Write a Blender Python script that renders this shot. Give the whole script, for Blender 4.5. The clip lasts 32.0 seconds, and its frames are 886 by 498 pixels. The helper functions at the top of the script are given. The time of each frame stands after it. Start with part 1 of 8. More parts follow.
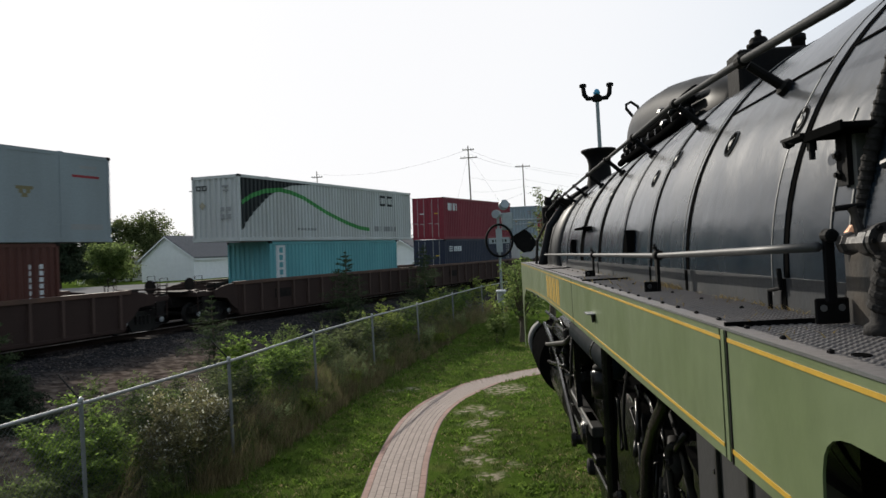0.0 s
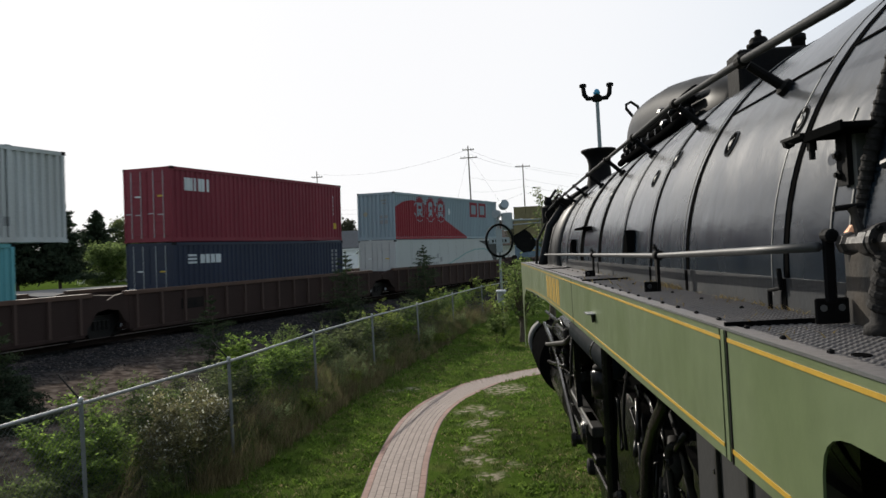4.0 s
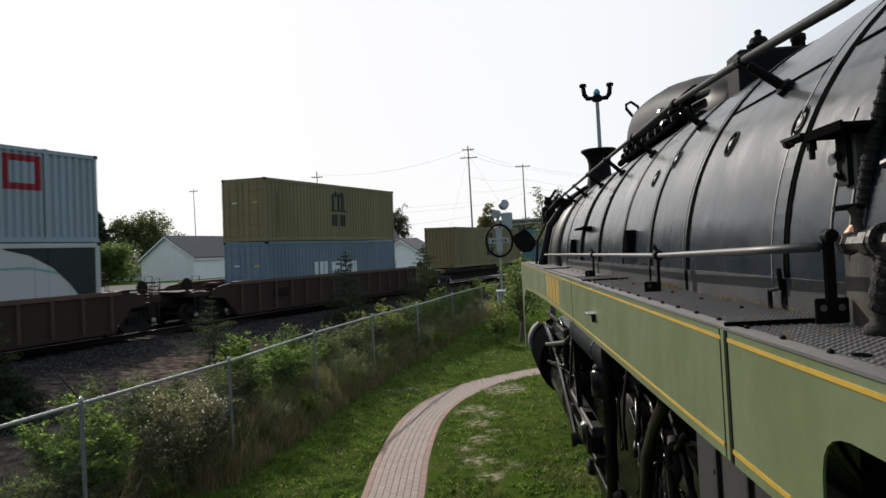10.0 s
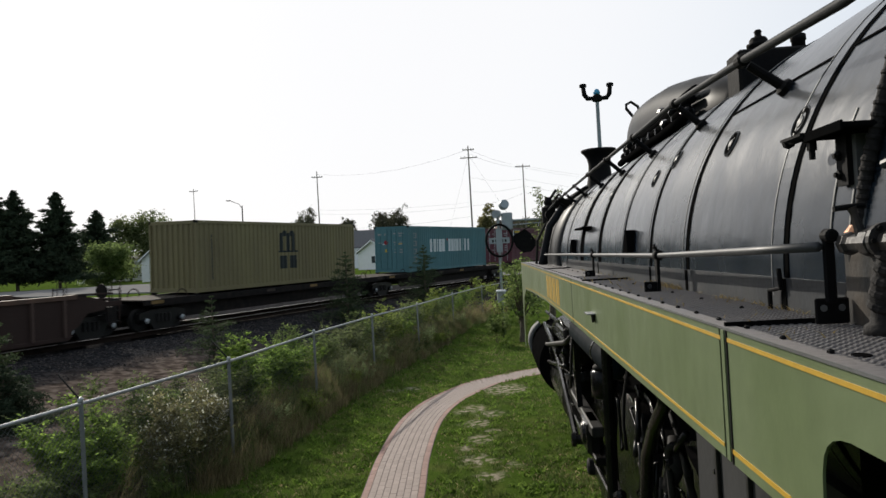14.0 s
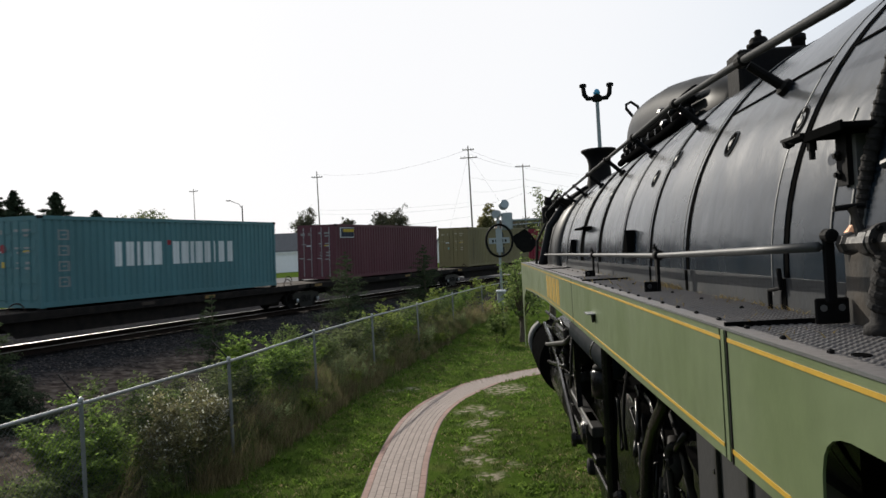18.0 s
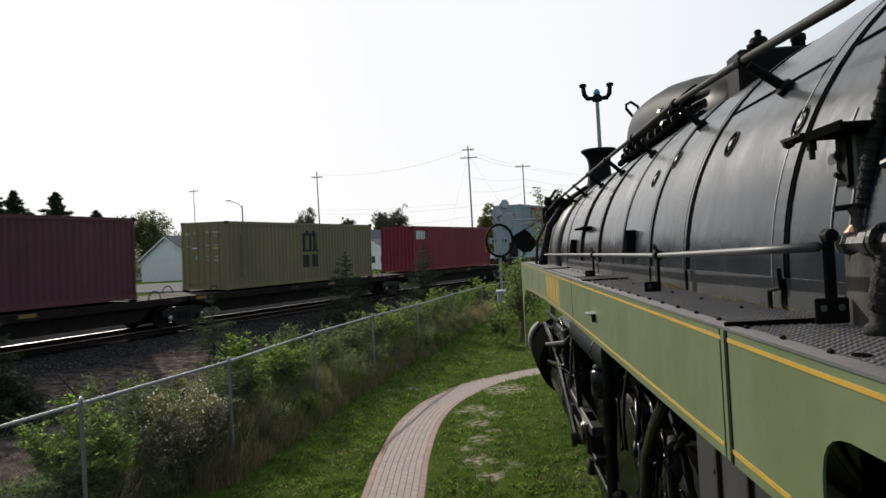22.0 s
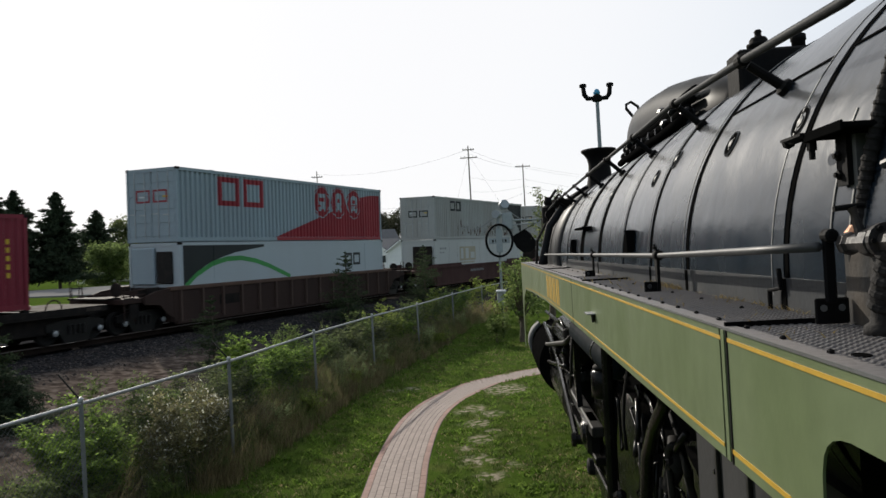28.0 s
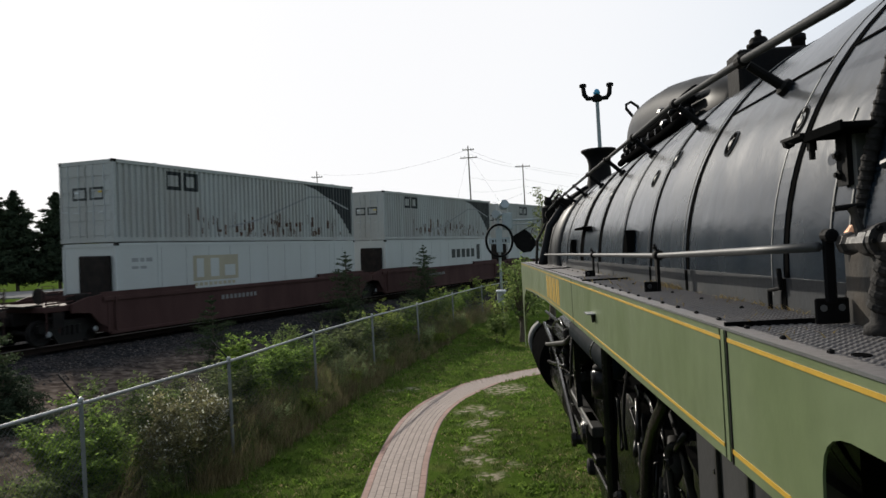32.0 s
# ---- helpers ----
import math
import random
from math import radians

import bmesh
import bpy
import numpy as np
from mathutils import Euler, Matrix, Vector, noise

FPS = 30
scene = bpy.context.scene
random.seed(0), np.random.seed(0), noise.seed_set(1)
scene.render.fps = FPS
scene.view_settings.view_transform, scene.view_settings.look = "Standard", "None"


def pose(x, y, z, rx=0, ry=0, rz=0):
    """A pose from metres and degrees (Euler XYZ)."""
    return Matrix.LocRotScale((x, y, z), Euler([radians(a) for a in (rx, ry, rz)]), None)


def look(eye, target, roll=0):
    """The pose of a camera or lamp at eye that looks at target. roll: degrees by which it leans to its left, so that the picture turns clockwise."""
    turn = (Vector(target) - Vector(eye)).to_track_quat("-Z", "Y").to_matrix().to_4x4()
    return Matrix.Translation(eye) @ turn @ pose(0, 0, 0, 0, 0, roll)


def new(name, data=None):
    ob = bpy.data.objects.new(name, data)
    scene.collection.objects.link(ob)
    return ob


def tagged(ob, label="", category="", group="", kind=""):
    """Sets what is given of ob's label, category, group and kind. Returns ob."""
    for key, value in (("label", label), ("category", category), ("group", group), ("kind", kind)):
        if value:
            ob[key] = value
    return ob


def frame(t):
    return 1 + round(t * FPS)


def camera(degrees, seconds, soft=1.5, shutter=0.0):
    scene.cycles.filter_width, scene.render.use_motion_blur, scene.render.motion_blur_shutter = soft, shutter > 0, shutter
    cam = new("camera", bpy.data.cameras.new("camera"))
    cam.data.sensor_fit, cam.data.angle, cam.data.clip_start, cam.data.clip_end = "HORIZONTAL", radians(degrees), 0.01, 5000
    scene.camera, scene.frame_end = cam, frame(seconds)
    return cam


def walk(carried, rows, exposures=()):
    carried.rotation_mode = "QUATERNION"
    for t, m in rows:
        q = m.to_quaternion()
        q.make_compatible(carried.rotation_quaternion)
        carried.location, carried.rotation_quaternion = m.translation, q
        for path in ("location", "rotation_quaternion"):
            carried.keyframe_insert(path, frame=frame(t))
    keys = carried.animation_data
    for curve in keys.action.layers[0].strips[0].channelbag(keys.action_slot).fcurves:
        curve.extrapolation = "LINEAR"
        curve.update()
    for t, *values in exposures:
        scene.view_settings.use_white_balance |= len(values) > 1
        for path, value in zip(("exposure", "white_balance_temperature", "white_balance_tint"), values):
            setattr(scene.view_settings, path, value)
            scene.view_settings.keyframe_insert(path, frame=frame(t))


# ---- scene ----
# The camera stands still on the footplate side of the locomotive, 3.4 m over the park's lawn.
CAM_Z = 3.4
cam = camera(61.41, 32.0, 1.5, 0.4)
STILL = Matrix.Translation((0, 0, CAM_Z)) @ pose(0, 0, 0, 90 + 0.52, 0, 0) @ pose(0, 0, 0, 0, 0, -3.21)
walk(cam, [(0.0, STILL), (32.0, STILL)])

# ---- light: a hazy afternoon sun behind the train, and the sky ----
SUN_AZ, SUN_EL = radians(-28), radians(26.6)
world = bpy.data.worlds.new("sky")
scene.world = world
world.use_nodes = True
wn = world.node_tree.nodes
sky = wn.new("ShaderNodeTexSky")
sky.sky_type, sky.sun_disc = "NISHITA", False
sky.sun_elevation, sky.sun_rotation = SUN_EL, SUN_AZ
sky.dust_density, sky.air_density, sky.ozone_density = 2.0, 1.0, 1.5
wn["Background"].inputs["Strength"].default_value = 0.11
haze = wn.new("ShaderNodeMix")          # thin summer haze over the whole sky
haze.data_type = "RGBA"
veil = wn.new("ShaderNodeMix")          # white towards the sun, pale blue away from it
veil.data_type = "RGBA"
veil.inputs["A"].default_value, veil.inputs["B"].default_value = (7.9, 9.0, 9.9, 1), (8.8, 8.8, 8.95, 1)
world.node_tree.links.new(veil.outputs["Result"], haze.inputs["B"])
world.node_tree.links.new(sky.outputs["Color"], haze.inputs["A"])
wtc = wn.new("ShaderNodeTexCoord")      # the haze is thickest towards the sun
wdot = wn.new("ShaderNodeVectorMath")
wdot.operation = "DOT_PRODUCT"
wdot.inputs[1].default_value = (math.sin(SUN_AZ) * math.cos(SUN_EL), math.cos(SUN_AZ) * math.cos(SUN_EL), math.sin(SUN_EL))
world.node_tree.links.new(wtc.outputs["Generated"], wdot.inputs[0])
wmap = wn.new("ShaderNodeMapRange")
wmap.interpolation_type = "SMOOTHSTEP"
wmap.inputs["From Min"].default_value, wmap.inputs["From Max"].default_value = 0.2, 0.88
wmap.inputs["To Min"].default_value, wmap.inputs["To Max"].default_value = 0.36, 0.97
world.node_tree.links.new(wdot.outputs["Value"], wmap.inputs["Value"])
world.node_tree.links.new(wmap.outputs["Result"], haze.inputs["Factor"])
world.node_tree.links.new(wmap.outputs["Result"], veil.inputs["Factor"])
world.node_tree.links.new(haze.outputs["Result"], wn["Background"].inputs["Color"])
sun = new("sun", bpy.data.lights.new("sun", "SUN"))
sun.data.energy, sun.data.angle, sun.data.color = 4.4, radians(0.8), (1.0, 0.93, 0.82)
TO_SUN = Vector((math.sin(SUN_AZ) * math.cos(SUN_EL), math.cos(SUN_AZ) * math.cos(SUN_EL), math.sin(SUN_EL)))
sun.matrix_world = look(TO_SUN * 50, (0, 0, 0))
scene.view_settings.exposure = 0.0

# ---- materials ----
def mat(name, base, rough=0.6, metal=0.0, var=0.15, scale=6.0, bump=0.15, bump_scale=40.0, tint=None, obj_var=0.0, streak=0.0, spec=0.5, dent=0.0):
    """A worn surface: base colour, large stains, fine grain, bump; tint: the colour of stains."""
    m = bpy.data.materials.new(name)
    m.use_nodes = True
    n, l = m.node_tree.nodes, m.node_tree.links
    b = n["Principled BSDF"]
    b.inputs["Metallic"].default_value = metal
    b.inputs["Specular IOR Level"].default_value = spec
    tc = n.new("ShaderNodeTexCoord")
    mp = n.new("ShaderNodeMapping")
    mp.inputs["Scale"].default_value = (1, 1, 1 if not streak else 1 - streak)
    l.new(tc.outputs["Object"], mp.inputs["Vector"])
    big = n.new("ShaderNodeTexNoise")
    big.inputs["Scale"].default_value, big.inputs["Detail"].default_value = scale, 6
    l.new(mp.outputs["Vector"], big.inputs["Vector"])
    fine = n.new("ShaderNodeTexNoise")
    fine.inputs["Scale"].default_value, fine.inputs["Detail"].default_value = bump_scale, 4
    l.new(tc.outputs["Object"], fine.inputs["Vector"])
    tint = tint or tuple(c * 0.45 for c in base)
    ramp = n.new("ShaderNodeValToRGB")
    ramp.color_ramp.elements[0].position, ramp.color_ramp.elements[1].position = 0.35, 0.72
    l.new(big.outputs["Fac"], ramp.inputs["Fac"])
    mx = n.new("ShaderNodeMix")
    mx.data_type = "RGBA"
    mx.inputs["A"].default_value, mx.inputs["B"].default_value = (*base, 1), (*tint, 1)
    sc = n.new("ShaderNodeMath")
    sc.operation = "MULTIPLY"
    sc.inputs[1].default_value = var * 2.2
    l.new(ramp.outputs["Color"], sc.inputs[0])
    l.new(sc.outputs[0], mx.inputs["Factor"])
    hv = n.new("ShaderNodeHueSaturation")
    l.new(mx.outputs["Result"], hv.inputs["Color"])
    mr = n.new("ShaderNodeMapRange")
    mr.inputs["To Min"].default_value, mr.inputs["To Max"].default_value = 1 - var * 0.8, 1 + var * 0.8
    l.new(fine.outputs["Fac"], mr.inputs["Value"])
    val = mr.outputs["Result"]
    if obj_var:
        oi = n.new("ShaderNodeObjectInfo")
        m2 = n.new("ShaderNodeMapRange")
        m2.inputs["To Min"].default_value, m2.inputs["To Max"].default_value = 1 - obj_var, 1 + obj_var
        l.new(oi.outputs["Random"], m2.inputs["Value"])
        mu = n.new("ShaderNodeMath")
        mu.operation = "MULTIPLY"
        l.new(val, mu.inputs[0]), l.new(m2.outputs["Result"], mu.inputs[1])
        val = mu.outputs[0]
    l.new(val, hv.inputs["Value"])
    l.new(hv.outputs["Color"], b.inputs["Base Color"])
    rr = n.new("ShaderNodeMapRange")
    rr.inputs["To Min"].default_value, rr.inputs["To Max"].default_value = max(0.05, rough - 0.12), min(1, rough + 0.12)
    l.new(big.outputs["Fac"], rr.inputs["Value"]), l.new(rr.outputs["Result"], b.inputs["Roughness"])
    bp = n.new("ShaderNodeBump")
    bp.inputs["Strength"].default_value, bp.inputs["Distance"].default_value = bump, 0.01
    l.new(fine.outputs["Fac"], bp.inputs["Height"]), l.new(bp.outputs["Normal"], b.inputs["Normal"])
    if dent:                            # shallow waves of hand-fitted sheet
        wav = n.new("ShaderNodeTexNoise")
        wav.inputs["Scale"].default_value, wav.inputs["Detail"].default_value = 2.6, 2
        l.new(tc.outputs["Object"], wav.inputs["Vector"])
        b2 = n.new("ShaderNodeBump")
        b2.inputs["Strength"].default_value, b2.inputs["Distance"].default_value = 1.0, dent
        l.new(wav.outputs["Fac"], b2.inputs["Height"]), l.new(bp.outputs["Normal"], b2.inputs["Normal"])
        l.new(b2.outputs["Normal"], b.inputs["Normal"])
    return m


def leaf_mat(name, base, other, trans=0.45, spread=0.45):
    """Leaves: each island has its own green, and lets light through."""
    m = bpy.data.materials.new(name)
    m.use_nodes = True
    n, l = m.node_tree.nodes, m.node_tree.links
    b = n["Principled BSDF"]
    b.inputs["Roughness"].default_value = 0.65
    b.inputs["Specular IOR Level"].default_value = 0.03
    g = n.new("ShaderNodeNewGeometry")
    ramp = n.new("ShaderNodeValToRGB")
    ramp.color_ramp.elements[0].color, ramp.color_ramp.elements[1].color = (*base, 1), (*other, 1)
    l.new(g.outputs["Random Per Island"], ramp.inputs["Fac"])
    tc = n.new("ShaderNodeTexCoord")
    no = n.new("ShaderNodeTexNoise")
    no.inputs["Scale"].default_value = 1.7
    l.new(tc.outputs["Object"], no.inputs["Vector"])
    mr = n.new("ShaderNodeMapRange")
    mr.inputs["To Min"].default_value, mr.inputs["To Max"].default_value = 1 - spread, 1 + spread
    l.new(no.outputs["Fac"], mr.inputs["Value"])
    hv = n.new("ShaderNodeHueSaturation")
    l.new(ramp.outputs["Color"], hv.inputs["Color"]), l.new(mr.outputs["Result"], hv.inputs["Value"])
    l.new(hv.outputs["Color"], b.inputs["Base Color"])
    t = n.new("ShaderNodeBsdfTranslucent")
    l.new(hv.outputs["Color"], t.inputs["Color"])
    mix = n.new("ShaderNodeMixShader")
    mix.inputs["Fac"].default_value = trans
    l.new(b.outputs["BSDF"], mix.inputs[1]), l.new(t.outputs["BSDF"], mix.inputs[2])
    l.new(mix.outputs["Shader"], n["Material Output"].inputs["Surface"])
    return m


BLACK = mat("black locomotive paint", (0.018, 0.019, 0.021), 0.65, 0.0, 0.3, 1.6, 0.1, 30, (0.024, 0.025, 0.026), streak=0.6, spec=0.04)
JACKET = mat("weathered dark boiler jacket", (0.0066, 0.0122, 0.02), 0.25, 0.0, 0.36, 1.9, 0.1, 24, (0.02, 0.0265, 0.034), streak=0.5, spec=0.32, dent=0.012)
IRON = mat("oily black iron", (0.005, 0.005, 0.0055), 0.72, 0.0, 0.4, 5, 0.3, 50, (0.012, 0.011, 0.01), spec=0.08)
PIPEGREY = mat("dull grey painted pipe", (0.034, 0.036, 0.038), 0.5, 0.0, 0.2, 5, 0.1, 40, spec=0.35)
RAILDARK = mat("dull dark grey handrail paint", (0.024, 0.026, 0.028), 0.6, 0.0, 0.25, 5, 0.1, 40, (0.04, 0.04, 0.04), spec=0.05)
STEELGREY = mat("worn grey steel", (0.014, 0.0138, 0.0135), 0.72, 0.0, 0.3, 5, 0.2, 40, (0.036, 0.031, 0.028), spec=0.12)
OLIVE = mat("olive green enamel", (0.12, 0.155, 0.075), 0.4, 0.0, 0.2, 2.2, 0.1, 14, (0.144, 0.178, 0.098), streak=0.5, dent=0.012)
GOLD = mat("yellow striping paint", (0.5, 0.3, 0.028), 0.5, 0.0, 0.15, 8, 0.05, 60)
LAGGING = mat("bound cloth lagging", (0.013, 0.0125, 0.0125), 0.8, 0.0, 0.4, 20, 0.4, 80, (0.032, 0.029, 0.027), spec=0.15)
COPPER = mat("tarnished copper", (0.3, 0.13, 0.06), 0.45, 0.7, 0.4, 25, 0.2, 80, (0.1, 0.06, 0.04))
GALV = mat("galvanised steel", (0.42, 0.44, 0.45), 0.45, 0.6, 0.12, 10, 0.05, 60)
RAIL = mat("polished rail steel", (0.2, 0.196, 0.19), 0.34, 1.0, 0.06, 3, 0.0, 60, (0.55, 0.52, 0.48))
RUST = mat("rusty brown steel", (0.1, 0.05, 0.03), 0.75, 0.0, 0.35, 1.4, 0.3, 40, (0.04, 0.026, 0.02), streak=0.6)
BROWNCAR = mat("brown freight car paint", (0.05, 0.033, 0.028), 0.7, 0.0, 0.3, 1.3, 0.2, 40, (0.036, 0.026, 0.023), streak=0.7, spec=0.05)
# car brown made lighter: sky light on the ribs is put into the colour
RIBLITBROWN = mat("brown rib paint lightened for sky light", (0.085, 0.057, 0.047), 0.65, 0.0, 0.3, 1.3, 0.2, 40, (0.05, 0.034, 0.03), streak=0.7, spec=0.1)
OXIDE = mat("red oxide freight car paint", (0.072, 0.04, 0.036), 0.7, 0.0, 0.3, 1.3, 0.2, 40, (0.045, 0.024, 0.022), streak=0.7, spec=0.05)
DARKSTEEL = mat("grimy dark steel", (0.013, 0.012, 0.0115), 0.75, 0.0, 0.35, 3, 0.3, 40, (0.03, 0.024, 0.021), spec=0.05)
BARK = mat("bark", (0.11, 0.085, 0.06), 0.9, 0, 0.35, 12, 0.6, 60)
WOODPOLE = mat("weathered pole wood", (0.2, 0.175, 0.15), 0.85, 0, 0.3, 5, 0.3, 60, (0.11, 0.09, 0.075), streak=0.9)
WHITEWALL = mat("white siding", (0.84, 0.85, 0.86), 0.6, 0, 0.06, 1.5, 0.05, 20)
ROOFGREY = mat("grey asphalt shingles", (0.13, 0.13, 0.135), 0.9, 0, 0.25, 4, 0.3, 30)
POSTGREY = mat("dull galvanised post", (0.21, 0.22, 0.225), 0.55, 0.2, 0.15, 10, 0.05, 60)
LAMPGREY = mat("pale blue grey lamp post paint", (0.22, 0.26, 0.28), 0.5, 0.0, 0.12, 6, 0.05, 40)
CONCRETE = mat("sun-bleached asphalt", (0.2, 0.195, 0.19), 0.95, 0, 0.2, 0.4, 0.2, 8, (0.15, 0.147, 0.143), spec=0.0)
SILVER = mat("aluminium signal paint", (0.3, 0.335, 0.35), 0.4, 0.3, 0.1, 8, 0.05, 40)
GLASS_BLUE = mat("blue glass lens", (0.05, 0.3, 0.5), 0.15, 0.0, 0.05)
WIRE = mat("overhead wire", (0.05, 0.05, 0.055), 0.6, 0.3, 0.05)
DARKGLASS = mat("dark window glass", (0.03, 0.035, 0.04), 0.1, 0.0, 0.05)


# ---- mesh helpers ----
def mesh_of(name, bm, material):
    me = bpy.data.meshes.new(name)
    bm.to_mesh(me)
    bm.free()
    for m in (material if isinstance(material, (list, tuple)) else [material]):
        me.materials.append(m)
    return me


def smooth(me, on=True):
    me.polygons.foreach_set("use_smooth", [on] * len(me.polygons))
    return me


def part(name, bm, material, parent=None, label="", soft=False):
    me = mesh_of(name, bm, material)
    if soft:
        smooth(me)
    ob = new(name, me)
    ob.parent = parent
    if label:
        ob["label"] = label
    return ob


def share(name, me, parent, m=None, label=""):
    ob = new(name, me)
    ob.parent = parent
    if m is not None:
        ob.matrix_basis = m
    if label:
        ob["label"] = label
    return ob


def from_lists(name, verts, faces, material, parent=None, label="", soft=False):
    me = bpy.data.meshes.new(name)
    me.from_pydata(verts, [], faces)
    me.materials.append(material)
    me.update()
    if soft:
        smooth(me)
    ob = new(name, me)
    ob.parent = parent
    if label:
        ob["label"] = label
    return ob


def box(bm, x0, x1, y0, y1, z0, z1, bevel=0.0, m=None):
    vs = [bm.verts.new(v) for v in ((x0, y0, z0), (x1, y0, z0), (x1, y1, z0), (x0, y1, z0), (x0, y0, z1), (x1, y0, z1), (x1, y1, z1), (x0, y1, z1))]
    fs = [bm.faces.new([vs[i] for i in f]) for f in ((3, 2, 1, 0), (4, 5, 6, 7), (0, 1, 5, 4), (1, 2, 6, 5), (2, 3, 7, 6), (3, 0, 4, 7))]
    if bevel:
        es = list({e for f in fs for e in f.edges})
        r = bmesh.ops.bevel(bm, geom=es, offset=bevel, segments=1, affect="EDGES")
        vs = list({v for f in r["faces"] for v in f.verts} | {v for v in vs if v.is_valid})
    if m is not None:
        bmesh.ops.transform(bm, matrix=m, verts=[v for v in vs if v.is_valid])
    return bm


def boxed(*a, **k):
    return box(bmesh.new(), *a, **k)


def ring_pts(c, u, v, r, n, ph=0.0):
    return [c + u * (r * math.cos(ph + 2 * math.pi * i / n)) + v * (r * math.sin(ph + 2 * math.pi * i / n)) for i in range(n)]


def tube(bm, pts, radii, n=10, caps=True):
    """A round bar along points; radii: one, or one for each point."""
    pts = [Vector(p) for p in pts]
    if not isinstance(radii, (list, tuple)):
        radii = [radii] * len(pts)
    d = (pts[1] - pts[0]).normalized()
    u = d.orthogonal().normalized()
    rows = []
    for i, p in enumerate(pts):
        a, b = pts[max(0, i - 1)], pts[min(len(pts) - 1, i + 1)]
        d = (b - a).normalized()
        u = (u - d * u.dot(d)).normalized()
        rows.append([bm.verts.new(q) for q in ring_pts(p, u, d.cross(u), radii[i], n)])
    for a, b in zip(rows, rows[1:]):
        for i in range(n):
            bm.faces.new((a[i], a[(i + 1) % n], b[(i + 1) % n], b[i]))
    if caps:
        bm.faces.new(rows[0][::-1]), bm.faces.new(rows[-1])
    return bm


def tubed(*a, **k):
    return tube(bmesh.new(), *a, **k)


def lathe(bm, c, axis, profile, n=32):
    """Turned body: profile of (distance along axis, radius) from c."""
    c, axis = Vector(c), Vector(axis).normalized()
    u = axis.orthogonal().normalized()
    v = axis.cross(u)
    rows = [[bm.verts.new(q) for q in ring_pts(c + axis * a, u, v, max(r, 0.0005), n)] for a, r in profile]
    for a, b in zip(rows, rows[1:]):
        for i in range(n):
            bm.faces.new((a[i], a[(i + 1) % n], b[(i + 1) % n], b[i]))
    bm.faces.new(rows[0][::-1]), bm.faces.new(rows[-1])
    return bm


def lathed(*a, **k):
    return lathe(bmesh.new(), *a, **k)


def prism(bm, outline, w0, w1, plane="yz"):
    """A plate: outline of 2D points in a plane, from w0 to w1 across it."""
    def p(a, b, w):
        return {"yz": (w, a, b), "xz": (a, w, b), "xy": (a, b, w)}[plane]
    A = [bm.verts.new(p(a, b, w0)) for a, b in outline]
    B = [bm.verts.new(p(a, b, w1)) for a, b in outline]
    bm.faces.new(A[::-1]), bm.faces.new(B)
    n = len(A)
    for i in range(n):
        bm.faces.new((A[i], A[(i + 1) % n], B[(i + 1) % n], B[i]))
    bmesh.ops.recalc_face_normals(bm, faces=bm.faces[:])
    return bm


def thing(name, label, category, m=None, group="", kind=""):
    e = new(name)
    e.empty_display_size = 0.2
    if m is not None:
        e.matrix_basis = m
    return tagged(e, label, category, group, kind)


# ---- plan: the curved main line; s runs along it away from the viewer, lat across it ----
TH, OFF, CURVE, LEAN, GRADE = 0.3418, 19.70, -0.0012, 0.0318, 0.0012
RAIL_Z = CAM_Z - 2.233
DIRS, NORM = Vector((math.sin(TH), math.cos(TH), 0)), Vector((-math.cos(TH), math.sin(TH), 0))
HALF = 1.295


def line_at(s, lat=0.0, h=0.0):
    """A place on the line: lat from the near side of the train, h over the rails; the bed leans to the inside of the bend."""
    p = NORM * (OFF + lat - LEAN * h + CURVE * s * s) + DIRS * s
    p.z = RAIL_Z + h + LEAN * lat + GRADE * s
    return p


def line_pose(s, h=0.0):
    """The pose of a car's middle at s: x along the line away from the viewer, y across it to the far side."""
    c = line_at(s, HALF, h)
    x = (DIRS + NORM * (2 * CURVE * s) + Vector((0, 0, GRADE))).normalized()
    up = Vector((0, 0, 1)) - NORM * LEAN
    y = up.cross(x).normalized()
    z = x.cross(y)
    return Matrix(((x.x, y.x, z.x, c.x), (x.y, y.y, z.y, c.y), (x.z, y.z, z.z, c.z), (0, 0, 0, 1)))


def travelled(t):
    return 6.3732 * t + 0.0056 * (t - 16) ** 2


# ---- ground: one sheet; lawn, the raised ballast bed and the land beyond ----
def lat_of(x, y):
    s = x * DIRS.x + y * DIRS.y
    return x * NORM.x + y * NORM.y - OFF - CURVE * min(max(s, -80), 320) ** 2, s


def step(a, b, v):
    t = min(max((v - a) / (b - a), 0), 1)
    return t * t * (3 - 2 * t)


def seg_dist(x, y, a, b):
    dx, dy = b[0] - a[0], b[1] - a[1]
    t = min(max(((x - a[0]) * dx + (y - a[1]) * dy) / (dx * dx + dy * dy), 0), 1)
    return math.hypot(x - a[0] - t * dx, y - a[1] - t * dy)


def ground_z(x, y):
    lat, s = lat_of(x, y)
    z = 0.42 * step(-13.0, -7.5, lat) + 0.545 * step(-6.0, -0.7, lat)
    z += 0.12 * step(4.5, 9.0, lat) + 0.7 * step(12.0, 62.0, lat)
    rough = 0.05 * (noise.noise((x * 0.25, y * 0.25, 0))) + 0.03 * noise.noise((x * 1.1, y * 1.1, 3))
    if -4 < x < 9 and 2 < y < 26:
        rough *= step(0.5, 1.4, min(seg_dist(x, y, a, b) for a, b in zip(PATH, PATH[1:])))
    z += rough
    if lat < -13:
        z *= 0.3
    return z


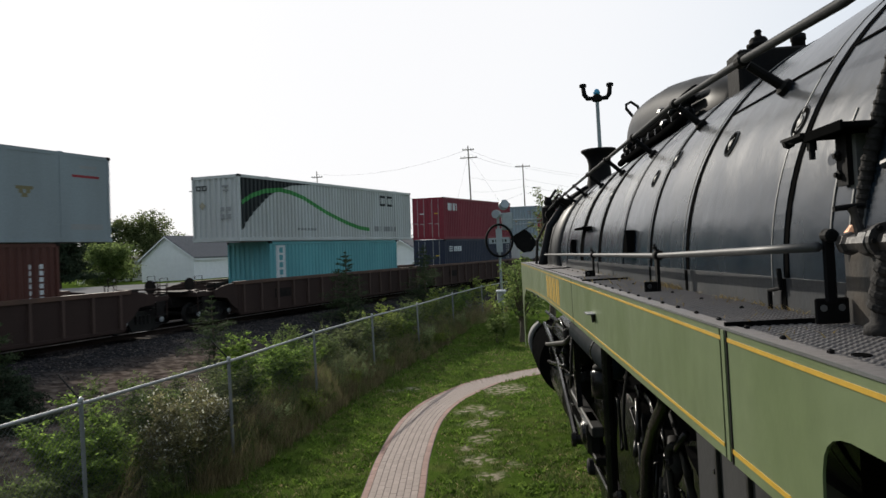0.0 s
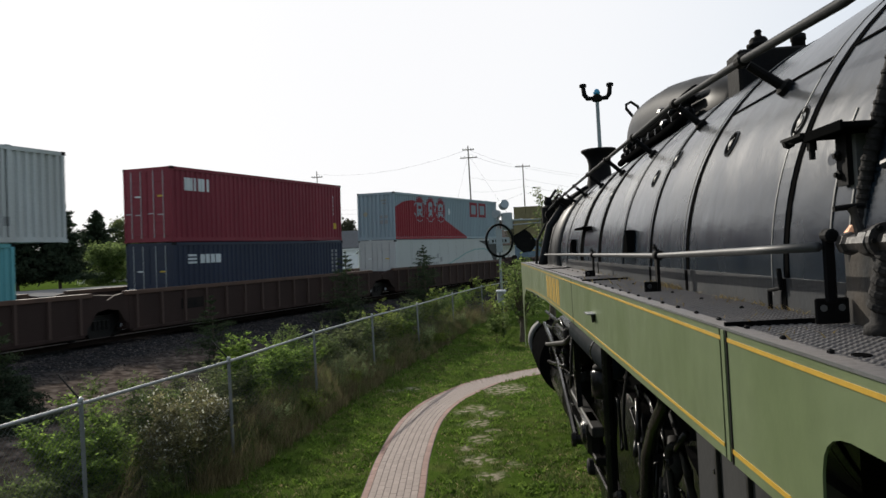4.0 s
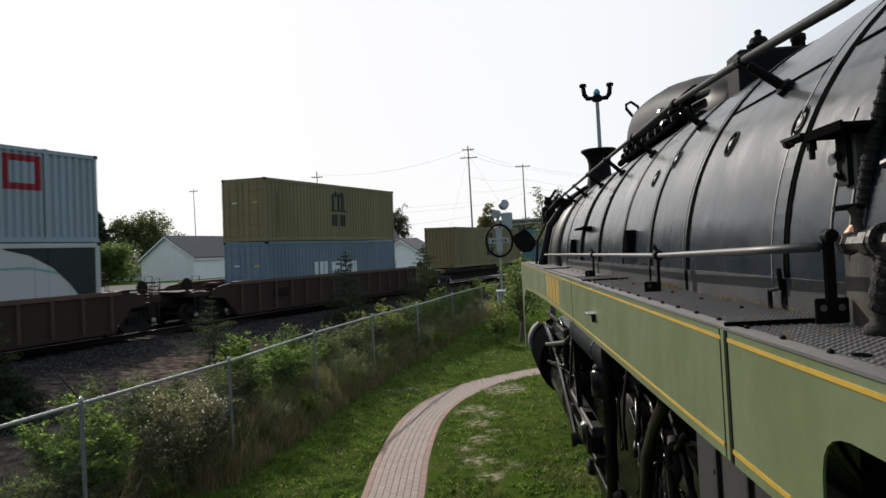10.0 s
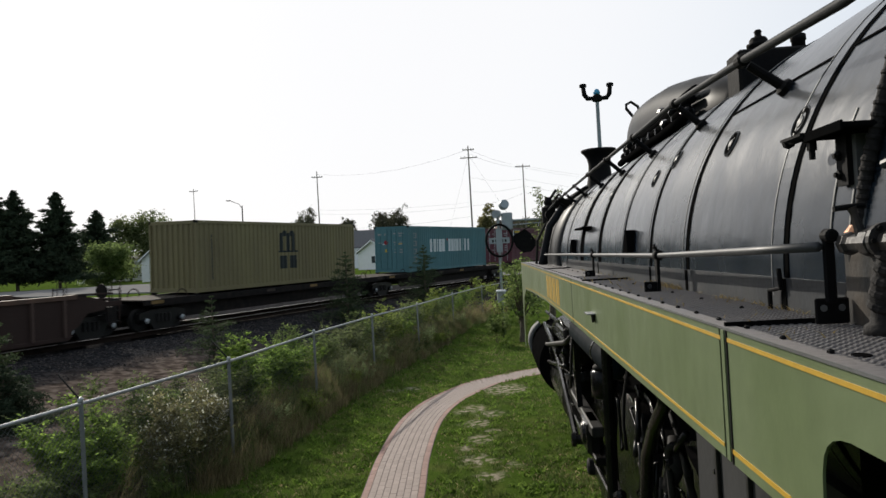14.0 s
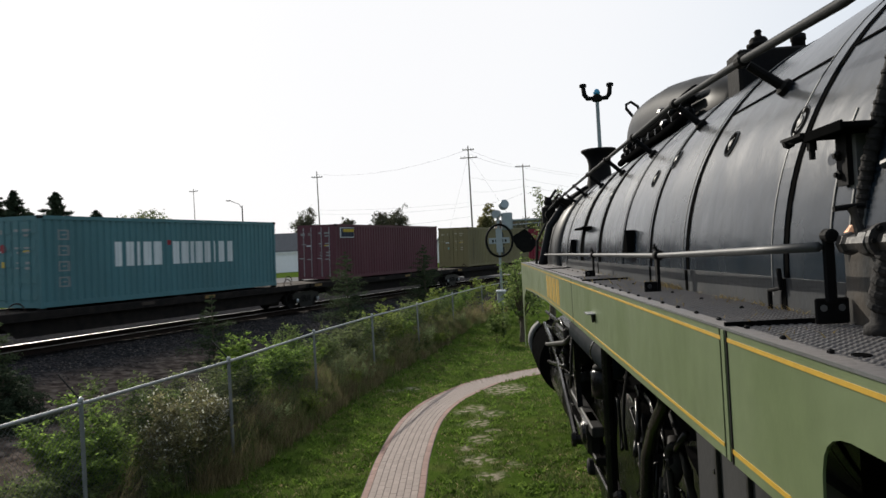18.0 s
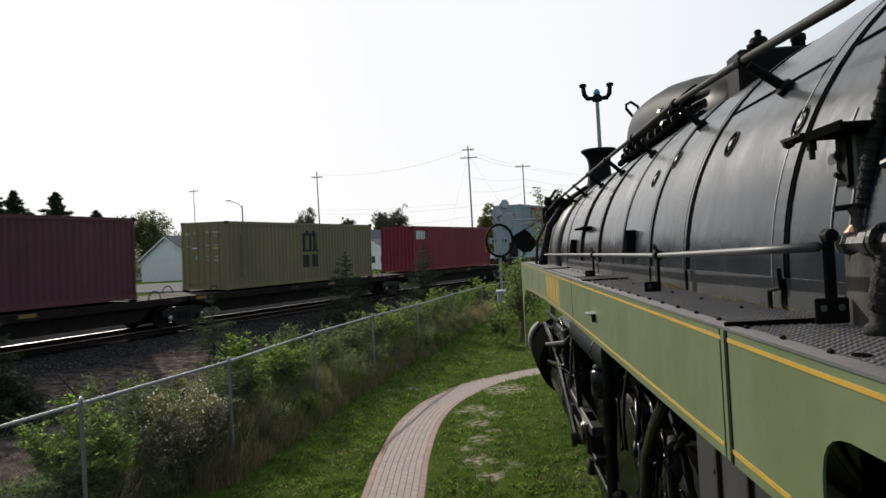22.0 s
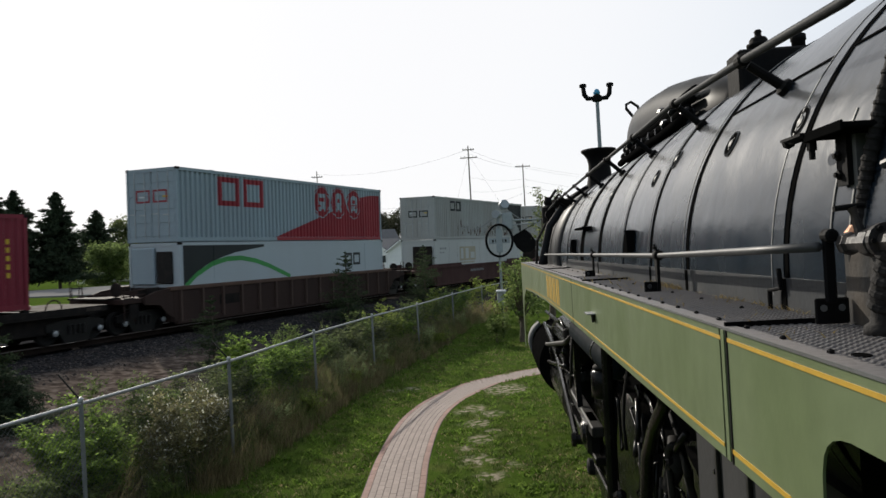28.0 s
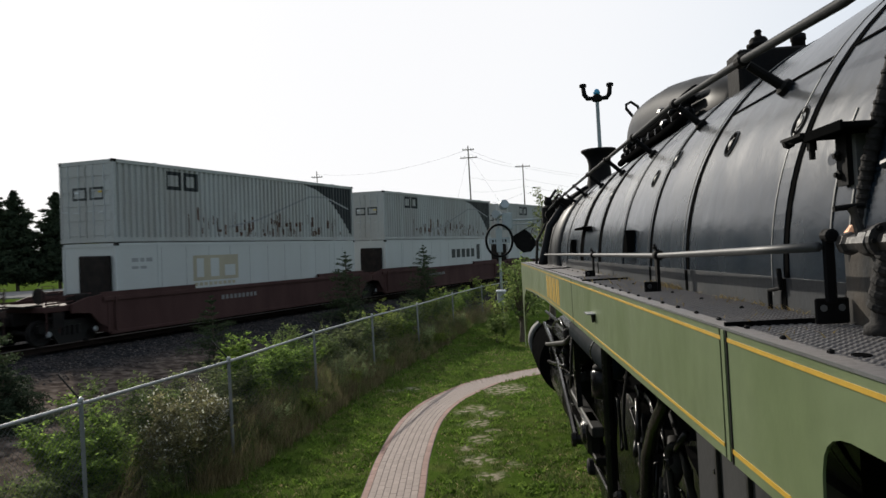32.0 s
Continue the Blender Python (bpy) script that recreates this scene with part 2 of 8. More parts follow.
def ground_material():
    m = bpy.data.materials.new("lawn, ballast and field")
    m.use_nodes = True
    n, l = m.node_tree.nodes, m.node_tree.links
    b = n["Principled BSDF"]
    b.inputs["Roughness"].default_value = 0.95
    b.inputs["Specular IOR Level"].default_value = 0.0
    tc = n.new("ShaderNodeTexCoord")

    def tex(scale, detail=5):
        t = n.new("ShaderNodeTexNoise")
        t.inputs["Scale"].default_value, t.inputs["Detail"].default_value = scale, detail
        l.new(tc.outputs["Object"], t.inputs["Vector"])
        return t.outputs["Fac"]

    def ramp(src, stops):
        r = n.new("ShaderNodeValToRGB")
        r.color_ramp.elements[0].position, r.color_ramp.elements[0].color = stops[0][0], (*stops[0][1], 1)
        r.color_ramp.elements[1].position, r.color_ramp.elements[1].color = stops[-1][0], (*stops[-1][1], 1)
        for p, c in stops[1:-1]:
            r.color_ramp.elements.new(p).color = (*c, 1)
        l.new(src, r.inputs["Fac"])
        return r.outputs["Color"]

    def mix(f, a, c):
        x = n.new("ShaderNodeMix")
        x.data_type = "RGBA"
        l.new(f, x.inputs["Factor"]), l.new(a, x.inputs["A"]), l.new(c, x.inputs["B"])
        return x.outputs["Result"]

    grass = ramp(tex(1.3), [(0.3, (0.036, 0.068, 0.014)), (0.55, (0.072, 0.112, 0.024)), (0.75, (0.13, 0.125, 0.05))])
    blade = ramp(tex(45, 3), [(0.3, (0.012, 0.026, 0.003)), (0.7, (0.085, 0.13, 0.016))])
    half = n.new("ShaderNodeValue")
    half.outputs[0].default_value = 0.45
    grass = mix(half.outputs[0], grass, blade)
    vor = n.new("ShaderNodeTexVoronoi")
    vor.inputs["Scale"].default_value = 16
    l.new(tc.outputs["Object"], vor.inputs["Vector"])
    stone = ramp(vor.outputs["Color"], [(0.1, (0.012, 0.012, 0.013)), (0.6, (0.028, 0.028, 0.03)), (0.95, (0.065, 0.063, 0.064))])
    dirt = ramp(tex(3.5, 7), [(0.3, (0.03, 0.024, 0.02)), (0.5, (0.09, 0.071, 0.06)), (0.72, (0.2, 0.168, 0.144))])
    soil = n.new("ShaderNodeAttribute")
    soil.attribute_name = "soil"
    sw = n.new("ShaderNodeMath")
    sw.operation, sw.inputs[1].default_value, sw.inputs[2].default_value = "MULTIPLY_ADD", 0.7, -0.35
    l.new(tex(0.9), sw.inputs[0])
    sa = n.new("ShaderNodeMath")
    sa.use_clamp = True
    l.new(soil.outputs["Fac"], sa.inputs[0]), l.new(sw.outputs[0], sa.inputs[1])
    stone = mix(sa.outputs[0], stone, dirt)
    at = n.new("ShaderNodeAttribute")
    at.attribute_name = "gravel"
    bare = n.new("ShaderNodeAttribute")
    bare.attribute_name = "bare"
    edge = n.new("ShaderNodeMath")
    edge.operation = "ADD"
    wob = n.new("ShaderNodeMath")
    wob.operation, wob.inputs[1].default_value, wob.inputs[2].default_value = "MULTIPLY_ADD", 0.8, -0.4
    l.new(tex(1.6), wob.inputs[0])
    l.new(at.outputs["Fac"], edge.inputs[0]), l.new(wob.outputs[0], edge.inputs[1])
    hard = n.new("ShaderNodeMapRange")
    hard.inputs["From Min"].default_value, hard.inputs["From Max"].default_value = 0.4, 0.6
    l.new(edge.outputs[0], hard.inputs["Value"])
    col = mix(hard.outputs["Result"], grass, stone)
    e2 = n.new("ShaderNodeMath")
    e2.operation = "MULTIPLY"
    pat = n.new("ShaderNodeMapRange")
    pat.inputs["From Min"].default_value, pat.inputs["From Max"].default_value = 0.44, 0.56
    l.new(tex(7.0, 7), pat.inputs["Value"])
    l.new(bare.outputs["Fac"], e2.inputs[0]), l.new(pat.outputs["Result"], e2.inputs[1])
    sand = ramp(tex(9), [(0.3, (0.2, 0.165, 0.12)), (0.7, (0.38, 0.335, 0.265))])
    col = mix(e2.outputs[0], col, sand)
    l.new(col, b.inputs["Base Color"])
    bp = n.new("ShaderNodeBump")
    bp.inputs["Strength"].default_value, bp.inputs["Distance"].default_value = 0.7, 0.05
    l.new(tex(30, 4), bp.inputs["Height"]), l.new(bp.outputs["Normal"], b.inputs["Normal"])
    return m


def spaced(near0, near1, stepsize, far0, far1):
    a = [near0]
    while a[-1] < near1:
        a.append(a[-1] + stepsize)
    d = stepsize
    while a[-1] < far1:
        d *= 1.22
        a.append(a[-1] + d)
    b, d = [], stepsize
    v = near0
    while v > far0:
        d *= 1.22
        v -= d
        b.append(v)
    return b[::-1] + a


FENCE = [(-6.2, 2.4), (-5.42, 5.86), (-4.56, 9.2), (-3.7, 12.54), (-3.0, 16.73), (-2.08, 20.77), (-0.96, 24.58), (0.27, 30.0), (1.72, 35.4), (3.6, 40.5)]


def fence_x(y):
    for (x0, y0), (x1, y1) in zip(FENCE, FENCE[1:]):
        if y <= y1:
            return x0 + (x1 - x0) * (y - y0) / (y1 - y0)
    return FENCE[-1][0]


BARE = ((1.35, 18.6, 0.61), (0.95, 18.9, 0.30), (0.5, 16.45, 0.33), (0.84, 15.85, 0.27), (0.22, 16.2, 0.22), (0.5, 15.0, 0.30), (0.48, 13.75, 0.27), (0.4, 12.35, 0.29), (0.52, 11.4, 0.24), (-0.98, 19.2, 0.20), (-1.42, 18.95, 0.16), (0.95, 12.0, 0.15), (0.75, 14.3, 0.17), (0.2, 13.1, 0.15))


def bareness(x, y):
    """How far the turf is worn to bare earth at a place."""
    if not 9 < y < 21 or not -2.5 < x < 3:
        return 0.0
    return max(1 - step(0.55, 1.25, math.hypot(x - a, (y - c) * 0.8) / r) for a, c, r in BARE)


def build_ground():
    xs, ys = spaced(-24, 8, 0.22, -2600, 2600), spaced(4, 48, 0.22, -2600, 3200)
    verts = [(x, y, ground_z(x, y)) for y in ys for x in xs]
    w = len(xs)
    faces = [(j * w + i, j * w + i + 1, (j + 1) * w + i + 1, (j + 1) * w + i) for j in range(len(ys) - 1) for i in range(w - 1)]
    ob = from_lists("ground", verts, faces, ground_material(), soft=True)
    me = ob.data
    g = me.attributes.new("gravel", "FLOAT", "POINT")
    b = me.attributes.new("bare", "FLOAT", "POINT")
    so = me.attributes.new("soil", "FLOAT", "POINT")
    gv, bv, sv = [], [], []
    for x, y, _ in verts:
        lat, s = lat_of(x, y)
        gv.append(max(step(-9.0, -6.5, lat), step(0.1, 0.5, fence_x(y) - x) if 2.4 < y < 40 and lat < 0 else 0.0) * (1 - step(9.5, 13.0, lat)))
        bv.append(bareness(x, y))
        sv.append((1 - step(-4.0, -2.0, lat)) * (1 - step(19, 25, s)))
    g.data.foreach_set("value", gv)
    so.data.foreach_set("value", sv)
    b.data.foreach_set("value", bv)
    tagged(ob, "mown lawn, ballast bed and grassy field", "ground", kind="structure")


PATH = [(-1.05, 4.0), (-1.0, 8.0), (-0.92, 10.6), (-0.87, 12.9), (-0.66, 15.5), (-0.2, 17.5), (0.62, 19.27), (1.17, 20.0), (2.36, 21.0), (4.0, 21.9), (6.5, 22.8)]


def path_mid(y):
    for (x0, y0), (x1, y1) in zip(PATH, PATH[1:]):
        if y <= y1:
            t = min(max((y - y0) / (y1 - y0), 0), 1)
            return x0 + (x1 - x0) * t, 0
    return PATH[-1][0], 0


build_ground()

# ---- the line: rails, sleepers ----
def build_track():
    for lat in (HALF - 0.75, HALF + 0.75):
        verts, faces = [], []
        prof = [(-0.07, -0.17), (0.07, -0.17), (0.02, -0.12), (0.02, -0.04), (0.036, -0.035), (0.036, 0.0), (-0.036, 0.0), (-0.036, -0.035), (-0.02, -0.04), (-0.02, -0.12)]
        k = len(prof)
        ss = [-60 + 3 * i for i in range(120)]
        for s in ss:
            for dx, dz in prof:
                verts.append(line_at(s, lat + dx, dz + 0.03))
        for j in range(len(ss) - 1):
            for i in range(k):
                faces.append((j * k + i, j * k + (i + 1) % k, (j + 1) * k + (i + 1) % k, (j + 1) * k + i))
        ob = from_lists("rail", verts, faces, mat("rail rust", (0.02, 0.014, 0.011), 0.85, 0.0, 0.35, 1.4, 0.3, 40, (0.012, 0.009, 0.008), spec=0.03))
        ob.data.materials.append(RAIL)
        ob.data.polygons.foreach_set("material_index", [1 if i % k == 5 else 0 for i in range(len(faces))])
        tagged(ob, "steel rail with a polished running surface", "rail", "rails of the main line", "structure")
    line = thing("sleepers", "dark wooden sleepers sunk in the ballast", "sleepers", kind="structure")
    sl = mesh_of("sleeper", boxed(-0.11, 0.11, -1.3, 1.3, -0.44, -0.26, 0.01), mat("creosoted wood", (0.05, 0.04, 0.033), 0.9, 0, 0.3, 6, 0.3, 30, obj_var=0.3, spec=0.03))
    for i in range(150):
        share("sleeper", sl, line, line_pose(-5 + 0.56 * i))


build_track()

# ---- loose stones of the ballast shoulder ----
def build_stones():
    rng = random.Random(21)
    verts, faces = [], []
    for i in range(3600):
        s, lat = rng.uniform(6, 42), rng.uniform(-3.4, 0.4)
        p = line_at(s, lat)
        z = ground_z(p.x, p.y)
        r = rng.uniform(0.02, 0.06)
        b = len(verts)
        for k in range(5):
            a = 1.2566 * k + rng.uniform(-0.4, 0.4)
            verts.append((p.x + r * math.cos(a), p.y + r * math.sin(a), z - 0.01))
        verts.append((p.x + rng.uniform(-0.3, 0.3) * r, p.y + rng.uniform(-0.3, 0.3) * r, z + r * rng.uniform(0.5, 0.9)))
        faces += [(b + k, b + (k + 1) % 5, b + 5) for k in range(5)]
    ob = from_lists("ballast_stones", verts, faces, leaf_mat("loose ballast stones", (0.012, 0.011, 0.0105), (0.1, 0.088, 0.08), 0.0))
    tagged(ob, "loose grey and brown ballast stones beside the line", "stones", kind="stuff")


build_stones()

# ---- the road beyond the line ----
def strip(name, pts, w, z, material, label, cat, up=0.02):
    verts, faces = [], []
    for i, (x, y) in enumerate(pts):
        a, b = Vector(pts[max(0, i - 1)]), Vector(pts[min(len(pts) - 1, i + 1)])
        d = (b - a).normalized()
        for e in (-1, 1):
            px_, py_ = x - d.y * w / 2 * e, y + d.x * w / 2 * e
            verts.append((px_, py_, ground_z(px_, py_) + up))
        for e in (1, -1):
            px_, py_ = x - d.y * w / 2 * e, y + d.x * w / 2 * e
            verts.append((px_, py_, ground_z(px_, py_) - 0.3))
    for i in range(len(pts) - 1):
        for k in range(4):
            faces.append((i * 4 + k, i * 4 + (k + 1) % 4, (i + 1) * 4 + (k + 1) % 4, (i + 1) * 4 + k))
    return tagged(from_lists(name, verts, faces, material), label, cat, kind="structure")


strip("road", [(-160 + 6 * i, 70.5 + 0.11 * 6 * i + 1.2 * math.sin(i * 0.15)) for i in range(46)], 27.0, 0, CONCRETE, "pale sun-bleached asphalt road behind the railway", "road", 0.12)


# ---- plants ----
LEAF_BRIGHT = leaf_mat("bright green leaves", (0.06, 0.112, 0.022), (0.27, 0.39, 0.085), 0.66)
LEAF_MID = leaf_mat("mid green leaves", (0.055, 0.088, 0.028), (0.22, 0.285, 0.1), 0.64)
LEAF_DIM = leaf_mat("dull dark green leaves", (0.052, 0.072, 0.03), (0.215, 0.25, 0.108), 0.62)
# the haze of distance is put into this leaf colour
LEAF_FAR = leaf_mat("dull hazed leaves of far trees", (0.05, 0.054, 0.035), (0.125, 0.125, 0.08), 0.3)
LEAF_OLIVE = leaf_mat("dull olive brown leaves", (0.085, 0.08, 0.032), (0.37, 0.35, 0.175), 0.6)
SEEDHEAD = leaf_mat("whitish seed heads", (0.36, 0.36, 0.27), (0.7, 0.7, 0.58), 0.5, 0.2)
LEAF_YELLOW = leaf_mat("yellow green leaves", (0.09, 0.135, 0.032), (0.31, 0.37, 0.095), 0.6)
LEAF_PALE = leaf_mat("feathery pale green leaves", (0.13, 0.175, 0.075), (0.42, 0.48, 0.23), 0.5)
STRAW = leaf_mat("dry brown grass", (0.105, 0.086, 0.048), (0.36, 0.305, 0.17), 0.6)
TALLGREEN = leaf_mat("green weeds", (0.065, 0.098, 0.03), (0.27, 0.32, 0.12), 0.62)
NEEDLE = leaf_mat("young spruce needles", (0.03, 0.048, 0.023), (0.085, 0.115, 0.057), 0.35)
NEEDLE_DARK = leaf_mat("dark spruce needles", (0.022, 0.035, 0.022), (0.056, 0.075, 0.044), 0.28)
CLOVER = leaf_mat("bright clover leaves", (0.06, 0.12, 0.014), (0.2, 0.29, 0.06), 0.5)
LAWNBLADE = leaf_mat("lawn grass blades", (0.038, 0.076, 0.017), (0.155, 0.188, 0.06), 0.5)


def quads_object(name, centres, sizes, material, parent=None, rng=None, droop=0.0, aspect=0.55, label=""):
    """Many small leaves as folded quads: centres (n,3), sizes (n,)."""
    n = len(centres)
    d = rng.normal(size=(n, 3))
    d[:, 2] = d[:, 2] * 0.6 - droop
    d /= np.linalg.norm(d, axis=1)[:, None]
    o = rng.normal(size=(n, 3))
    o -= (o * d).sum(1)[:, None] * d
    o /= np.linalg.norm(o, axis=1)[:, None]
    s = np.asarray(sizes)[:, None]
    a, b = centres - d * s, centres + d * s
    l, r = centres + o * s * aspect, centres - o * s * aspect
    verts = np.stack([a, l, b, r], 1).reshape(-1, 3)
    faces = np.arange(4 * n).reshape(-1, 4)
    me = bpy.data.meshes.new(name)
    me.vertices.add(4 * n), me.loops.add(4 * n), me.polygons.add(n)
    me.vertices.foreach_set("co", verts.astype(np.float32).ravel())
    me.loops.foreach_set("vertex_index", faces.astype(np.int32).ravel())
    me.polygons.foreach_set("loop_start", np.arange(0, 4 * n, 4, dtype=np.int32))
    me.materials.append(material)
    me.update(calc_edges=True)
    ob = new(name, me)
    ob.parent = parent
    if label:
        ob["label"] = label
    return ob


def blades_object(name, base, height, width, material, parent=None, rng=None, lean=0.35):
    """Many grass blades as bent strips of two triangles."""
    n = len(base)
    a = rng.uniform(0, 2 * math.pi, n)
    side = np.stack([np.cos(a), np.sin(a), np.zeros(n)], 1) * (np.asarray(width)[:, None] / 2)
    b = rng.uniform(0, 2 * math.pi, n)
    h = np.asarray(height)[:, None]
    tip = base + np.stack([np.cos(b) * lean, np.sin(b) * lean, np.ones(n)], 1) * h
    mid = base + np.stack([np.cos(b) * lean * 0.3, np.sin(b) * lean * 0.3, np.full(n, 0.6)], 1) * h
    verts = np.stack([base - side, base + side, mid + side * 0.7, tip, mid - side * 0.7], 1).reshape(-1, 3)
    faces = (np.arange(n)[:, None] * 5 + np.array([0, 1, 2, 4, 4, 2, 3])[None])
    starts = (np.arange(n)[:, None] * 7 + np.array([0, 4])[None])
    me = bpy.data.meshes.new(name)
    me.vertices.add(5 * n), me.loops.add(7 * n), me.polygons.add(2 * n)
    me.vertices.foreach_set("co", verts.astype(np.float32).ravel())
    me.loops.foreach_set("vertex_index", faces.astype(np.int32).ravel())
    me.polygons.foreach_set("loop_start", starts.astype(np.int32).ravel())
    me.materials.append(material)
    me.update(calc_edges=True)
    ob = new(name, me)
    ob.parent = parent
    return ob


def leaves_object(name, centres, dirs, sizes, material, parent, rng, aspect=0.42):
    """Leaves that point along dirs, roughly level across, each a diamond with its own tilt."""
    n = len(centres)
    d = dirs / np.linalg.norm(dirs, axis=1)[:, None]
    up = np.array([0.0, 0.0, 1.0]) + rng.normal(size=(n, 3)) * 0.55
    o = np.cross(d, up)
    o /= np.linalg.norm(o, axis=1)[:, None] + 1e-9
    s = np.asarray(sizes)[:, None]
    mid = centres + d * s * 0.85
    verts = np.stack([centres, mid + o * s * aspect, centres + d * s * 2, mid - o * s * aspect], 1).reshape(-1, 3)
    me = bpy.data.meshes.new(name)
    me.vertices.add(4 * n), me.loops.add(4 * n), me.polygons.add(n)
    me.vertices.foreach_set("co", verts.astype(np.float32).ravel())
    me.loops.foreach_set("vertex_index", np.arange(4 * n, dtype=np.int32))
    me.polygons.foreach_set("loop_start", np.arange(0, 4 * n, 4, dtype=np.int32))
    me.materials.append(material)
    me.update(calc_edges=True)
    ob = new(name, me)
    ob.parent = parent
    return ob


def shrub(x, y, h, w, material, label, seed, leaf=0.04, sprigs=95, per=18, stems=11, seeds=0, upright=0.5, aspect=0.42, low=0.3):
    """Arching stems, leafy sprigs along their upper parts, and now and then pale seed heads at the tips."""
    rng = np.random.default_rng(seed)
    e = thing("shrub", label, "shrub", Matrix.Translation((x, y, ground_z(x, y) - 0.03)))
    wood = bmesh.new()
    tips = []
    for i in range(stems):
        a = rng.uniform(0, 6.28)
        r = w * 0.5 * math.sqrt(rng.uniform(0.04, 1))
        top = Vector((math.cos(a) * r, math.sin(a) * r, h * rng.uniform(0.55, 1.0) * (1 - 0.25 * (2 * r / w) ** 2)))
        knee = Vector((top.x * 0.35, top.y * 0.35, top.z * 0.6))
        tube(wood, [(0.12 * math.cos(a), 0.12 * math.sin(a), 0), knee, top], [0.007, 0.005, 0.002], 4)
        tips.append((np.array(knee), np.array(top)))
    part("branching_stem", wood, BARK, e)
    cs, ds, sz, heads = [], [], [], []
    for i in range(sprigs):
        knee, top = tips[i % stems]
        f = low + (1 - low) * rng.uniform(0, 1) ** 0.75
        at = knee * (f / 0.45) if f < 0.45 else knee + (top - knee) * ((f - 0.45) / 0.55)
        out = rng.normal(size=3) * np.array([1, 1, 0.45])
        out[:2] += at[:2] / (w * 0.5) * 0.7
        out[2] += upright
        out /= np.linalg.norm(out)
        ln = rng.uniform(0.14, 0.34) * (0.6 + 0.35 * w)
        u = rng.uniform(0.1, 1.0, per)
        turn = rng.uniform(0, 6.28, per)
        side = np.stack([np.cos(turn), np.sin(turn), rng.normal(0, 0.3, per)], 1)
        cs.append(at[None] + out[None] * (u * ln)[:, None] + rng.normal(size=(per, 3)) * 0.012)
        ds.append(out[None] * 0.7 + side * 0.9 - np.array([0, 0, 0.25]))
        sz.append(rng.uniform(0.6, 1.2, per) * leaf * (1.15 - 0.5 * u))
        heads.append(at + out * ln)
    cs = np.concatenate(cs)
    cs[:, 2] = np.maximum(cs[:, 2], 0.04)
    leaves_object("foliage", cs, np.concatenate(ds), np.concatenate(sz), material, e, rng, aspect)
    if seeds:
        hd = np.array(heads)[rng.integers(0, len(heads), seeds)] + rng.normal(size=(seeds, 3)) * 0.05
        ob = leaves_object("seed_fluff", hd, rng.normal(size=(seeds, 3)) + np.array([0, 0, 0.5]), rng.uniform(0.022, 0.04, seeds), SEEDHEAD, e, rng, 0.4)
        ob["label"], ob["kind"] = "small white fluffy seed heads", "stuff"
    return e


def spruce(x, y, h, w, material, label, seed, tiers=16, per=26, leaf=0.11, bare=0.06, boughs_low=11, needles=9, rag=0.0):
    """Tapered trunk, whorls of boughs, and short needle sprays along each bough."""
    rng = np.random.default_rng(seed)
    e = thing("spruce_tree", label, "tree", Matrix.Translation((x, y, ground_z(x, y) - 0.05)))
    part("trunk", tubed([(0, 0, 0), (0, 0, h * 0.5), (0, 0, h)], [h * 0.016 + 0.015, h * 0.01 + 0.008, 0.006], 8), BARK, e)
    boughs = bmesh.new()
    pts, sz = [], []
    for i in range(tiers):
        f = i / (tiers - 1)
        z = h * (bare + (0.97 - bare) * f)
        r = w / 2 * (1 - f) ** 0.85 * rng.uniform(0.82, 1.12) + 0.02 * h
        nb = max(4, int(boughs_low - (boughs_low - 5) * f))
        for j in range(nb):
            a = j * 2 * math.pi / nb + rng.uniform(-0.35, 0.35) + i
            rr = r * rng.uniform(0.72 - rag, 1.12 + rag * 0.6)
            dz = -0.22 * rr + 0.45 * rr * f + rag * rr * rng.uniform(0.2, 1.3)
            tip = Vector((math.cos(a) * rr, math.sin(a) * rr, z + dz))
            mid = Vector((math.cos(a) * rr * 0.55, math.sin(a) * rr * 0.55, z + dz * 0.75))
            tube(boughs, [(0, 0, z), mid, tip], [0.006 + 0.0022 * h * (1 - f), 0.004 + 0.001 * h, 0.002], 4, False)
            k = max(6, int(per * rr / (w / 2)))
            u = rng.uniform(0.12, 1.0, k)
            along = np.array([0, 0, z])[None] * (1 - u)[:, None] + np.array(tip)[None] * u[:, None]
            along[:, 2] += dz * 0.2 * np.sin(u * 3.14)
            for q in range(needles):
                pts.append(along + rng.normal(size=(k, 3)) * np.array([0.12, 0.12, 0.07]) * rr * 0.8 + np.array([0, 0, -0.03 * rr]))
                sz.append(rng.uniform(0.5, 1.3, k) * leaf)
    part("bough_framework", boughs, BARK, e)
    quads_object("needles", np.concatenate(pts), np.concatenate(sz), material, e, rng, 0.25, 0.3)
    return e


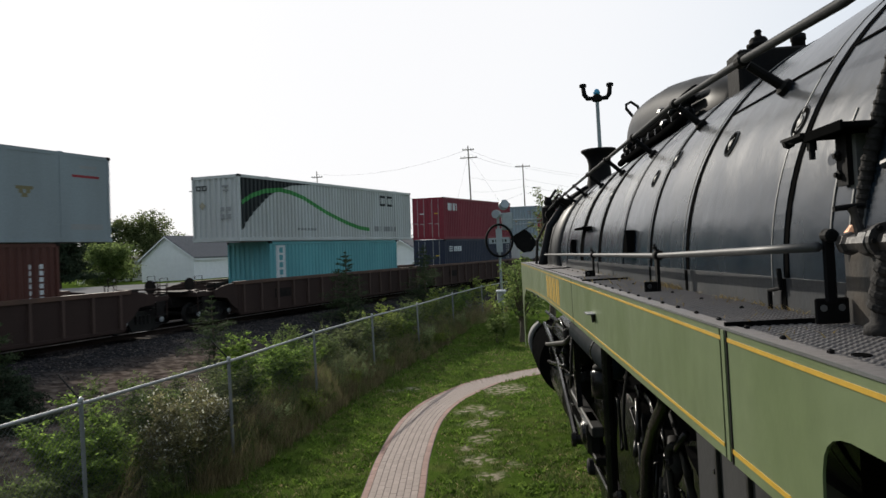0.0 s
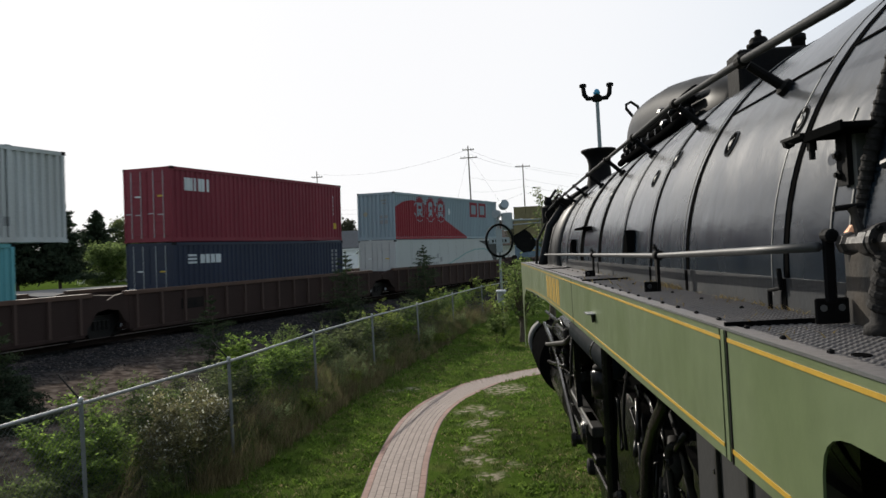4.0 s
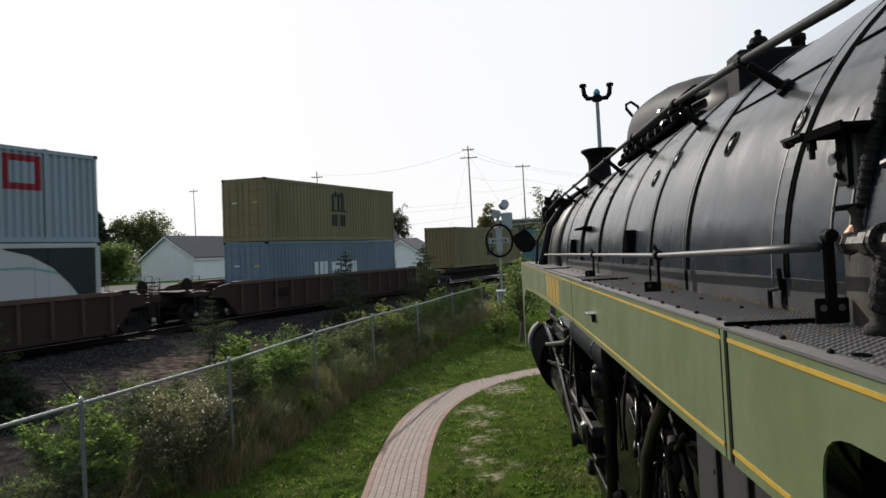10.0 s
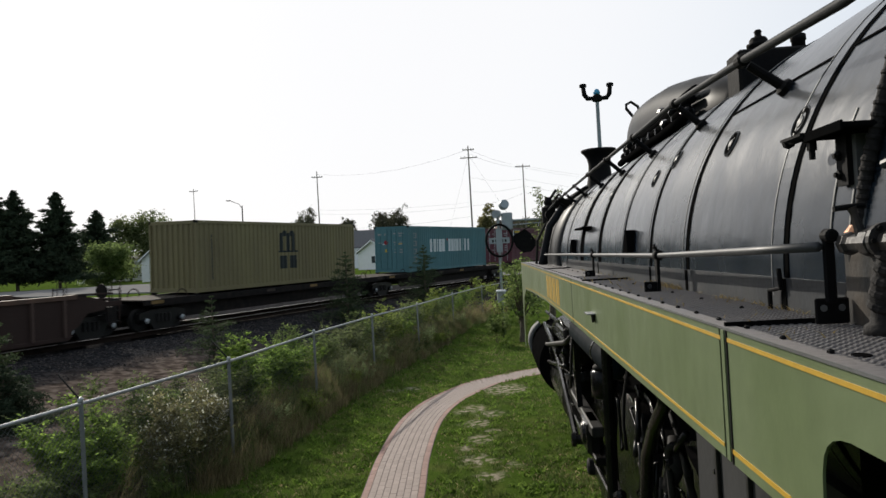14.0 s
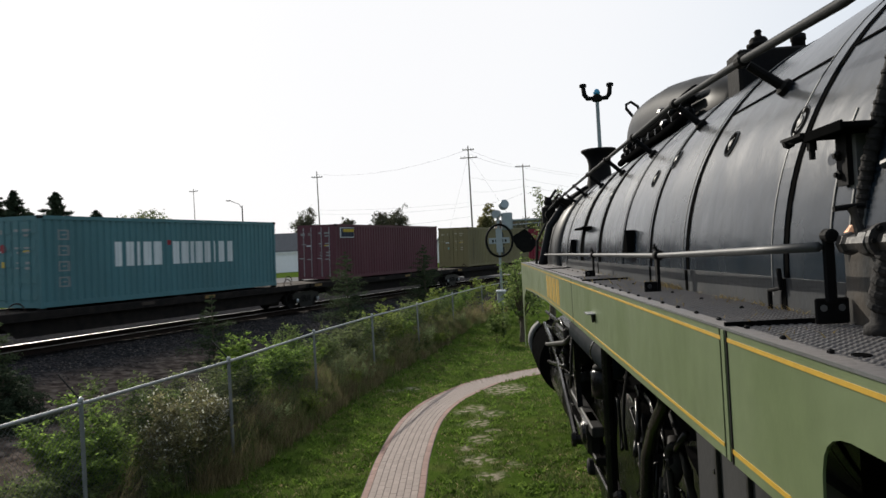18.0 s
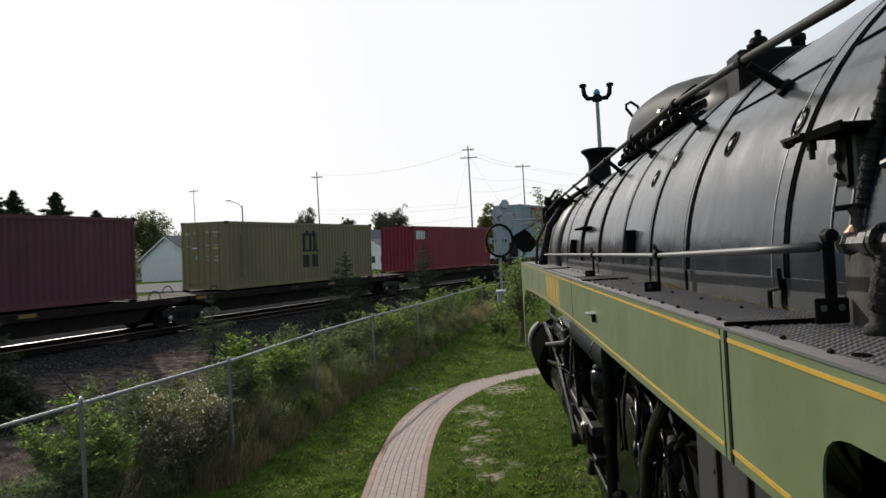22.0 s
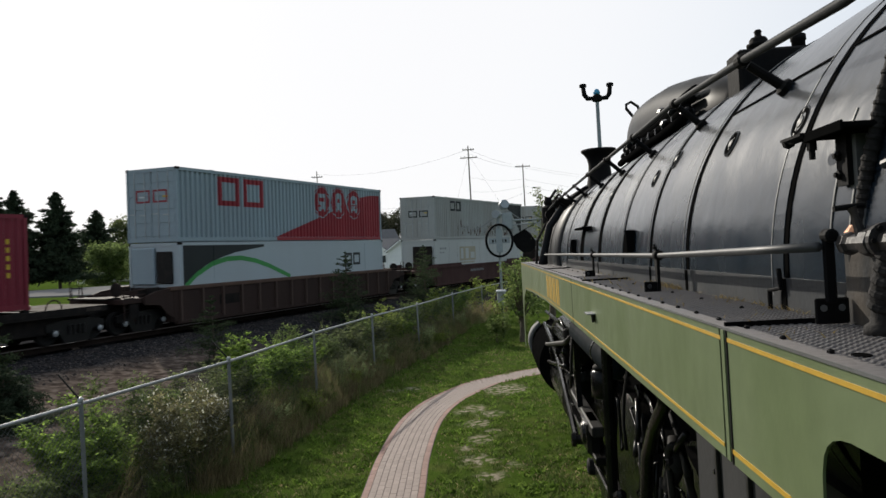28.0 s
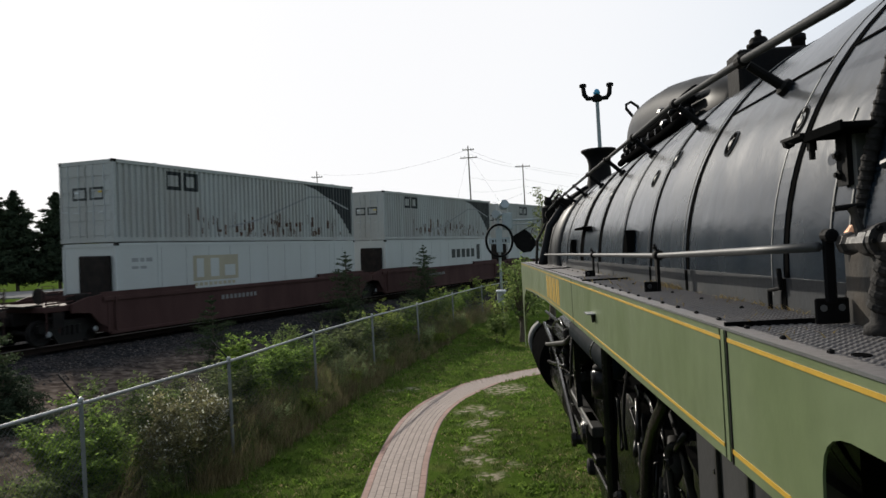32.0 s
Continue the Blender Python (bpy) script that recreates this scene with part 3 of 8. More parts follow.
def broadleaf(x, y, h, w, material, label, seed, count=5000, leaf=0.3, trunk=0.25, name="tree"):
    rng = np.random.default_rng(seed)
    e = thing(name, label, "tree", Matrix.Translation((x, y, ground_z(x, y) - 0.05)))
    bm = bmesh.new()
    r0 = 0.02 * h + 0.03
    tube(bm, [(0, 0, 0), (0.02 * h, 0, h * trunk), (0, 0.02 * h, h * 0.6)], [r0, r0 * 0.8, r0 * 0.35], 9)
    lobes = []
    for i in range(11):
        a, f = rng.uniform(0, 6.28), rng.uniform(0.15, 1)
        r = w * 0.36 * math.sqrt(rng.uniform(0.05, 1)) * (1.1 - 0.5 * f)
        c = Vector((math.cos(a) * r, math.sin(a) * r, h * (trunk + (0.9 - trunk) * f)))
        tube(bm, [(0, 0, h * trunk * 0.9), c * 0.6 + Vector((0, 0, h * 0.1)), c], [r0 * 0.5, r0 * 0.3, 0.01], 5)
        lobes.append(c)
    part("trunk", bm, BARK, e)
    pts = []
    for i in range(count // 30):
        c = np.array(lobes[i % len(lobes)]) + rng.normal(size=3) * np.array([w * 0.13, w * 0.13, h * 0.085])
        pts.append(c + rng.normal(size=(30, 3)) * w * 0.045)
    pts = np.concatenate(pts)
    quads_object("crown", pts, rng.uniform(0.5, 1.3, len(pts)) * leaf, material, e, rng, 0.1)
    return e


RAILGALV = mat("dull galvanised tube", (0.3, 0.315, 0.325), 0.55, 0.4, 0.15, 10, 0.05, 60)
MESHWIRE = mat("dull galvanised mesh wire", (0.11, 0.115, 0.115), 0.7, 0.2, 0.1, spec=0.15)


def build_fence():
    e = thing("chain_link_fence", "galvanised chain link fence with angled top arms", "fence")
    top_z = 1.83
    for i, (x, y) in enumerate(FENCE):
        p = part("post", tubed([(x, y, -0.05), (x, y, top_z + 0.05)], 0.027, 12), POSTGREY, e)
        part("post_cap", lathed((x, y, top_z + 0.03), (0, 0, 1), [(0, 0.036), (0.03, 0.036), (0.05, 0.015)], 12), GALV, p)
        part("arm", tubed([(x, y, top_z + 0.04), (x - 0.3, y + 0.08, top_z + 0.36)], [0.014, 0.01], 6), STEELGREY, p)
        for z in (0.3, 0.9, 1.5):
            part("tie_band", lathed((x, y, z), (0, 0, 1), [(0, 0.031), (0.02, 0.031)], 10), POSTGREY, p)
    for k, ((x0, y0), (x1, y1)) in enumerate(zip(FENCE, FENCE[1:])):
        part("top_rail", tubed([(x0, y0, top_z), (x1, y1, top_z)], 0.024, 10), RAILGALV, e)
        ln = math.hypot(x1 - x0, y1 - y0)
        ux, uy = (x1 - x0) / ln, (y1 - y0) / ln
        pitch = 0.078 if y0 < 14 else 0.11
        w = 0.0024 if y0 < 8.5 else 0.0014 if y0 < 10 else 0.0008
        verts, faces = [], []
        hgt = top_z - 0.03
        n = int((ln + hgt) / pitch)
        for d in (1, -1):
            for i in range(n):
                a = i * pitch - (hgt if d > 0 else 0)
                p0, p1 = a, a + d * hgt
                q0, z0, q1, z1 = p0, 0.02, p1, hgt
                lo, hi = min(q0, q1), max(q0, q1)
                if hi <= 0 or lo >= ln:
                    continue

                def cut(q):
                    return z0 + (z1 - z0) * (q - q0) / (q1 - q0)
                if q0 < 0:
                    z0_, q0_ = cut(0), 0
                elif q0 > ln:
                    z0_, q0_ = cut(ln), ln
                else:
                    z0_, q0_ = z0, q0
                if q1 < 0:
                    z1_, q1_ = cut(0), 0
                elif q1 > ln:
                    z1_, q1_ = cut(ln), ln
                else:
                    z1_, q1_ = z1, q1
                b = len(verts)
                for q, z in ((q0_, z0_), (q1_, z1_)):
                    cx, cy = x0 + ux * q, y0 + uy * q
                    o = 0.004 * d
                    verts += [(cx - uy * o - ux * w, cy + ux * o - uy * w, z), (cx - uy * o + ux * w, cy + ux * o + uy * w, z), (cx - uy * (o + 2 * w), cy + ux * (o + 2 * w), z)]
                faces += [(b, b + 1, b + 4, b + 3), (b + 1, b + 2, b + 5, b + 4), (b + 2, b, b + 3, b + 5)]
        from_lists("wire_mesh", verts, faces, MESHWIRE, e, "woven galvanised wire mesh")


def build_plants():
    rng = np.random.default_rng(7)
    B, M, D, S, Y, P = ("leafy bright green shrub behind the wire fence", "tangled green shrub behind the wire fence", "dull dark green shrub behind the wire fence", "olive shrub with white seed heads behind the wire fence", "yellow green shrub by the fence", "feathery pale green weed clump by the fence")
    spots = [  # along the fence, offset behind it, height, width, kind
        (7.2, 1.1, 0.75, 1.3, D), (8.3, 0.7, 0.9, 1.2, D), (9.1, 0.6, 1.1, 1.0, M), (9.55, 0.45, 1.05, 0.9, M), (9.95, 0.6, 1.55, 1.0, B), (10.3, 0.5, 1.2, 0.9, B), (10.5, 0.9, 1.7, 1.1, B), (10.7, 1.5, 1.75, 1.2, B), (11.3, 1.2, 1.7, 1.2, M), (11.35, 0.4, 1.3, 0.95, S), (11.9, 0.55, 1.6, 1.1, S), (12.45, 0.45, 1.45, 1.0, S), (12.2, 1.3, 1.65, 1.2, M), (13.0, 0.6, 1.4, 0.9, S), (13.1, 1.4, 1.6, 1.2, D),
        (13.8, 0.7, 1.5, 1.1, D), (14.5, 1.0, 1.6, 1.2, D), (15.3, 0.9, 1.75, 1.1, B), (15.7, 1.2, 2.05, 1.1, B), (16.3, 0.75, 1.7, 1.2, B), (17.0, 0.9, 1.75, 1.2, B), (17.8, 0.8, 1.6, 1.2, B), (18.3, 1.2, 1.75, 1.2, M), (18.8, 0.25, 0.95, 1.0, P), (19.2, 0.8, 1.55, 1.1, M), (19.7, 0.3, 0.95, 1.0, P), (20.0, 1.1, 1.7, 1.3, D), (20.8, 0.8, 1.65, 1.2, D), (21.4, 0.2, 0.8, 0.8, P), (21.8, 0.9, 1.7, 1.1, M), (22.5, 0.7, 1.6, 1.1, D),
        (23.3, 0.8, 1.85, 1.1, Y), (24.2, 0.8, 1.75, 1.1, Y), (25.0, 0.7, 1.6, 1.2, B), (25.9, 0.8, 1.75, 1.3, M), (26.3, 0.2, 0.85, 0.9, P), (27.0, 0.8, 1.7, 1.3, D), (28.0, 0.8, 1.8, 1.4, Y), (29.2, 0.8, 1.7, 1.4, M), (30.4, 0.8, 1.8, 1.5, Y), (31.8, 0.8, 1.8, 1.6, M), (33.6, 0.8, 1.9, 1.7, B), (36.0, 0.6, 2.0, 1.9, Y), (9.0, 2.0, 1.0, 1.4, D), (17.5, 2.3, 0.9, 1.2, D), (23.5, 2.1, 1.1, 1.3, D)]
    kind = {B: LEAF_BRIGHT, M: LEAF_MID, D: LEAF_DIM, S: LEAF_OLIVE, Y: LEAF_YELLOW, P: LEAF_PALE}
    for i, (y, o, h, w, l) in enumerate(spots):
        if l == P:
            shrub(fence_x(y) - o, y, h, w, kind[l], l, 100 + i, 0.034, 130, 24, 20, 0, 1.6, 0.2, 0.1)
        elif l == S:
            shrub(fence_x(y) - o, y, h, w, kind[l], l, 100 + i, 0.032, 260, 20, 13, 330, 0.7, 0.42, 0.06)
        else:
            shrub(fence_x(y) - o, y, h, w, kind[l], l, 100 + i, (0.044 if l in (B, Y) else 0.037) * (1.0 if y < 20 else 1.2), 270 if y < 20 else 180, 18, 11, 0, 0.6, 0.45, 0.06)
    # knee-high weeds on the lawn side of the wire
    low = random.Random(52)
    y = 10.6
    while y < 31:
        l = low.choice((P, D, M, D, Y, P, D))
        shrub(fence_x(y) + low.uniform(-0.1, 0.26), y, low.uniform(0.4, 0.8), low.uniform(0.5, 0.85), kind[l], {P: P, Y: Y, M: "low green weeds grown through the fence", D: "low dull green weeds grown through the fence"}[l], 500 + int(y * 10), 0.032 if y < 20 else 0.04, 95, 16, 12, 0, 1.3, 0.3, 0.05)
        y += low.uniform(0.6, 1.3)
    # the clump in front of the signal
    for i, (x, y, h, w) in enumerate(((1.9, 27.5, 1.3, 1.0), (2.2, 30.2, 2.6, 1.8), (3.1, 30.6, 3.0, 2.0), (3.3, 33.5, 3.4, 2.4))):
        shrub(x, y, h, w, LEAF_YELLOW if i % 2 else LEAF_MID, "tall yellow green shrub beside the path's end", 300 + i, 0.055, 130, 16)
    broadleaf(4.72, 33.5, 6.3, 2.1, LEAF_DIM, "slender leafy young tree by the locomotive", 320, 1900, 0.07, 0.3)
    broadleaf(2.75, 27.8, 3.4, 1.8, LEAF_MID, "small green tree on the lawn's edge", 321, 2000, 0.06, 0.28)
    # dry grass and weeds along the fence, in tufts
    for nm, mt, lab, tufts, per, hh, o0, o1, nz in (("dry_grass", STRAW, "dry brown grass along the fence", 2900, 22, 0.95, -0.48, 0.75, 2.0), ("weeds", TALLGREEN, "tall green weeds behind the fence", 3000, 20, 0.95, -0.45, 2.2, 9.0)):
        ty, to = rng.uniform(8.5, 38, tufts), rng.uniform(o0, o1, tufts)
        pick = np.array([noise.noise((float(a) * 0.6, float(b) * 0.9, nz)) for a, b in zip(ty, to)])
        keep = pick + rng.normal(0, 0.3, tufts) + np.where((ty > 11.5) & (ty < 30), 0.28, -0.2) > 0.0
        ty, to = ty[keep], to[keep]
        th = rng.uniform(0.5, 1.0, len(ty)) * hh * np.clip(0.84 + to * 1.0, 0.24, 1.0)
        y = np.repeat(ty, per) + rng.normal(0, 0.07, len(ty) * per)
        o = np.repeat(to, per) + rng.normal(0, 0.05, len(ty) * per)
        hts = np.repeat(th, per) * rng.uniform(0.45, 1.1, len(y))
        x = np.array([fence_x(float(v)) for v in y]) - o
        z = np.array([ground_z(float(a), float(b)) for a, b in zip(x, y)])
        ob = blades_object(nm, np.stack([x, y, z - 0.02], 1), hts, rng.uniform(0.005, 0.012, len(x)), mt, None, rng, 0.42)
        tagged(ob, lab, "grass", kind="stuff")
    # lawn: taller clumps between shorter worn turf
    n = 150000
    y = 9 + 26 * rng.uniform(0, 1, n) ** 1.5
    x = rng.uniform(-3.5, 5.5, n)
    fx = np.array([fence_x(float(v)) for v in y])
    pm = np.array([path_mid(float(v))[0] for v in y])
    keep = (x > fx - 0.1) & (np.abs(x - pm) > 0.5) & ~((np.abs(y - 20.3) < 2.0) & (x > 0.2) & (np.abs(y - (18.6 + 0.9 * x)) < 0.75))
    x, y = x[keep], y[keep]
    bare = np.array([bareness(float(a), float(b)) for a, b in zip(x, y)])
    clump = np.array([noise.noise((float(a) * 5.5, float(b) * 5.5, 3.0)) + 0.6 * noise.noise((float(a) * 1.7, float(b) * 1.7, 6.0)) for a, b in zip(x, y)])
    keep = rng.uniform(0, 1, len(x)) > np.clip(bare * 1.2, 0, 0.96)
    keep &= rng.uniform(0, 1, len(x)) < np.clip(0.55 + clump * 1.6, 0.16, 1)
    x, y, clump = x[keep], y[keep], clump[keep]
    z = np.array([ground_z(float(a), float(b)) for a, b in zip(x, y)])
    ob = blades_object("lawn_grass", np.stack([x, y, z - 0.004], 1), rng.uniform(0.03, 0.07, len(x)) * np.clip(0.75 + clump * 1.5, 0.35, 1.7), rng.uniform(0.009, 0.02, len(x)), LAWNBLADE, None, rng, 0.7)
    tagged(ob, "short mown lawn grass with worn patches", "grass", kind="stuff")
    # clover clumps and dry tufts in the lawn
    for nm, mt, lab, cnt, seed_z, thr, h0, h1, w0, w1, near in (("clover", CLOVER, "bright clover clumps in the lawn", 60000, 4.0, 0.16, 0.03, 0.08, 0.025, 0.05, 2.2), ("dry_tufts", STRAW, "dry brown tufts in the worn lawn", 34000, 11.0, 0.06, 0.02, 0.06, 0.01, 0.022, 0.9)):
        y = 9 + 20 * rng.uniform(0, 1, cnt) ** 1.4
        x = rng.uniform(-3.5, 5.5, cnt)
        fx = np.array([fence_x(float(v)) for v in y])
        pm = np.array([path_mid(float(v))[0] for v in y])
        pick = np.array([noise.noise((float(a) * near, float(b) * near, seed_z)) + 0.7 * noise.noise((float(a) * 5, float(b) * 5, seed_z)) for a, b in zip(x, y)])
        bare = np.array([bareness(float(a), float(b)) for a, b in zip(x, y)])
        keep = (x > fx + 0.1) & (np.abs(x - pm) > 0.52) & (pick > thr) & (bare < 0.4)
        x, y = x[keep], y[keep]
        z = np.array([ground_z(float(a), float(b)) for a, b in zip(x, y)])
        ob = blades_object(nm, np.stack([x, y, z - 0.004], 1), rng.uniform(h0, h1, len(x)), rng.uniform(w0, w1, len(x)), mt, None, rng, 1.1)
        tagged(ob, lab, "grass", kind="stuff")
    # young spruces on the bank
    spruce(-4.4, 33.5, 3.2, 2.7, NEEDLE, "young green spruce on the railway bank", 401, 15, 30, 0.045, boughs_low=8, needles=7, rag=0.32)
    spruce(-1.15, 43.5, 3.3, 3.0, NEEDLE, "young green spruce on the railway bank", 402, 15, 30, 0.05, boughs_low=8, needles=7, rag=0.32)
    spruce(-6.9, 22.0, 2.25, 1.9, NEEDLE, "thin sparse young spruce on the railway bank", 403, 12, 26, 0.04, boughs_low=6, needles=8, rag=0.4)
    spruce(-8.9, 14.9, 1.35, 2.5, NEEDLE_DARK, "dense low spruce beside the ballast", 404, 12, 40, 0.045, rag=0.2)
    spruce(-10.6, 17.0, 2.55, 1.7, NEEDLE, "young spruce beside the ballast", 405, 14, 26, 0.045, rag=0.25)
    # far trees
    for i, (xp, dist, h, w) in enumerate(((-0.515, 100, 13.2, 10.5), (-0.572, 98, 13.5, 10.0), (-0.60, 97, 14.2, 9.5), (-0.64, 99, 13.3, 10.0), (-0.69, 98, 12.3, 10.0), (-0.462, 135, 13.5, 15.0))):
        spruce(xp * dist, dist, h, w * 0.76, NEEDLE_DARK, "tall dark spruce behind the road", 410 + i, 27, 34, 0.33, 0.16, 11, 9, 0.2)
    for i, (xp, dist, h, w, m) in enumerate(((-0.452, 116, 6.4, 7.5, LEAF_MID), (-0.42, 150, 12.1, 8.0, LEAF_DIM), (-0.39, 150, 13.4, 9.0, LEAF_DIM), (-0.36, 160, 10.0, 9, LEAF_DIM), (-0.188, 190, 15.5, 8.5, LEAF_FAR), (-0.083, 190, 14.6, 7, LEAF_FAR), (-0.065, 195, 14.0, 8, LEAF_FAR), (0.06, 150, 11.0, 4.4, LEAF_OLIVE), (-0.125, 200, 12.5, 5, LEAF_FAR), (-0.155, 210, 10.5, 8, LEAF_FAR), (0.11, 170, 9.5, 9, LEAF_FAR))):
        broadleaf(xp * dist, dist, h, w, m, "leafy broad tree in the distance", 430 + i, 20000 if dist < 130 else 10000, 0.17 if dist < 130 else 0.24, 0.03 if dist < 130 else 0.12)


# ---- path of small paving bricks ----
def build_path():
    e = thing("brick_path", "curved path of worn grey paving bricks with red edging", "path", kind="structure")
    grey = mat("grey paving brick", (0.285, 0.228, 0.198), 0.85, 0, 0.15, 14, 0.3, 120, (0.24, 0.195, 0.17), obj_var=0.08)
    red = mat("red edging brick", (0.27, 0.165, 0.135), 0.85, 0, 0.2, 14, 0.3, 120, (0.22, 0.12, 0.09), obj_var=0.16)
    sand = mat("jointing sand", (0.085, 0.062, 0.052), 0.95, 0, 0.2, 10, 0.3, 90)
    brick = boxed(-0.046, 0.046, -0.0985, 0.0985, -0.06, 0.0, 0.0015)
    mg = mesh_of("brick", brick, grey)
    mr = mg.copy()
    mr.materials[0] = red
    # walk along the path's middle
    pts = [Vector((x, y, 0)) for x, y in PATH]
    dense = []
    for i in range(len(pts) - 1):
        p0, p1, p2, p3 = pts[max(0, i - 1)], pts[i], pts[i + 1], pts[min(len(pts) - 1, i + 2)]
        for k in range(40):
            t = k / 40
            dense.append(0.5 * (2 * p1 + (p2 - p0) * t + (2 * p0 - 5 * p1 + 4 * p2 - p3) * t * t + (3 * p1 - p0 - 3 * p2 + p3) * t ** 3))
    verts, faces = [], []
    for i, p in enumerate(dense):
        d = (dense[min(i + 1, len(dense) - 1)] - dense[max(i - 1, 0)]).normalized()
        n = Vector((d.y, -d.x, 0))
        for o, z in ((-0.465, 0.041), (0.465, 0.041), (0.465, -0.2), (-0.465, -0.2)):
            verts.append(p + n * o + Vector((0, 0, z + PATHZ)))
    for i in range(len(dense) - 1):
        for k in range(4):
            faces.append((4 * i + k, 4 * i + (k + 1) % 4, 4 * i + 4 + (k + 1) % 4, 4 * i + 4 + k))
    from_lists("bedding", verts, faces, sand, e)
    total, rows = 0.0, []
    for a, b in zip(dense, dense[1:]):
        ln = (b - a).length
        while len(rows) * 0.2035 <= total + ln:
            rows.append((len(rows) * 0.2035, a.lerp(b, (len(rows) * 0.2035 - total) / ln), (b - a).normalized()))
        total += ln
    rng = random.Random(11)
    made = 0
    rest_data = {0: ([], []), 1: ([], [])}
    base = [v.co.copy() for v in mg.vertices]
    polys = [tuple(p.vertices) for p in mg.polygons]
    for r, (s, p, d) in enumerate(rows):
        n = Vector((d.y, -d.x, 0))
        ang = math.atan2(d.y, d.x) - math.pi / 2
        for c in range(9):
            o = (c - 4) * 0.102
            sh = 0.1 if c % 2 else 0.0
            q = p + n * o + d * sh
            m = Matrix.Translation((q.x, q.y, PATHZ + 0.045 + rng.uniform(-0.0008, 0.0008))) @ Matrix.Rotation(ang + rng.uniform(-0.01, 0.01), 4, "Z") @ Matrix.Rotation(rng.uniform(-0.002, 0.002), 4, "X")
            edge = c in (0, 8)
            if 9.7 < q.y < 17.2 and made < 330:
                share("brick", mr if edge else mg, e, m)
                made += 1
            else:
                vs, fs = rest_data[1 if edge else 0]
                b0 = len(vs)
                vs += [m @ v for v in base]
                fs += [tuple(b0 + i for i in f) for f in polys]
    for k, mt in ((0, grey), (1, red)):
        ob = from_lists("paving", *rest_data[k], mt, e)
        ob["kind"] = "stuff"


PATHZ = -0.037


# ---- the place beyond the line ----
def gable_house(name, label, corner, d, length, width, wall_h, roof_h, wall_mat, roof_mat, windows=()):
    """d: unit direction of the ridge; the gable end is at the corner, running across to the left."""
    d = Vector(d).normalized()
    m = Matrix(((-d.y, d.x, 0, corner[0]), (d.x, d.y, 0, corner[1]), (0, 0, 1, ground_z(*corner) - 0.1), (0, 0, 0, 1)))
    e = thing(name, label, "house", m)
    part("wall", prism(bmesh.new(), [(0, 0), (width, 0), (width, wall_h), (width / 2, wall_h + roof_h), (0, wall_h)], 0, length, "xz"), wall_mat, e)
    for i in range(int((wall_h) / 0.5)):
        part("siding_board", boxed(-0.03, width + 0.03, -0.03, -0.005, 0.1 + 0.5 * i, 0.12 + 0.5 * i), wall_mat, e)
    t = 0.2
    for sgn in (0, 1):
        a, b = (-0.4, width / 2) if not sgn else (width + 0.4, width / 2)
        za, zb = wall_h - 0.4 * roof_h / (width / 2), wall_h + roof_h
        part("roof", prism(bmesh.new(), [(a, za + 0.05), (b, zb + 0.05), (b, zb + 0.05 + t), (a, za + 0.05 + t)], -0.4, length + 0.4, "xz"), roof_mat, e)
        part("fascia", prism(bmesh.new(), [(a, za - 0.12), (b, zb - 0.12), (b, zb + 0.1), (a, za + 0.1)], -0.48, -0.41, "xz"), WHITEWALL, e)
    part("gutter", boxed(-0.5, -0.42, -0.4, length + 0.4, wall_h - 0.5, wall_h - 0.3), WHITEWALL, e)
    for side, x, z, w, h in windows:
        if side == "gable":
            wdw = part("window", boxed(x - w / 2, x + w / 2, -0.06, -0.035, z, z + h), WHITEWALL, e)
            part("pane", boxed(x - w / 2 + 0.12, x + w / 2 - 0.12, -0.075, -0.062, z + 0.12, z + h - 0.12), DARKGLASS, wdw)
        else:
            wdw = part("window", boxed(-0.06, -0.035, x - w / 2, x + w / 2, z, z + h), WHITEWALL, e)
            part("pane", boxed(-0.075, -0.062, x - w / 2 + 0.12, x + w / 2 - 0.12, z + 0.12, z + h - 0.12), DARKGLASS, wdw)
    return e


def pole(xp, dist, top, label, arms, r=0.16, name="utility_pole", base=None):
    x, y = xp * dist, dist
    z0 = ground_z(x, y)
    e = thing(name, label, "pole", Matrix.Translation((x, y, z0 - 0.2)))
    h = CAM_Z + top * dist - z0 + 0.2
    part("shaft", tubed([(0, 0, 0), (0, 0, h)], [r * 0.8, r * 0.45], 10), WOODPOLE, e)
    for dz, w in arms:
        a = part("cross_arm", boxed(-w, w, -0.06, 0.06, h - dz - 0.08, h - dz + 0.08), WOODPOLE, e)
        for k in (-0.9, -0.45, 0.45, 0.9):
            part("insulator", lathed((k * w, 0, h - dz + 0.08), (0, 0, 1), [(0, 0.05), (0.1, 0.09), (0.2, 0.04)], 8), GALV, a)
    return Vector((x, y, z0 - 0.2 + h))


def wire(a, b, sag):
    a, b = Vector(a), Vector(b)
    pts = [a.lerp(b, i / 14) - Vector((0, 0, sag * 4 * (i / 14) * (1 - i / 14))) for i in range(15)]
    return pts


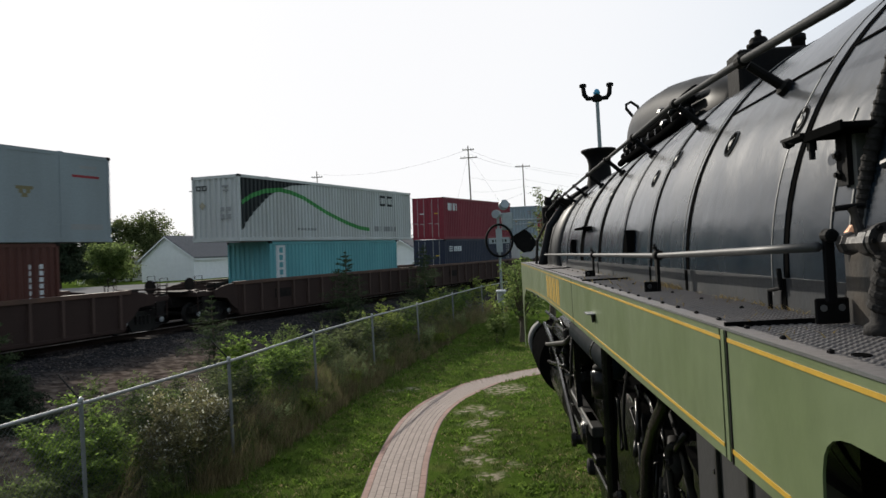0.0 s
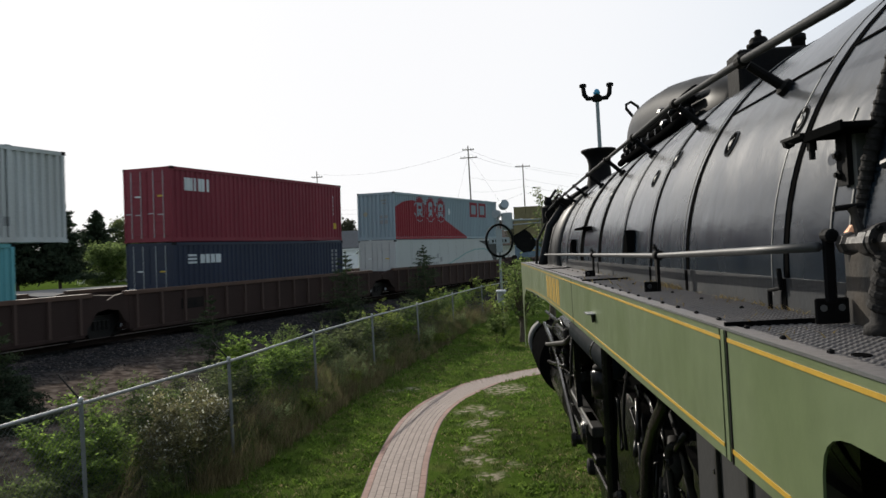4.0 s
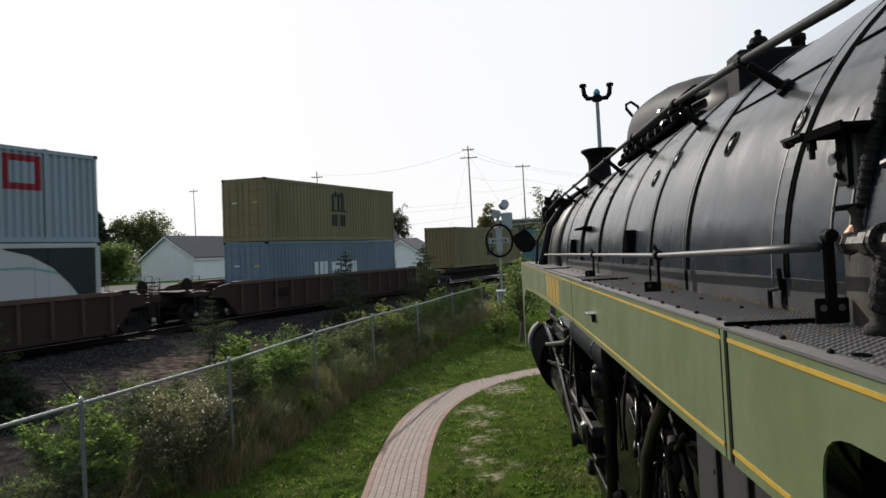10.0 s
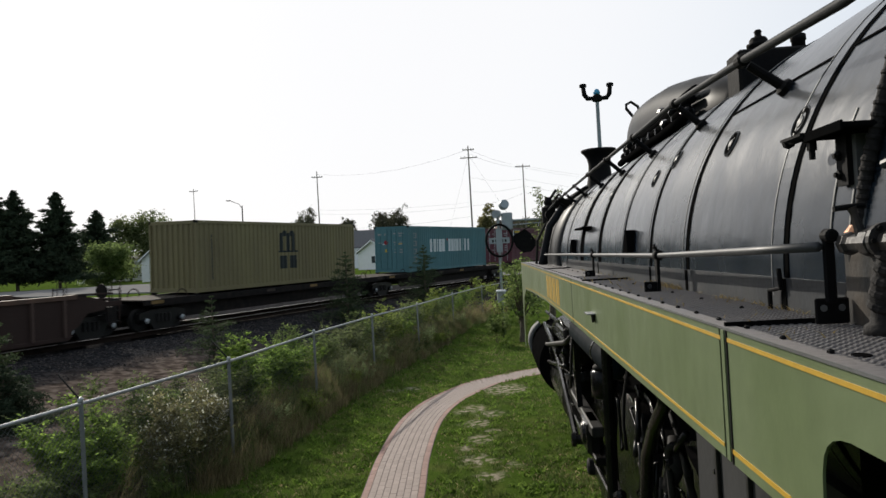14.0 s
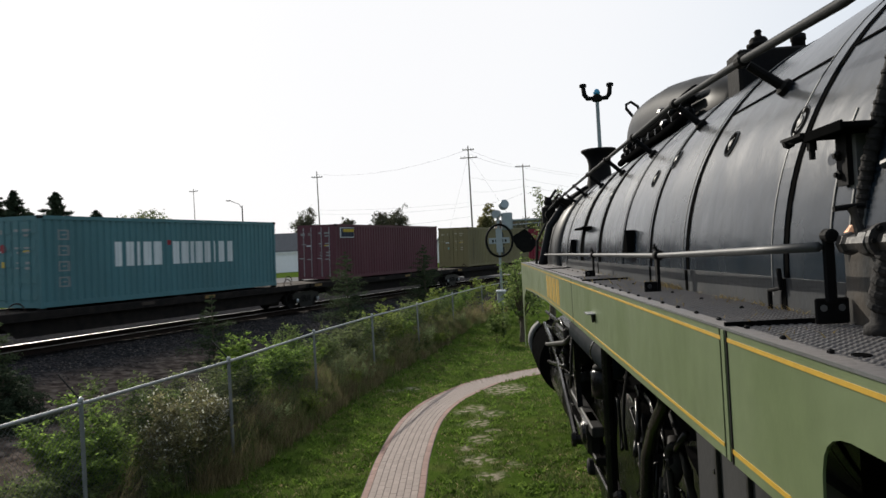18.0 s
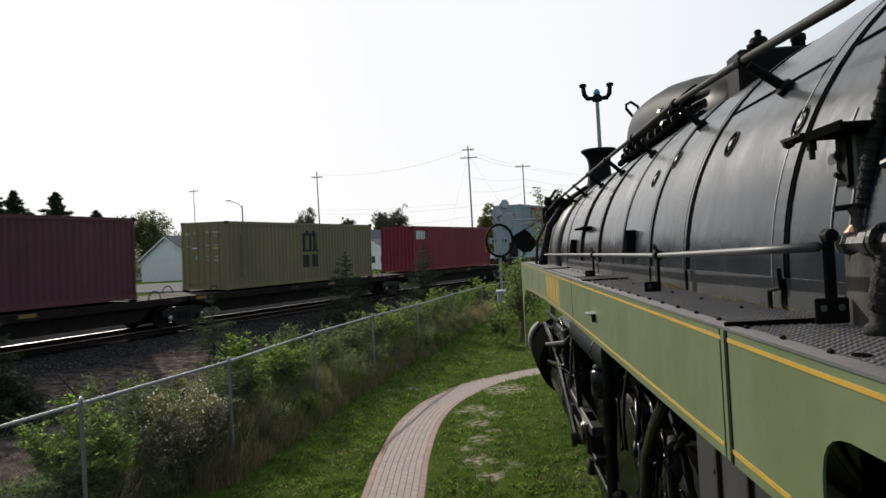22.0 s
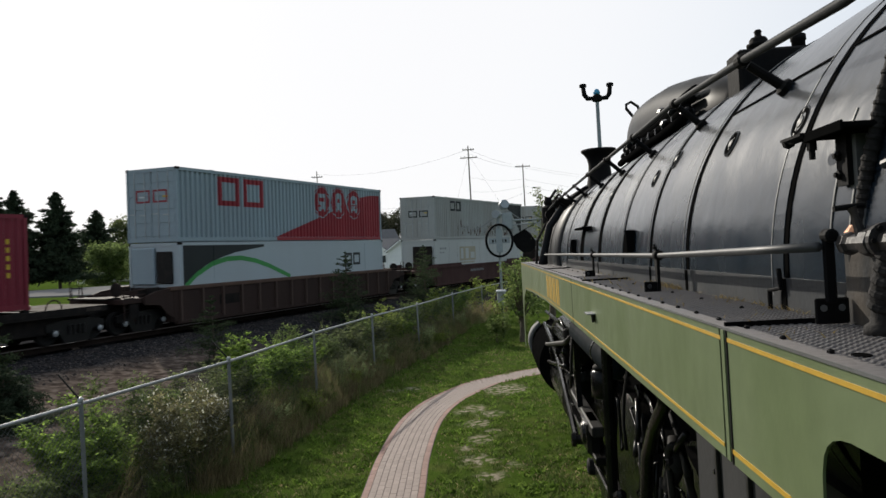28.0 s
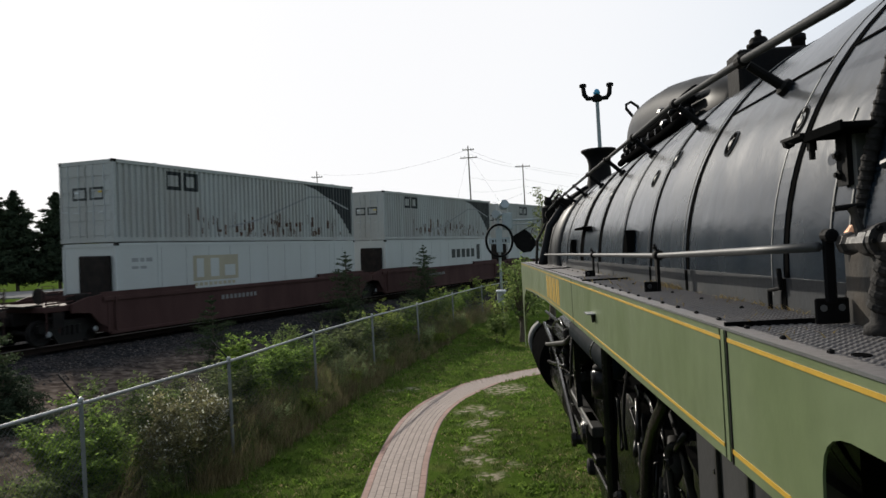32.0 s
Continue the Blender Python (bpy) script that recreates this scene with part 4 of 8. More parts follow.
def build_beyond():
    gable_house("house", "white sided house with a grey shingle roof", (-0.3345 * 122, 122), (0.35, 0.94, 0), 15, 10.8, 3.8, 3.6, WHITEWALL, ROOFGREY)
    gable_house("shed", "long low building with a dark grey roof", (-0.285 * 150, 150), (0.93, 0.37, 0), 36, 9.0, 4.6, 3.5, WHITEWALL, ROOFGREY)
    gable_house("house", "small white gabled house behind the line", (-0.0375 * 112, 112), (0.2, 0.98, 0), 12, 4.3, 3.3, 1.5, WHITEWALL, ROOFGREY)
    gable_house("house", "pale house with dark windows and a grey roof", (-0.072 * 125, 125), (0.7, 0.7, 0), 10, 8.5, 3.2, 2.0, WHITEWALL, ROOFGREY, (("gable", 1.6, 1.2, 1.6, 1.4), ("gable", 4.2, 1.2, 1.2, 1.4)))
    gable_house("house", "low building with a brown roof in the distance", (0.02 * 170, 170), (0.9, 0.44, 0), 16, 14, 3.5, 3.6, WHITEWALL, mat("brown shingles", (0.12, 0.09, 0.07), 0.9, 0, 0.25, 4, 0.3, 30))
    gable_house("house", "white building seen between spruce trees", (-0.455 * 150, 150), (0.4, 0.9, 0), 12, 8, 4.6, 1.0, WHITEWALL, ROOFGREY)
    hall = thing("flat_roofed_hall", "distant brick hall with a pale window band and a flat roof", "building", Matrix.Translation((0.075 * 200, 200, ground_z(15, 200) - 0.2)))
    part("wall", boxed(0, 34, 0, 12, 0, 9.9), mat("far brown brick", (0.16, 0.1, 0.085), 0.9, 0, 0.2, 2, 0.2, 20), hall)
    part("roof", boxed(-0.4, 34.4, -0.4, 12.4, 9.9, 10.5), ROOFGREY, hall)
    for k in range(9):
        wd = part("window", boxed(1.0 + 3.7 * k, 3.6 + 3.7 * k, -0.08, -0.005, 7.6, 9.2), WHITEWALL, hall)
        part("pane", boxed(1.2 + 3.7 * k, 3.4 + 3.7 * k, -0.1, -0.082, 7.8, 9.0), DARKGLASS, wd)
    # dark brown post near the house
    p = thing("chimney_stack", "dark brown square steel stack beside the house", "chimney", Matrix.Translation((-0.268 * 95, 95, ground_z(-25.5, 95) - 0.1)))
    part("stack", boxed(-0.36, 0.36, -0.36, 0.36, 0, 6.6, 0.03), BROWNCAR, p)
    part("cap", boxed(-0.42, 0.42, -0.42, 0.42, 6.6, 6.75, 0.02), DARKSTEEL, p)
    tops = [pole(-0.330, 190, 0.108, "thin wooden utility pole with one arm", ((0.6, 1.1),), 0.17),
            pole(-0.1635, 150, 0.1225, "wooden utility pole with a crossarm", ((1.2, 1.1),), 0.2),
            pole(0.041, 130, 0.1455, "tall wooden utility pole with two crossarms", ((0.7, 1.0), (2.1, 1.5)), 0.22),
            pole(0.113, 150, 0.117, "wooden utility pole with a crossarm", ((0.5, 1.5),), 0.22),
            pole(-0.128, 210, 0.055, "short distant wooden pole", ((0.5, 0.9),), 0.15),
            pole(-0.46, 190, 0.085, "thin distant wooden pole", ((0.6, 1.1),), 0.17)]
    w = thing("overhead_wires", "thin sagging overhead wires", "wires", kind="stuff")
    bm = bmesh.new()
    far = Vector((75, 240, 24))
    for dz in (0.6, 1.4, 5.5, 8.0, 10.5):
        a, b = tops[2] - Vector((0, 0, dz)), tops[3] - Vector((0, 0, dz * 0.55))
        tube(bm, wire(a, b, 0.5), 0.015, 4, False)
        tube(bm, wire(b, far - Vector((0, 0, dz)), 1.0), 0.015, 4, False)
    for dz, dw, sag in ((0.6, 0.6, 1.6), (9.9, 7.8, 0.4), (10.6, 8.6, 0.5), (12.3, 11.6, 0.6)):
        tube(bm, wire(tops[2] - Vector((0, 0, dz)), tops[1] - Vector((0, 0, dw)), sag), 0.014, 4, False)
    tube(bm, [tops[2] - Vector((0, 0, 1.5)), Vector((13.0, 122, 6.0))], 0.013, 4, False)
    tube(bm, [tops[2] - Vector((0, 0, 1.5)), Vector((0.5, 140, 5.0))], 0.013, 4, False)
    part("wires", bm, WIRE, w)
    # street light
    s = thing("street_lamp", "grey street lamp with a curved arm", "lamp", Matrix.Translation((-0.266 * 120, 120, ground_z(-31.9, 120) - 0.1)))
    hz_ = CAM_Z + 0.083 * 120 - ground_z(-31.9, 120)
    part("pole", tubed([(0, 0, 0), (0, 0, hz_)], [0.13, 0.09], 10), STEELGREY, s)
    part("arm", tubed([(0, 0, hz_ - 0.4), (-0.5, 0, hz_ + 0.3), (-1.9, 0, hz_ + 0.9)], 0.05, 8), STEELGREY, s)
    part("lamp_head", boxed(-2.5, -1.8, -0.14, 0.14, hz_ + 0.82, hz_ + 0.98, 0.05), STEELGREY, s)


def build_signal():
    """The old crossing signal at the end of the lawn."""
    D = 33.0
    e = thing("crossing_signal", "old silver crossing signal with cross boards and a black ring", "signal", Matrix.Translation((0.0757 * D, D, 0)))
    z = lambda v: CAM_Z + v * D
    part("mast", tubed([(0, 0, -0.05), (0, 0, z(0.05))], 0.06, 12), SILVER, e, "silver painted mast")
    part("relay_box", boxed(0.16, 0.64, -0.1, 0.12, z(0.03), z(0.053), 0.04), SILVER, e)
    part("hood", lathed((-0.02, -0.05, z(0.0515)), (-0.5, -1, 0), [(-0.15, 0.1), (-0.05, 0.18), (0.1, 0.19), (0.22, 0.18), (0.22, 0.1)], 18), SILVER, e, "round silver lamp hood")
    part("hood", lathed((0.27, 0.0, z(0.063)), (0.3, -1, 0.3), [(-0.15, 0.05), (-0.05, 0.21), (0.1, 0.22), (0.2, 0.2)], 18), SILVER, e, "round silver lamp hood")
    b1 = part("cross_board", boxed(-0.46, 0.46, -0.1, -0.07, z(0.02) - 0.26, z(0.02) - 0.0, 0.01), SILVER, e, "white enamelled board")
    part("cross_board", boxed(-0.14, 0.14, -0.13, -0.105, z(0.02) - 0.65, z(0.02) + 0.4, 0.01), SILVER, e, "white enamelled board")
    for i in range(5):
        part("lettering_bar", boxed(-0.32 + i * 0.14, -0.24 + i * 0.14, -0.104, -0.101, z(0.02) - 0.2, z(0.02) - 0.08), DARKSTEEL, b1)
    ring = bmesh.new()
    pts = [(0.58 * math.cos(a), -0.18, z(0.02) - 0.13 + 0.7 * math.sin(a)) for a in [2 * math.pi * k / 28 for k in range(29)]]
    tube(ring, pts, 0.055, 8, False)
    part("ring", ring, IRON, e, "black iron ring", True)
    part("arm", tubed([(0.6, 0, z(0.0425)), (1.9, 0, z(0.0415))], 0.04, 8), SILVER, e)
    part("arm", tubed([(0.6, 0, z(0.036)), (1.9, 0, z(0.0375))], 0.025, 8), SILVER, e)
    part("stay", tubed([(0.7, 0, z(0.022)), (1.85, 0, z(0.04))], 0.018, 6), IRON, e)
    part("fan_plate", prism(bmesh.new(), [(0.55, z(0.02)), (0.75, z(0.006)), (1.05, z(-0.002)), (1.4, z(-0.001)), (1.7, z(0.01)), (1.4, z(0.024)), (1.15, z(0.03))], 0.02, 0.05, "xz"), IRON, e, "black sheet metal fan")
    c = thing("junction_box", "pale metal cabinet on a post by the fence", "cabinet", Matrix.Translation((0.0745 * 28.6, 28.6, 0)))
    part("post", tubed([(0, 0, -0.05), (0, 0, 1.45)], 0.03, 8), IRON, c)
    part("cabinet", boxed(-0.15, 0.15, -0.1, 0.1, 1.46, 1.88, 0.02), D_PALE, c)
    part("cap", boxed(-0.19, 0.19, -0.14, 0.14, 1.88, 1.97, 0.03), WHITEWALL, c)
    D = 31.0
    l = thing("lamp_post", "tall grey lamp post with two upturned horns and a blue lens", "lamp", Matrix.Translation((0.2178 * D, D, 0)))
    t = CAM_Z + 0.196 * D
    part("pole", tubed([(0, 0, -0.05), (0, 0, t)], [0.11, 0.075], 12), LAMPGREY, l)
    part("hub", lathed((0, 0, t - 0.05), (0, 0, 1), [(0, 0.08), (0.05, 0.2), (0.25, 0.2), (0.32, 0.1)], 14), IRON, l)
    for sx in (-1, 1):
        part("horn", tubed([(0.1 * sx, 0, t + 0.1), (0.4 * sx, 0, t + 0.12), (0.52 * sx, 0, t + 0.28), (0.56 * sx, 0, t + 0.6)], [0.08, 0.1, 0.1, 0.09], 10), IRON, l, "", True)
        part("horn_cap", lathed((0.56 * sx, 0, t + 0.58), (0, 0, 1), [(0, 0.1), (0.02, 0.15), (0.12, 0.15), (0.15, 0.1)], 12), IRON, l)
    part("lens", lathed((0, 0, t + 0.26), (0, 0, 1), [(0, 0.13), (0.1, 0.14), (0.22, 0.08), (0.25, 0.02)], 14), GLASS_BLUE, l, "blue glass lens", True)


D_PALE = mat("pale enamel board", (0.36, 0.38, 0.38), 0.5, 0, 0.15, 8)
build_fence()
build_signal()
build_beyond()
build_plants()
build_path()


# ---- the preserved steam locomotive; x to its far side, y towards its front ----
AX, AZ, BR = 2.07, CAM_Z - 0.127, 1.15
DECK_Z, SKIRT_X = CAM_Z - 0.232, 0.60


def on_boiler(y, ang, r=BR):
    """A point on the boiler: ang in degrees, 0 towards the viewer's side, 90 on top."""
    return Vector((AX - r * math.cos(radians(ang)), y, AZ + r * math.sin(radians(ang))))


def arc_band(y0, y1, a0, a1, r0, r1, n=110):
    bm = bmesh.new()
    rows = []
    for i in range(n + 1):
        a = a0 + (a1 - a0) * i / n
        rows.append([bm.verts.new(on_boiler(y, a, r)) for y, r in ((y0, r0), (y0, r1), (y1, r1), (y1, r0))])
    for a, b in zip(rows, rows[1:]):
        for k in range(4):
            bm.faces.new((a[k], a[(k + 1) % 4], b[(k + 1) % 4], b[k]))
    bm.faces.new(rows[0]), bm.faces.new(rows[-1][::-1])
    bmesh.ops.recalc_face_normals(bm, faces=bm.faces[:])
    return bm


def bolt_mesh(r, h):
    return mesh_of("bolt", lathed((0, 0, 0), (0, 0, 1), [(0, r), (h * 0.6, r * 0.95), (h, r * 0.4)], 8), IRON)


def build_locomotive():
    e = thing("steam_locomotive", "preserved black steam locomotive with an olive green running board skirt", "locomotive", pose(0, 0, 0, 0, 0, -3.776))
    # boiler and its bands
    prof = [(-1.6, 0.9), (-1.6, BR - 0.02), (-1.59, BR), (-1.5, BR), (3.0, BR), (7.0, BR), (10.1, BR), (10.2, BR), (10.2, BR - 0.3)]
    part("boiler", lathed((AX, 0, AZ), (0, 1, 0), prof, 96), JACKET, e, "weathered dark grey boiler jacket", True)
    part("smokebox", lathed((AX, 0, AZ), (0, 1, 0), [(10.2, BR - 0.2), (10.2, BR + 0.012), (11.4, BR + 0.012), (12.6, BR + 0.012), (12.75, BR - 0.06), (12.9, BR - 0.3)], 96), SMOKEBOX, e, "dull graphite black smokebox", True)
    for g0, y0, y1 in ((2.398, 2.428, 2.52), (3.585, 3.625, 3.665), (4.405, 4.44, 4.475), (5.35, 5.355, 5.39), (6.44, 6.58, 6.63), (7.66, 7.92, 7.98), (9.26, 9.28, 9.33), (10.2, 10.25, 10.34)):
        bd = part("boiler_band", arc_band(y0, y1, -75, 200, BR - 0.02, BR + 0.006), JACKET, e)
        part("band_gap", arc_band(g0, y0, -75, 200, BR - 0.02, BR + 0.003), MATTBLACK, bd)
        part("band_edge", arc_band(y1 - 0.001, y1 + 0.006, -75, 200, BR - 0.01, BR + 0.008), EDGEGREY, bd)
    part("lap_seam", arc_band(-1.5, 3.62, 37.9, 38.5, BR - 0.01, BR + 0.004, 4), MATTBLACK, e)
    part("lap_seam", arc_band(-1.5, 10.1, -18.0, -17.4, BR - 0.01, BR + 0.006, 4), MATTBLACK, e)
    part("smokebox_ring", lathed((AX, 12.55, AZ), (0, 1, 0), [(0, BR + 0.02), (0, BR + 0.07), (0.14, BR + 0.07), (0.14, BR)], 64), IRON, e)
    part("smokebox_door", lathed((AX, 12.7, AZ), (0, 1, 0), [(0, 1.0), (0.12, 0.98), (0.25, 0.7), (0.3, 0.2)], 48), BLACK, e, "", True)
    for y in (1.93, 2.0, 2.11):
        part("jacket_sheet_joint", arc_band(y - 0.004, y + 0.004, -40, 24, BR - 0.01, BR + 0.003), EDGEGREY, e)
    # washout plugs
    for y, z in ((2.51, 0.37), (3.28, 0.41), (4.38, 0.48), (4.77, 0.41), (6.6, 0.45)):
        ang = math.degrees(math.asin((z + 0.127) / BR))
        n = (on_boiler(y, ang) - Vector((AX, y, AZ))).normalized()
        p = part("washout_plug", lathed(on_boiler(y, ang, BR - 0.02), n, [(0, 0.05), (0.026, 0.05), (0.028, 0.034), (0.021, 0.032), (0.021, 0.012), (0.03, 0.012)], 20), MATTBLACK, e)
        part("plug_ring", lathed(on_boiler(y, ang, BR), n, [(0.003, 0.05), (0.008, 0.055), (0.003, 0.061)], 20), CASING, p)
        part("plug", lathed(on_boiler(y, ang, BR + 0.006), n, [(0, 0.022), (0.003, 0.02), (0.006, 0.01)], 10), PIPEGREY, p, "small round plug")
    # upper handrail on stanchions
    rail = [on_boiler(y, a, BR + 0.2) for y, a in ((-0.2, 29), (1.0, 31.5), (1.96, 32), (2.9, 36.5), (4.47, 43.5), (5.48, 43), (8.7, 43), (10.5, 42), (12.0, 41), (12.9, 36))]
    part("handrail", tubed(rail, 0.0155, 10), RAILDARK, e, "worn grey steel handrail", True)
    for y, a in ((1.1, 31.7), (2.9, 36.5), (4.3, 42.5), (5.6, 43), (6.9, 43), (8.2, 43), (9.5, 42.5), (10.6, 42), (11.8, 41)):
        s = part("stanchion", tubed([on_boiler(y, a, BR - 0.01), on_boiler(y, a, BR + 0.02), on_boiler(y, a, BR + 0.03), on_boiler(y, a, BR + 0.17)], [0.036, 0.036, 0.02, 0.018], 10), IRON, e)
        part("rail_knob", lathed(on_boiler(y, a, BR + 0.2) - Vector((0, 0.035, 0)), (0, 1, 0), [(0, 0.019), (0.01, 0.026), (0.06, 0.026), (0.07, 0.019)], 12), IRON, s)
    # lower pipe along the running board
    low = [(0.8, y, CAM_Z + z) for y, z in ((1.9, -0.03), (2.4, -0.039), (3.0, -0.048), (3.7, -0.058), (8.0, -0.062), (11.5, -0.07))]
    part("pipe_rail", tubed(low, 0.0132, 12), PIPEGREY, e, "pale grey pipe on short brackets", True)
    for y in (3.68, 6.0):
        zp = CAM_Z - (0.056 if y < 4 else 0.06)
        b = part("pipe_bracket", prism(bmesh.new(), [(y - 0.02, DECK_Z), (y + 0.02, DECK_Z), (y + 0.024, zp - 0.02), (y + 0.02, zp + 0.03), (y - 0.02, zp + 0.03), (y - 0.024, zp - 0.02)], 0.785, 0.8), IRON, e)
        part("clamp", lathed((0.8, y - 0.026, zp), (0, 1, 0), [(0, 0.02), (0.008, 0.026), (0.044, 0.026), (0.052, 0.02)], 14), IRON, b)
        part("foot_plate", boxed(0.725, 0.805, y - 0.006, y + 0.006, DECK_Z, DECK_Z + 0.05, 0.003), IRON, b)
        part("bolt_head", lathed((0.75, y - 0.006, DECK_Z + 0.028), (0, -1, 0), [(0, 0.011), (0.008, 0.009)], 8), PIPEGREY, b)
        part("lock_nut", lathed((0.785, y, zp + 0.03), (0, 0, 1), [(0, 0.012), (0.012, 0.012), (0.014, 0.006), (0.026, 0.006)], 6), IRON, b)
    lc = part("lower_casing", boxed(0.914, 0.925, 0.5, 9.2, DECK_Z, CAM_Z - 0.13), CASING, e, "dull blue grey casing sheet under the boiler")
    for y in (2.43, 3.62, 4.44, 6.6):
        part("casing_joint", boxed(0.911, 0.914, y - 0.02, y + 0.02, DECK_Z, CAM_Z - 0.132), MATTBLACK, lc)
    part("scuffed_casing", boxed(0.9, 0.911, 0.5, 1.98, DECK_Z, CAM_Z - 0.03), SCUFFED, e, "scuffed rust-stained casing sheet")
    # running board: chequered plates with bolts
    for y0, y1 in ((-0.6, 2.03), (2.05, 5.2), (5.21, 9.0), (9.01, 16.1)):
        pl = part("tread_plate", boxed(SKIRT_X + 0.003, 1.25, y0, y1, DECK_Z - 0.012, DECK_Z), TREAD, e, "dark chequered steel running board plate")
        if y1 < 9.5:
            part("plate_lip", boxed(SKIRT_X + 0.002, 0.92, y1 - 0.012, y1 - 0.001, DECK_Z, DECK_Z + 0.014), MATTBLACK, pl)
    lug = mesh_of("tread_pattern", tread_lugs(), TREAD)
    share("tread_pattern", lug, e, None, "raised lugs of the chequered plate")["kind"] = "stuff"
    bolt = bolt_mesh(0.008, 0.009)
    for i in range(64):
        y = 0.3 + i * 0.24
        share("bolt", bolt, e, Matrix.Translation((SKIRT_X + 0.045, y, DECK_Z)))
        if i % 2:
            share("bolt", bolt, e, Matrix.Translation((SKIRT_X + 0.22, y + 0.1, DECK_Z)))
    # the skirt: three panels, the last with an opening
    t = SKIRT_X - 0.004
    z0 = DECK_Z + 0.002
    low_z = CAM_Z - 0.585
    front = [(2.06, z0), (16.1, z0), (16.1, CAM_Z - 2.0), (15.75, CAM_Z - 2.0), (15.7, CAM_Z - 1.25), (15.3, CAM_Z - 0.95), (14.4, CAM_Z - 0.74), (12.0, CAM_Z - 0.66), (9.0, CAM_Z - 0.6), (6.0, CAM_Z - 0.58), (2.06, low_z)]
    sk = part("skirt_panel", prism(bmesh.new(), front, t, t + 0.006), OLIVE, e, "olive green enamelled skirt panel")
    rear = [(-0.6, z0), (2.02, z0), (2.02, low_z)]
    rear += [(1.9, low_z), (1.8, low_z), (1.7, low_z), (1.63, low_z), (1.6, low_z - 0.01), (1.585, low_z - 0.04), (1.57, low_z - 0.6)]
    rear += [(1.44, low_z - 0.6), (1.455, CAM_Z - 0.5), (1.452, CAM_Z - 0.45), (1.442, CAM_Z - 0.415), (1.425, CAM_Z - 0.392), (1.40, CAM_Z - 0.376), (1.37, CAM_Z - 0.367), (1.33, CAM_Z - 0.362), (-0.6, CAM_Z - 0.36)]
    sk2 = part("skirt_panel", prism(bmesh.new(), rear, t, t + 0.006), OLIVE, e, "olive green skirt panel with a rounded opening")
    # black sheet added behind the opening, standing in for the shade inside
    part("opening_shade_sheet", boxed(0.78, 0.8, -0.6, 1.7, CAM_Z - 1.9, CAM_Z - 0.3), MATTBLACK, e)
    part("joint_strip", boxed(t - 0.006, t - 0.001, 2.0, 2.026, low_z + 0.005, z0 - 0.006), OLIVE, e)
    for y in (1.992, 2.034):
        part("joint_gap", boxed(t - 0.003, t + 0.005, y - 0.004, y + 0.004, low_z, z0), IRON, e)
    part("edge_angle", boxed(t - 0.002, SKIRT_X + 0.03, -0.6, 16.1, DECK_Z + 0.001, DECK_Z + 0.004), TREAD, e)
    part("worn_edge", boxed(t - 0.004, t - 0.002, -0.6, 16.1, DECK_Z - 0.003, DECK_Z + 0.004), EDGEGREY, e, "paint worn off the skirt's top edge")
    for k, (x, y) in enumerate(((0.71, 1.33), (0.76, 1.42), (0.79, 1.3), (0.735, 1.22), (0.81, 1.18), (0.68, 1.45))):
        hole = lathed((x, y, DECK_Z + 0.0005), (0, 0, 1), [(0, 0.017), (0.0028, 0.016)], 16)
        bmesh.ops.scale(hole, vec=(1.0, 1.6, 1.0), space=Matrix.Translation((-x, -y, 0)), verts=hole.verts[:])
        part("drain_hole", hole, MATTBLACK, e)
    for a, b in ((-0.6, 1.985), (2.042, 15.9)):
        part("stripe", boxed(t - 0.0025, t - 0.0005, a, b, DECK_Z - 0.033, DECK_Z - 0.023), GOLD, sk2 if a < 0 else sk, "yellow painted stripe")
    part("stripe", prism(bmesh.new(), [(a, b + 0.029) for a, b in front[6:]] + [(a, b + 0.039) for a, b in reversed(front[6:])], t - 0.0025, t - 0.0005), GOLD, sk, "yellow painted stripe")
    part("stripe", prism(bmesh.new(), [(a - 0.0, b + 0.028) for a, b in rear[2:8]] + [(a - 0.014, b + 0.04) for a, b in reversed(rear[2:8])], t - 0.0025, t - 0.0005), GOLD, sk2, "yellow painted stripe")
    for i in range(4):
        y = 8.55 - i * 0.42
        for dy0, dy1 in ((0, 0.13), (0.2, 0.3)):
            part("number_bar", boxed(t - 0.0025, t - 0.0005, y - dy1, y - dy0, CAM_Z - 0.53, CAM_Z - 0.285), GOLD, sk)
    part("skirt_joint", boxed(t - 0.002, t + 0.003, 5.85, 5.86, low_z, z0), IRON, sk)
    st = part("lamp_bracket", boxed(t - 0.05, t - 0.001, 4.53, 4.7, CAM_Z - 0.404, CAM_Z - 0.398), POSTGREY, e, "small pale steel bracket")
    part("web", prism(bmesh.new(), [(4.54, CAM_Z - 0.404), (4.64, CAM_Z - 0.404), (4.58, CAM_Z - 0.455)], t - 0.018, t - 0.001), STEELGREY, st)
    # dome, turret and chimney
    dome = bmesh.new()
    rows = []
    n = 24
    tops = through_line(((5.3, 1.14), (6.0, 1.33), (6.66, 1.45), (7.4, 1.56), (8.2, 1.62), (8.8, 1.645), (9.15, 1.63), (9.4, 1.56), (9.6, 1.4), (9.74, 1.1)))
    for i in range(40):
        y = 5.3 + 4.43 * i / 39
        zt = tops(y)
        w = 0.46 * min(1, 0.75 + (y - 5.3) * 0.9) * math.sqrt(max(0.012, 1 - max(0, (y - 7.6) / 2.15) ** 4))
        rows.append([dome.verts.new((AX - w * math.copysign(abs(math.cos(a)) ** 0.6, math.cos(a)), y, CAM_Z + 0.7 + (zt - 0.7) * math.sin(a) ** 0.5)) for a in [math.pi * k / n for k in range(n + 1)]])
    for a, b in zip(rows, rows[1:]):
        for k in range(n):
            dome.faces.new((a[k], a[k + 1], b[k + 1], b[k]))
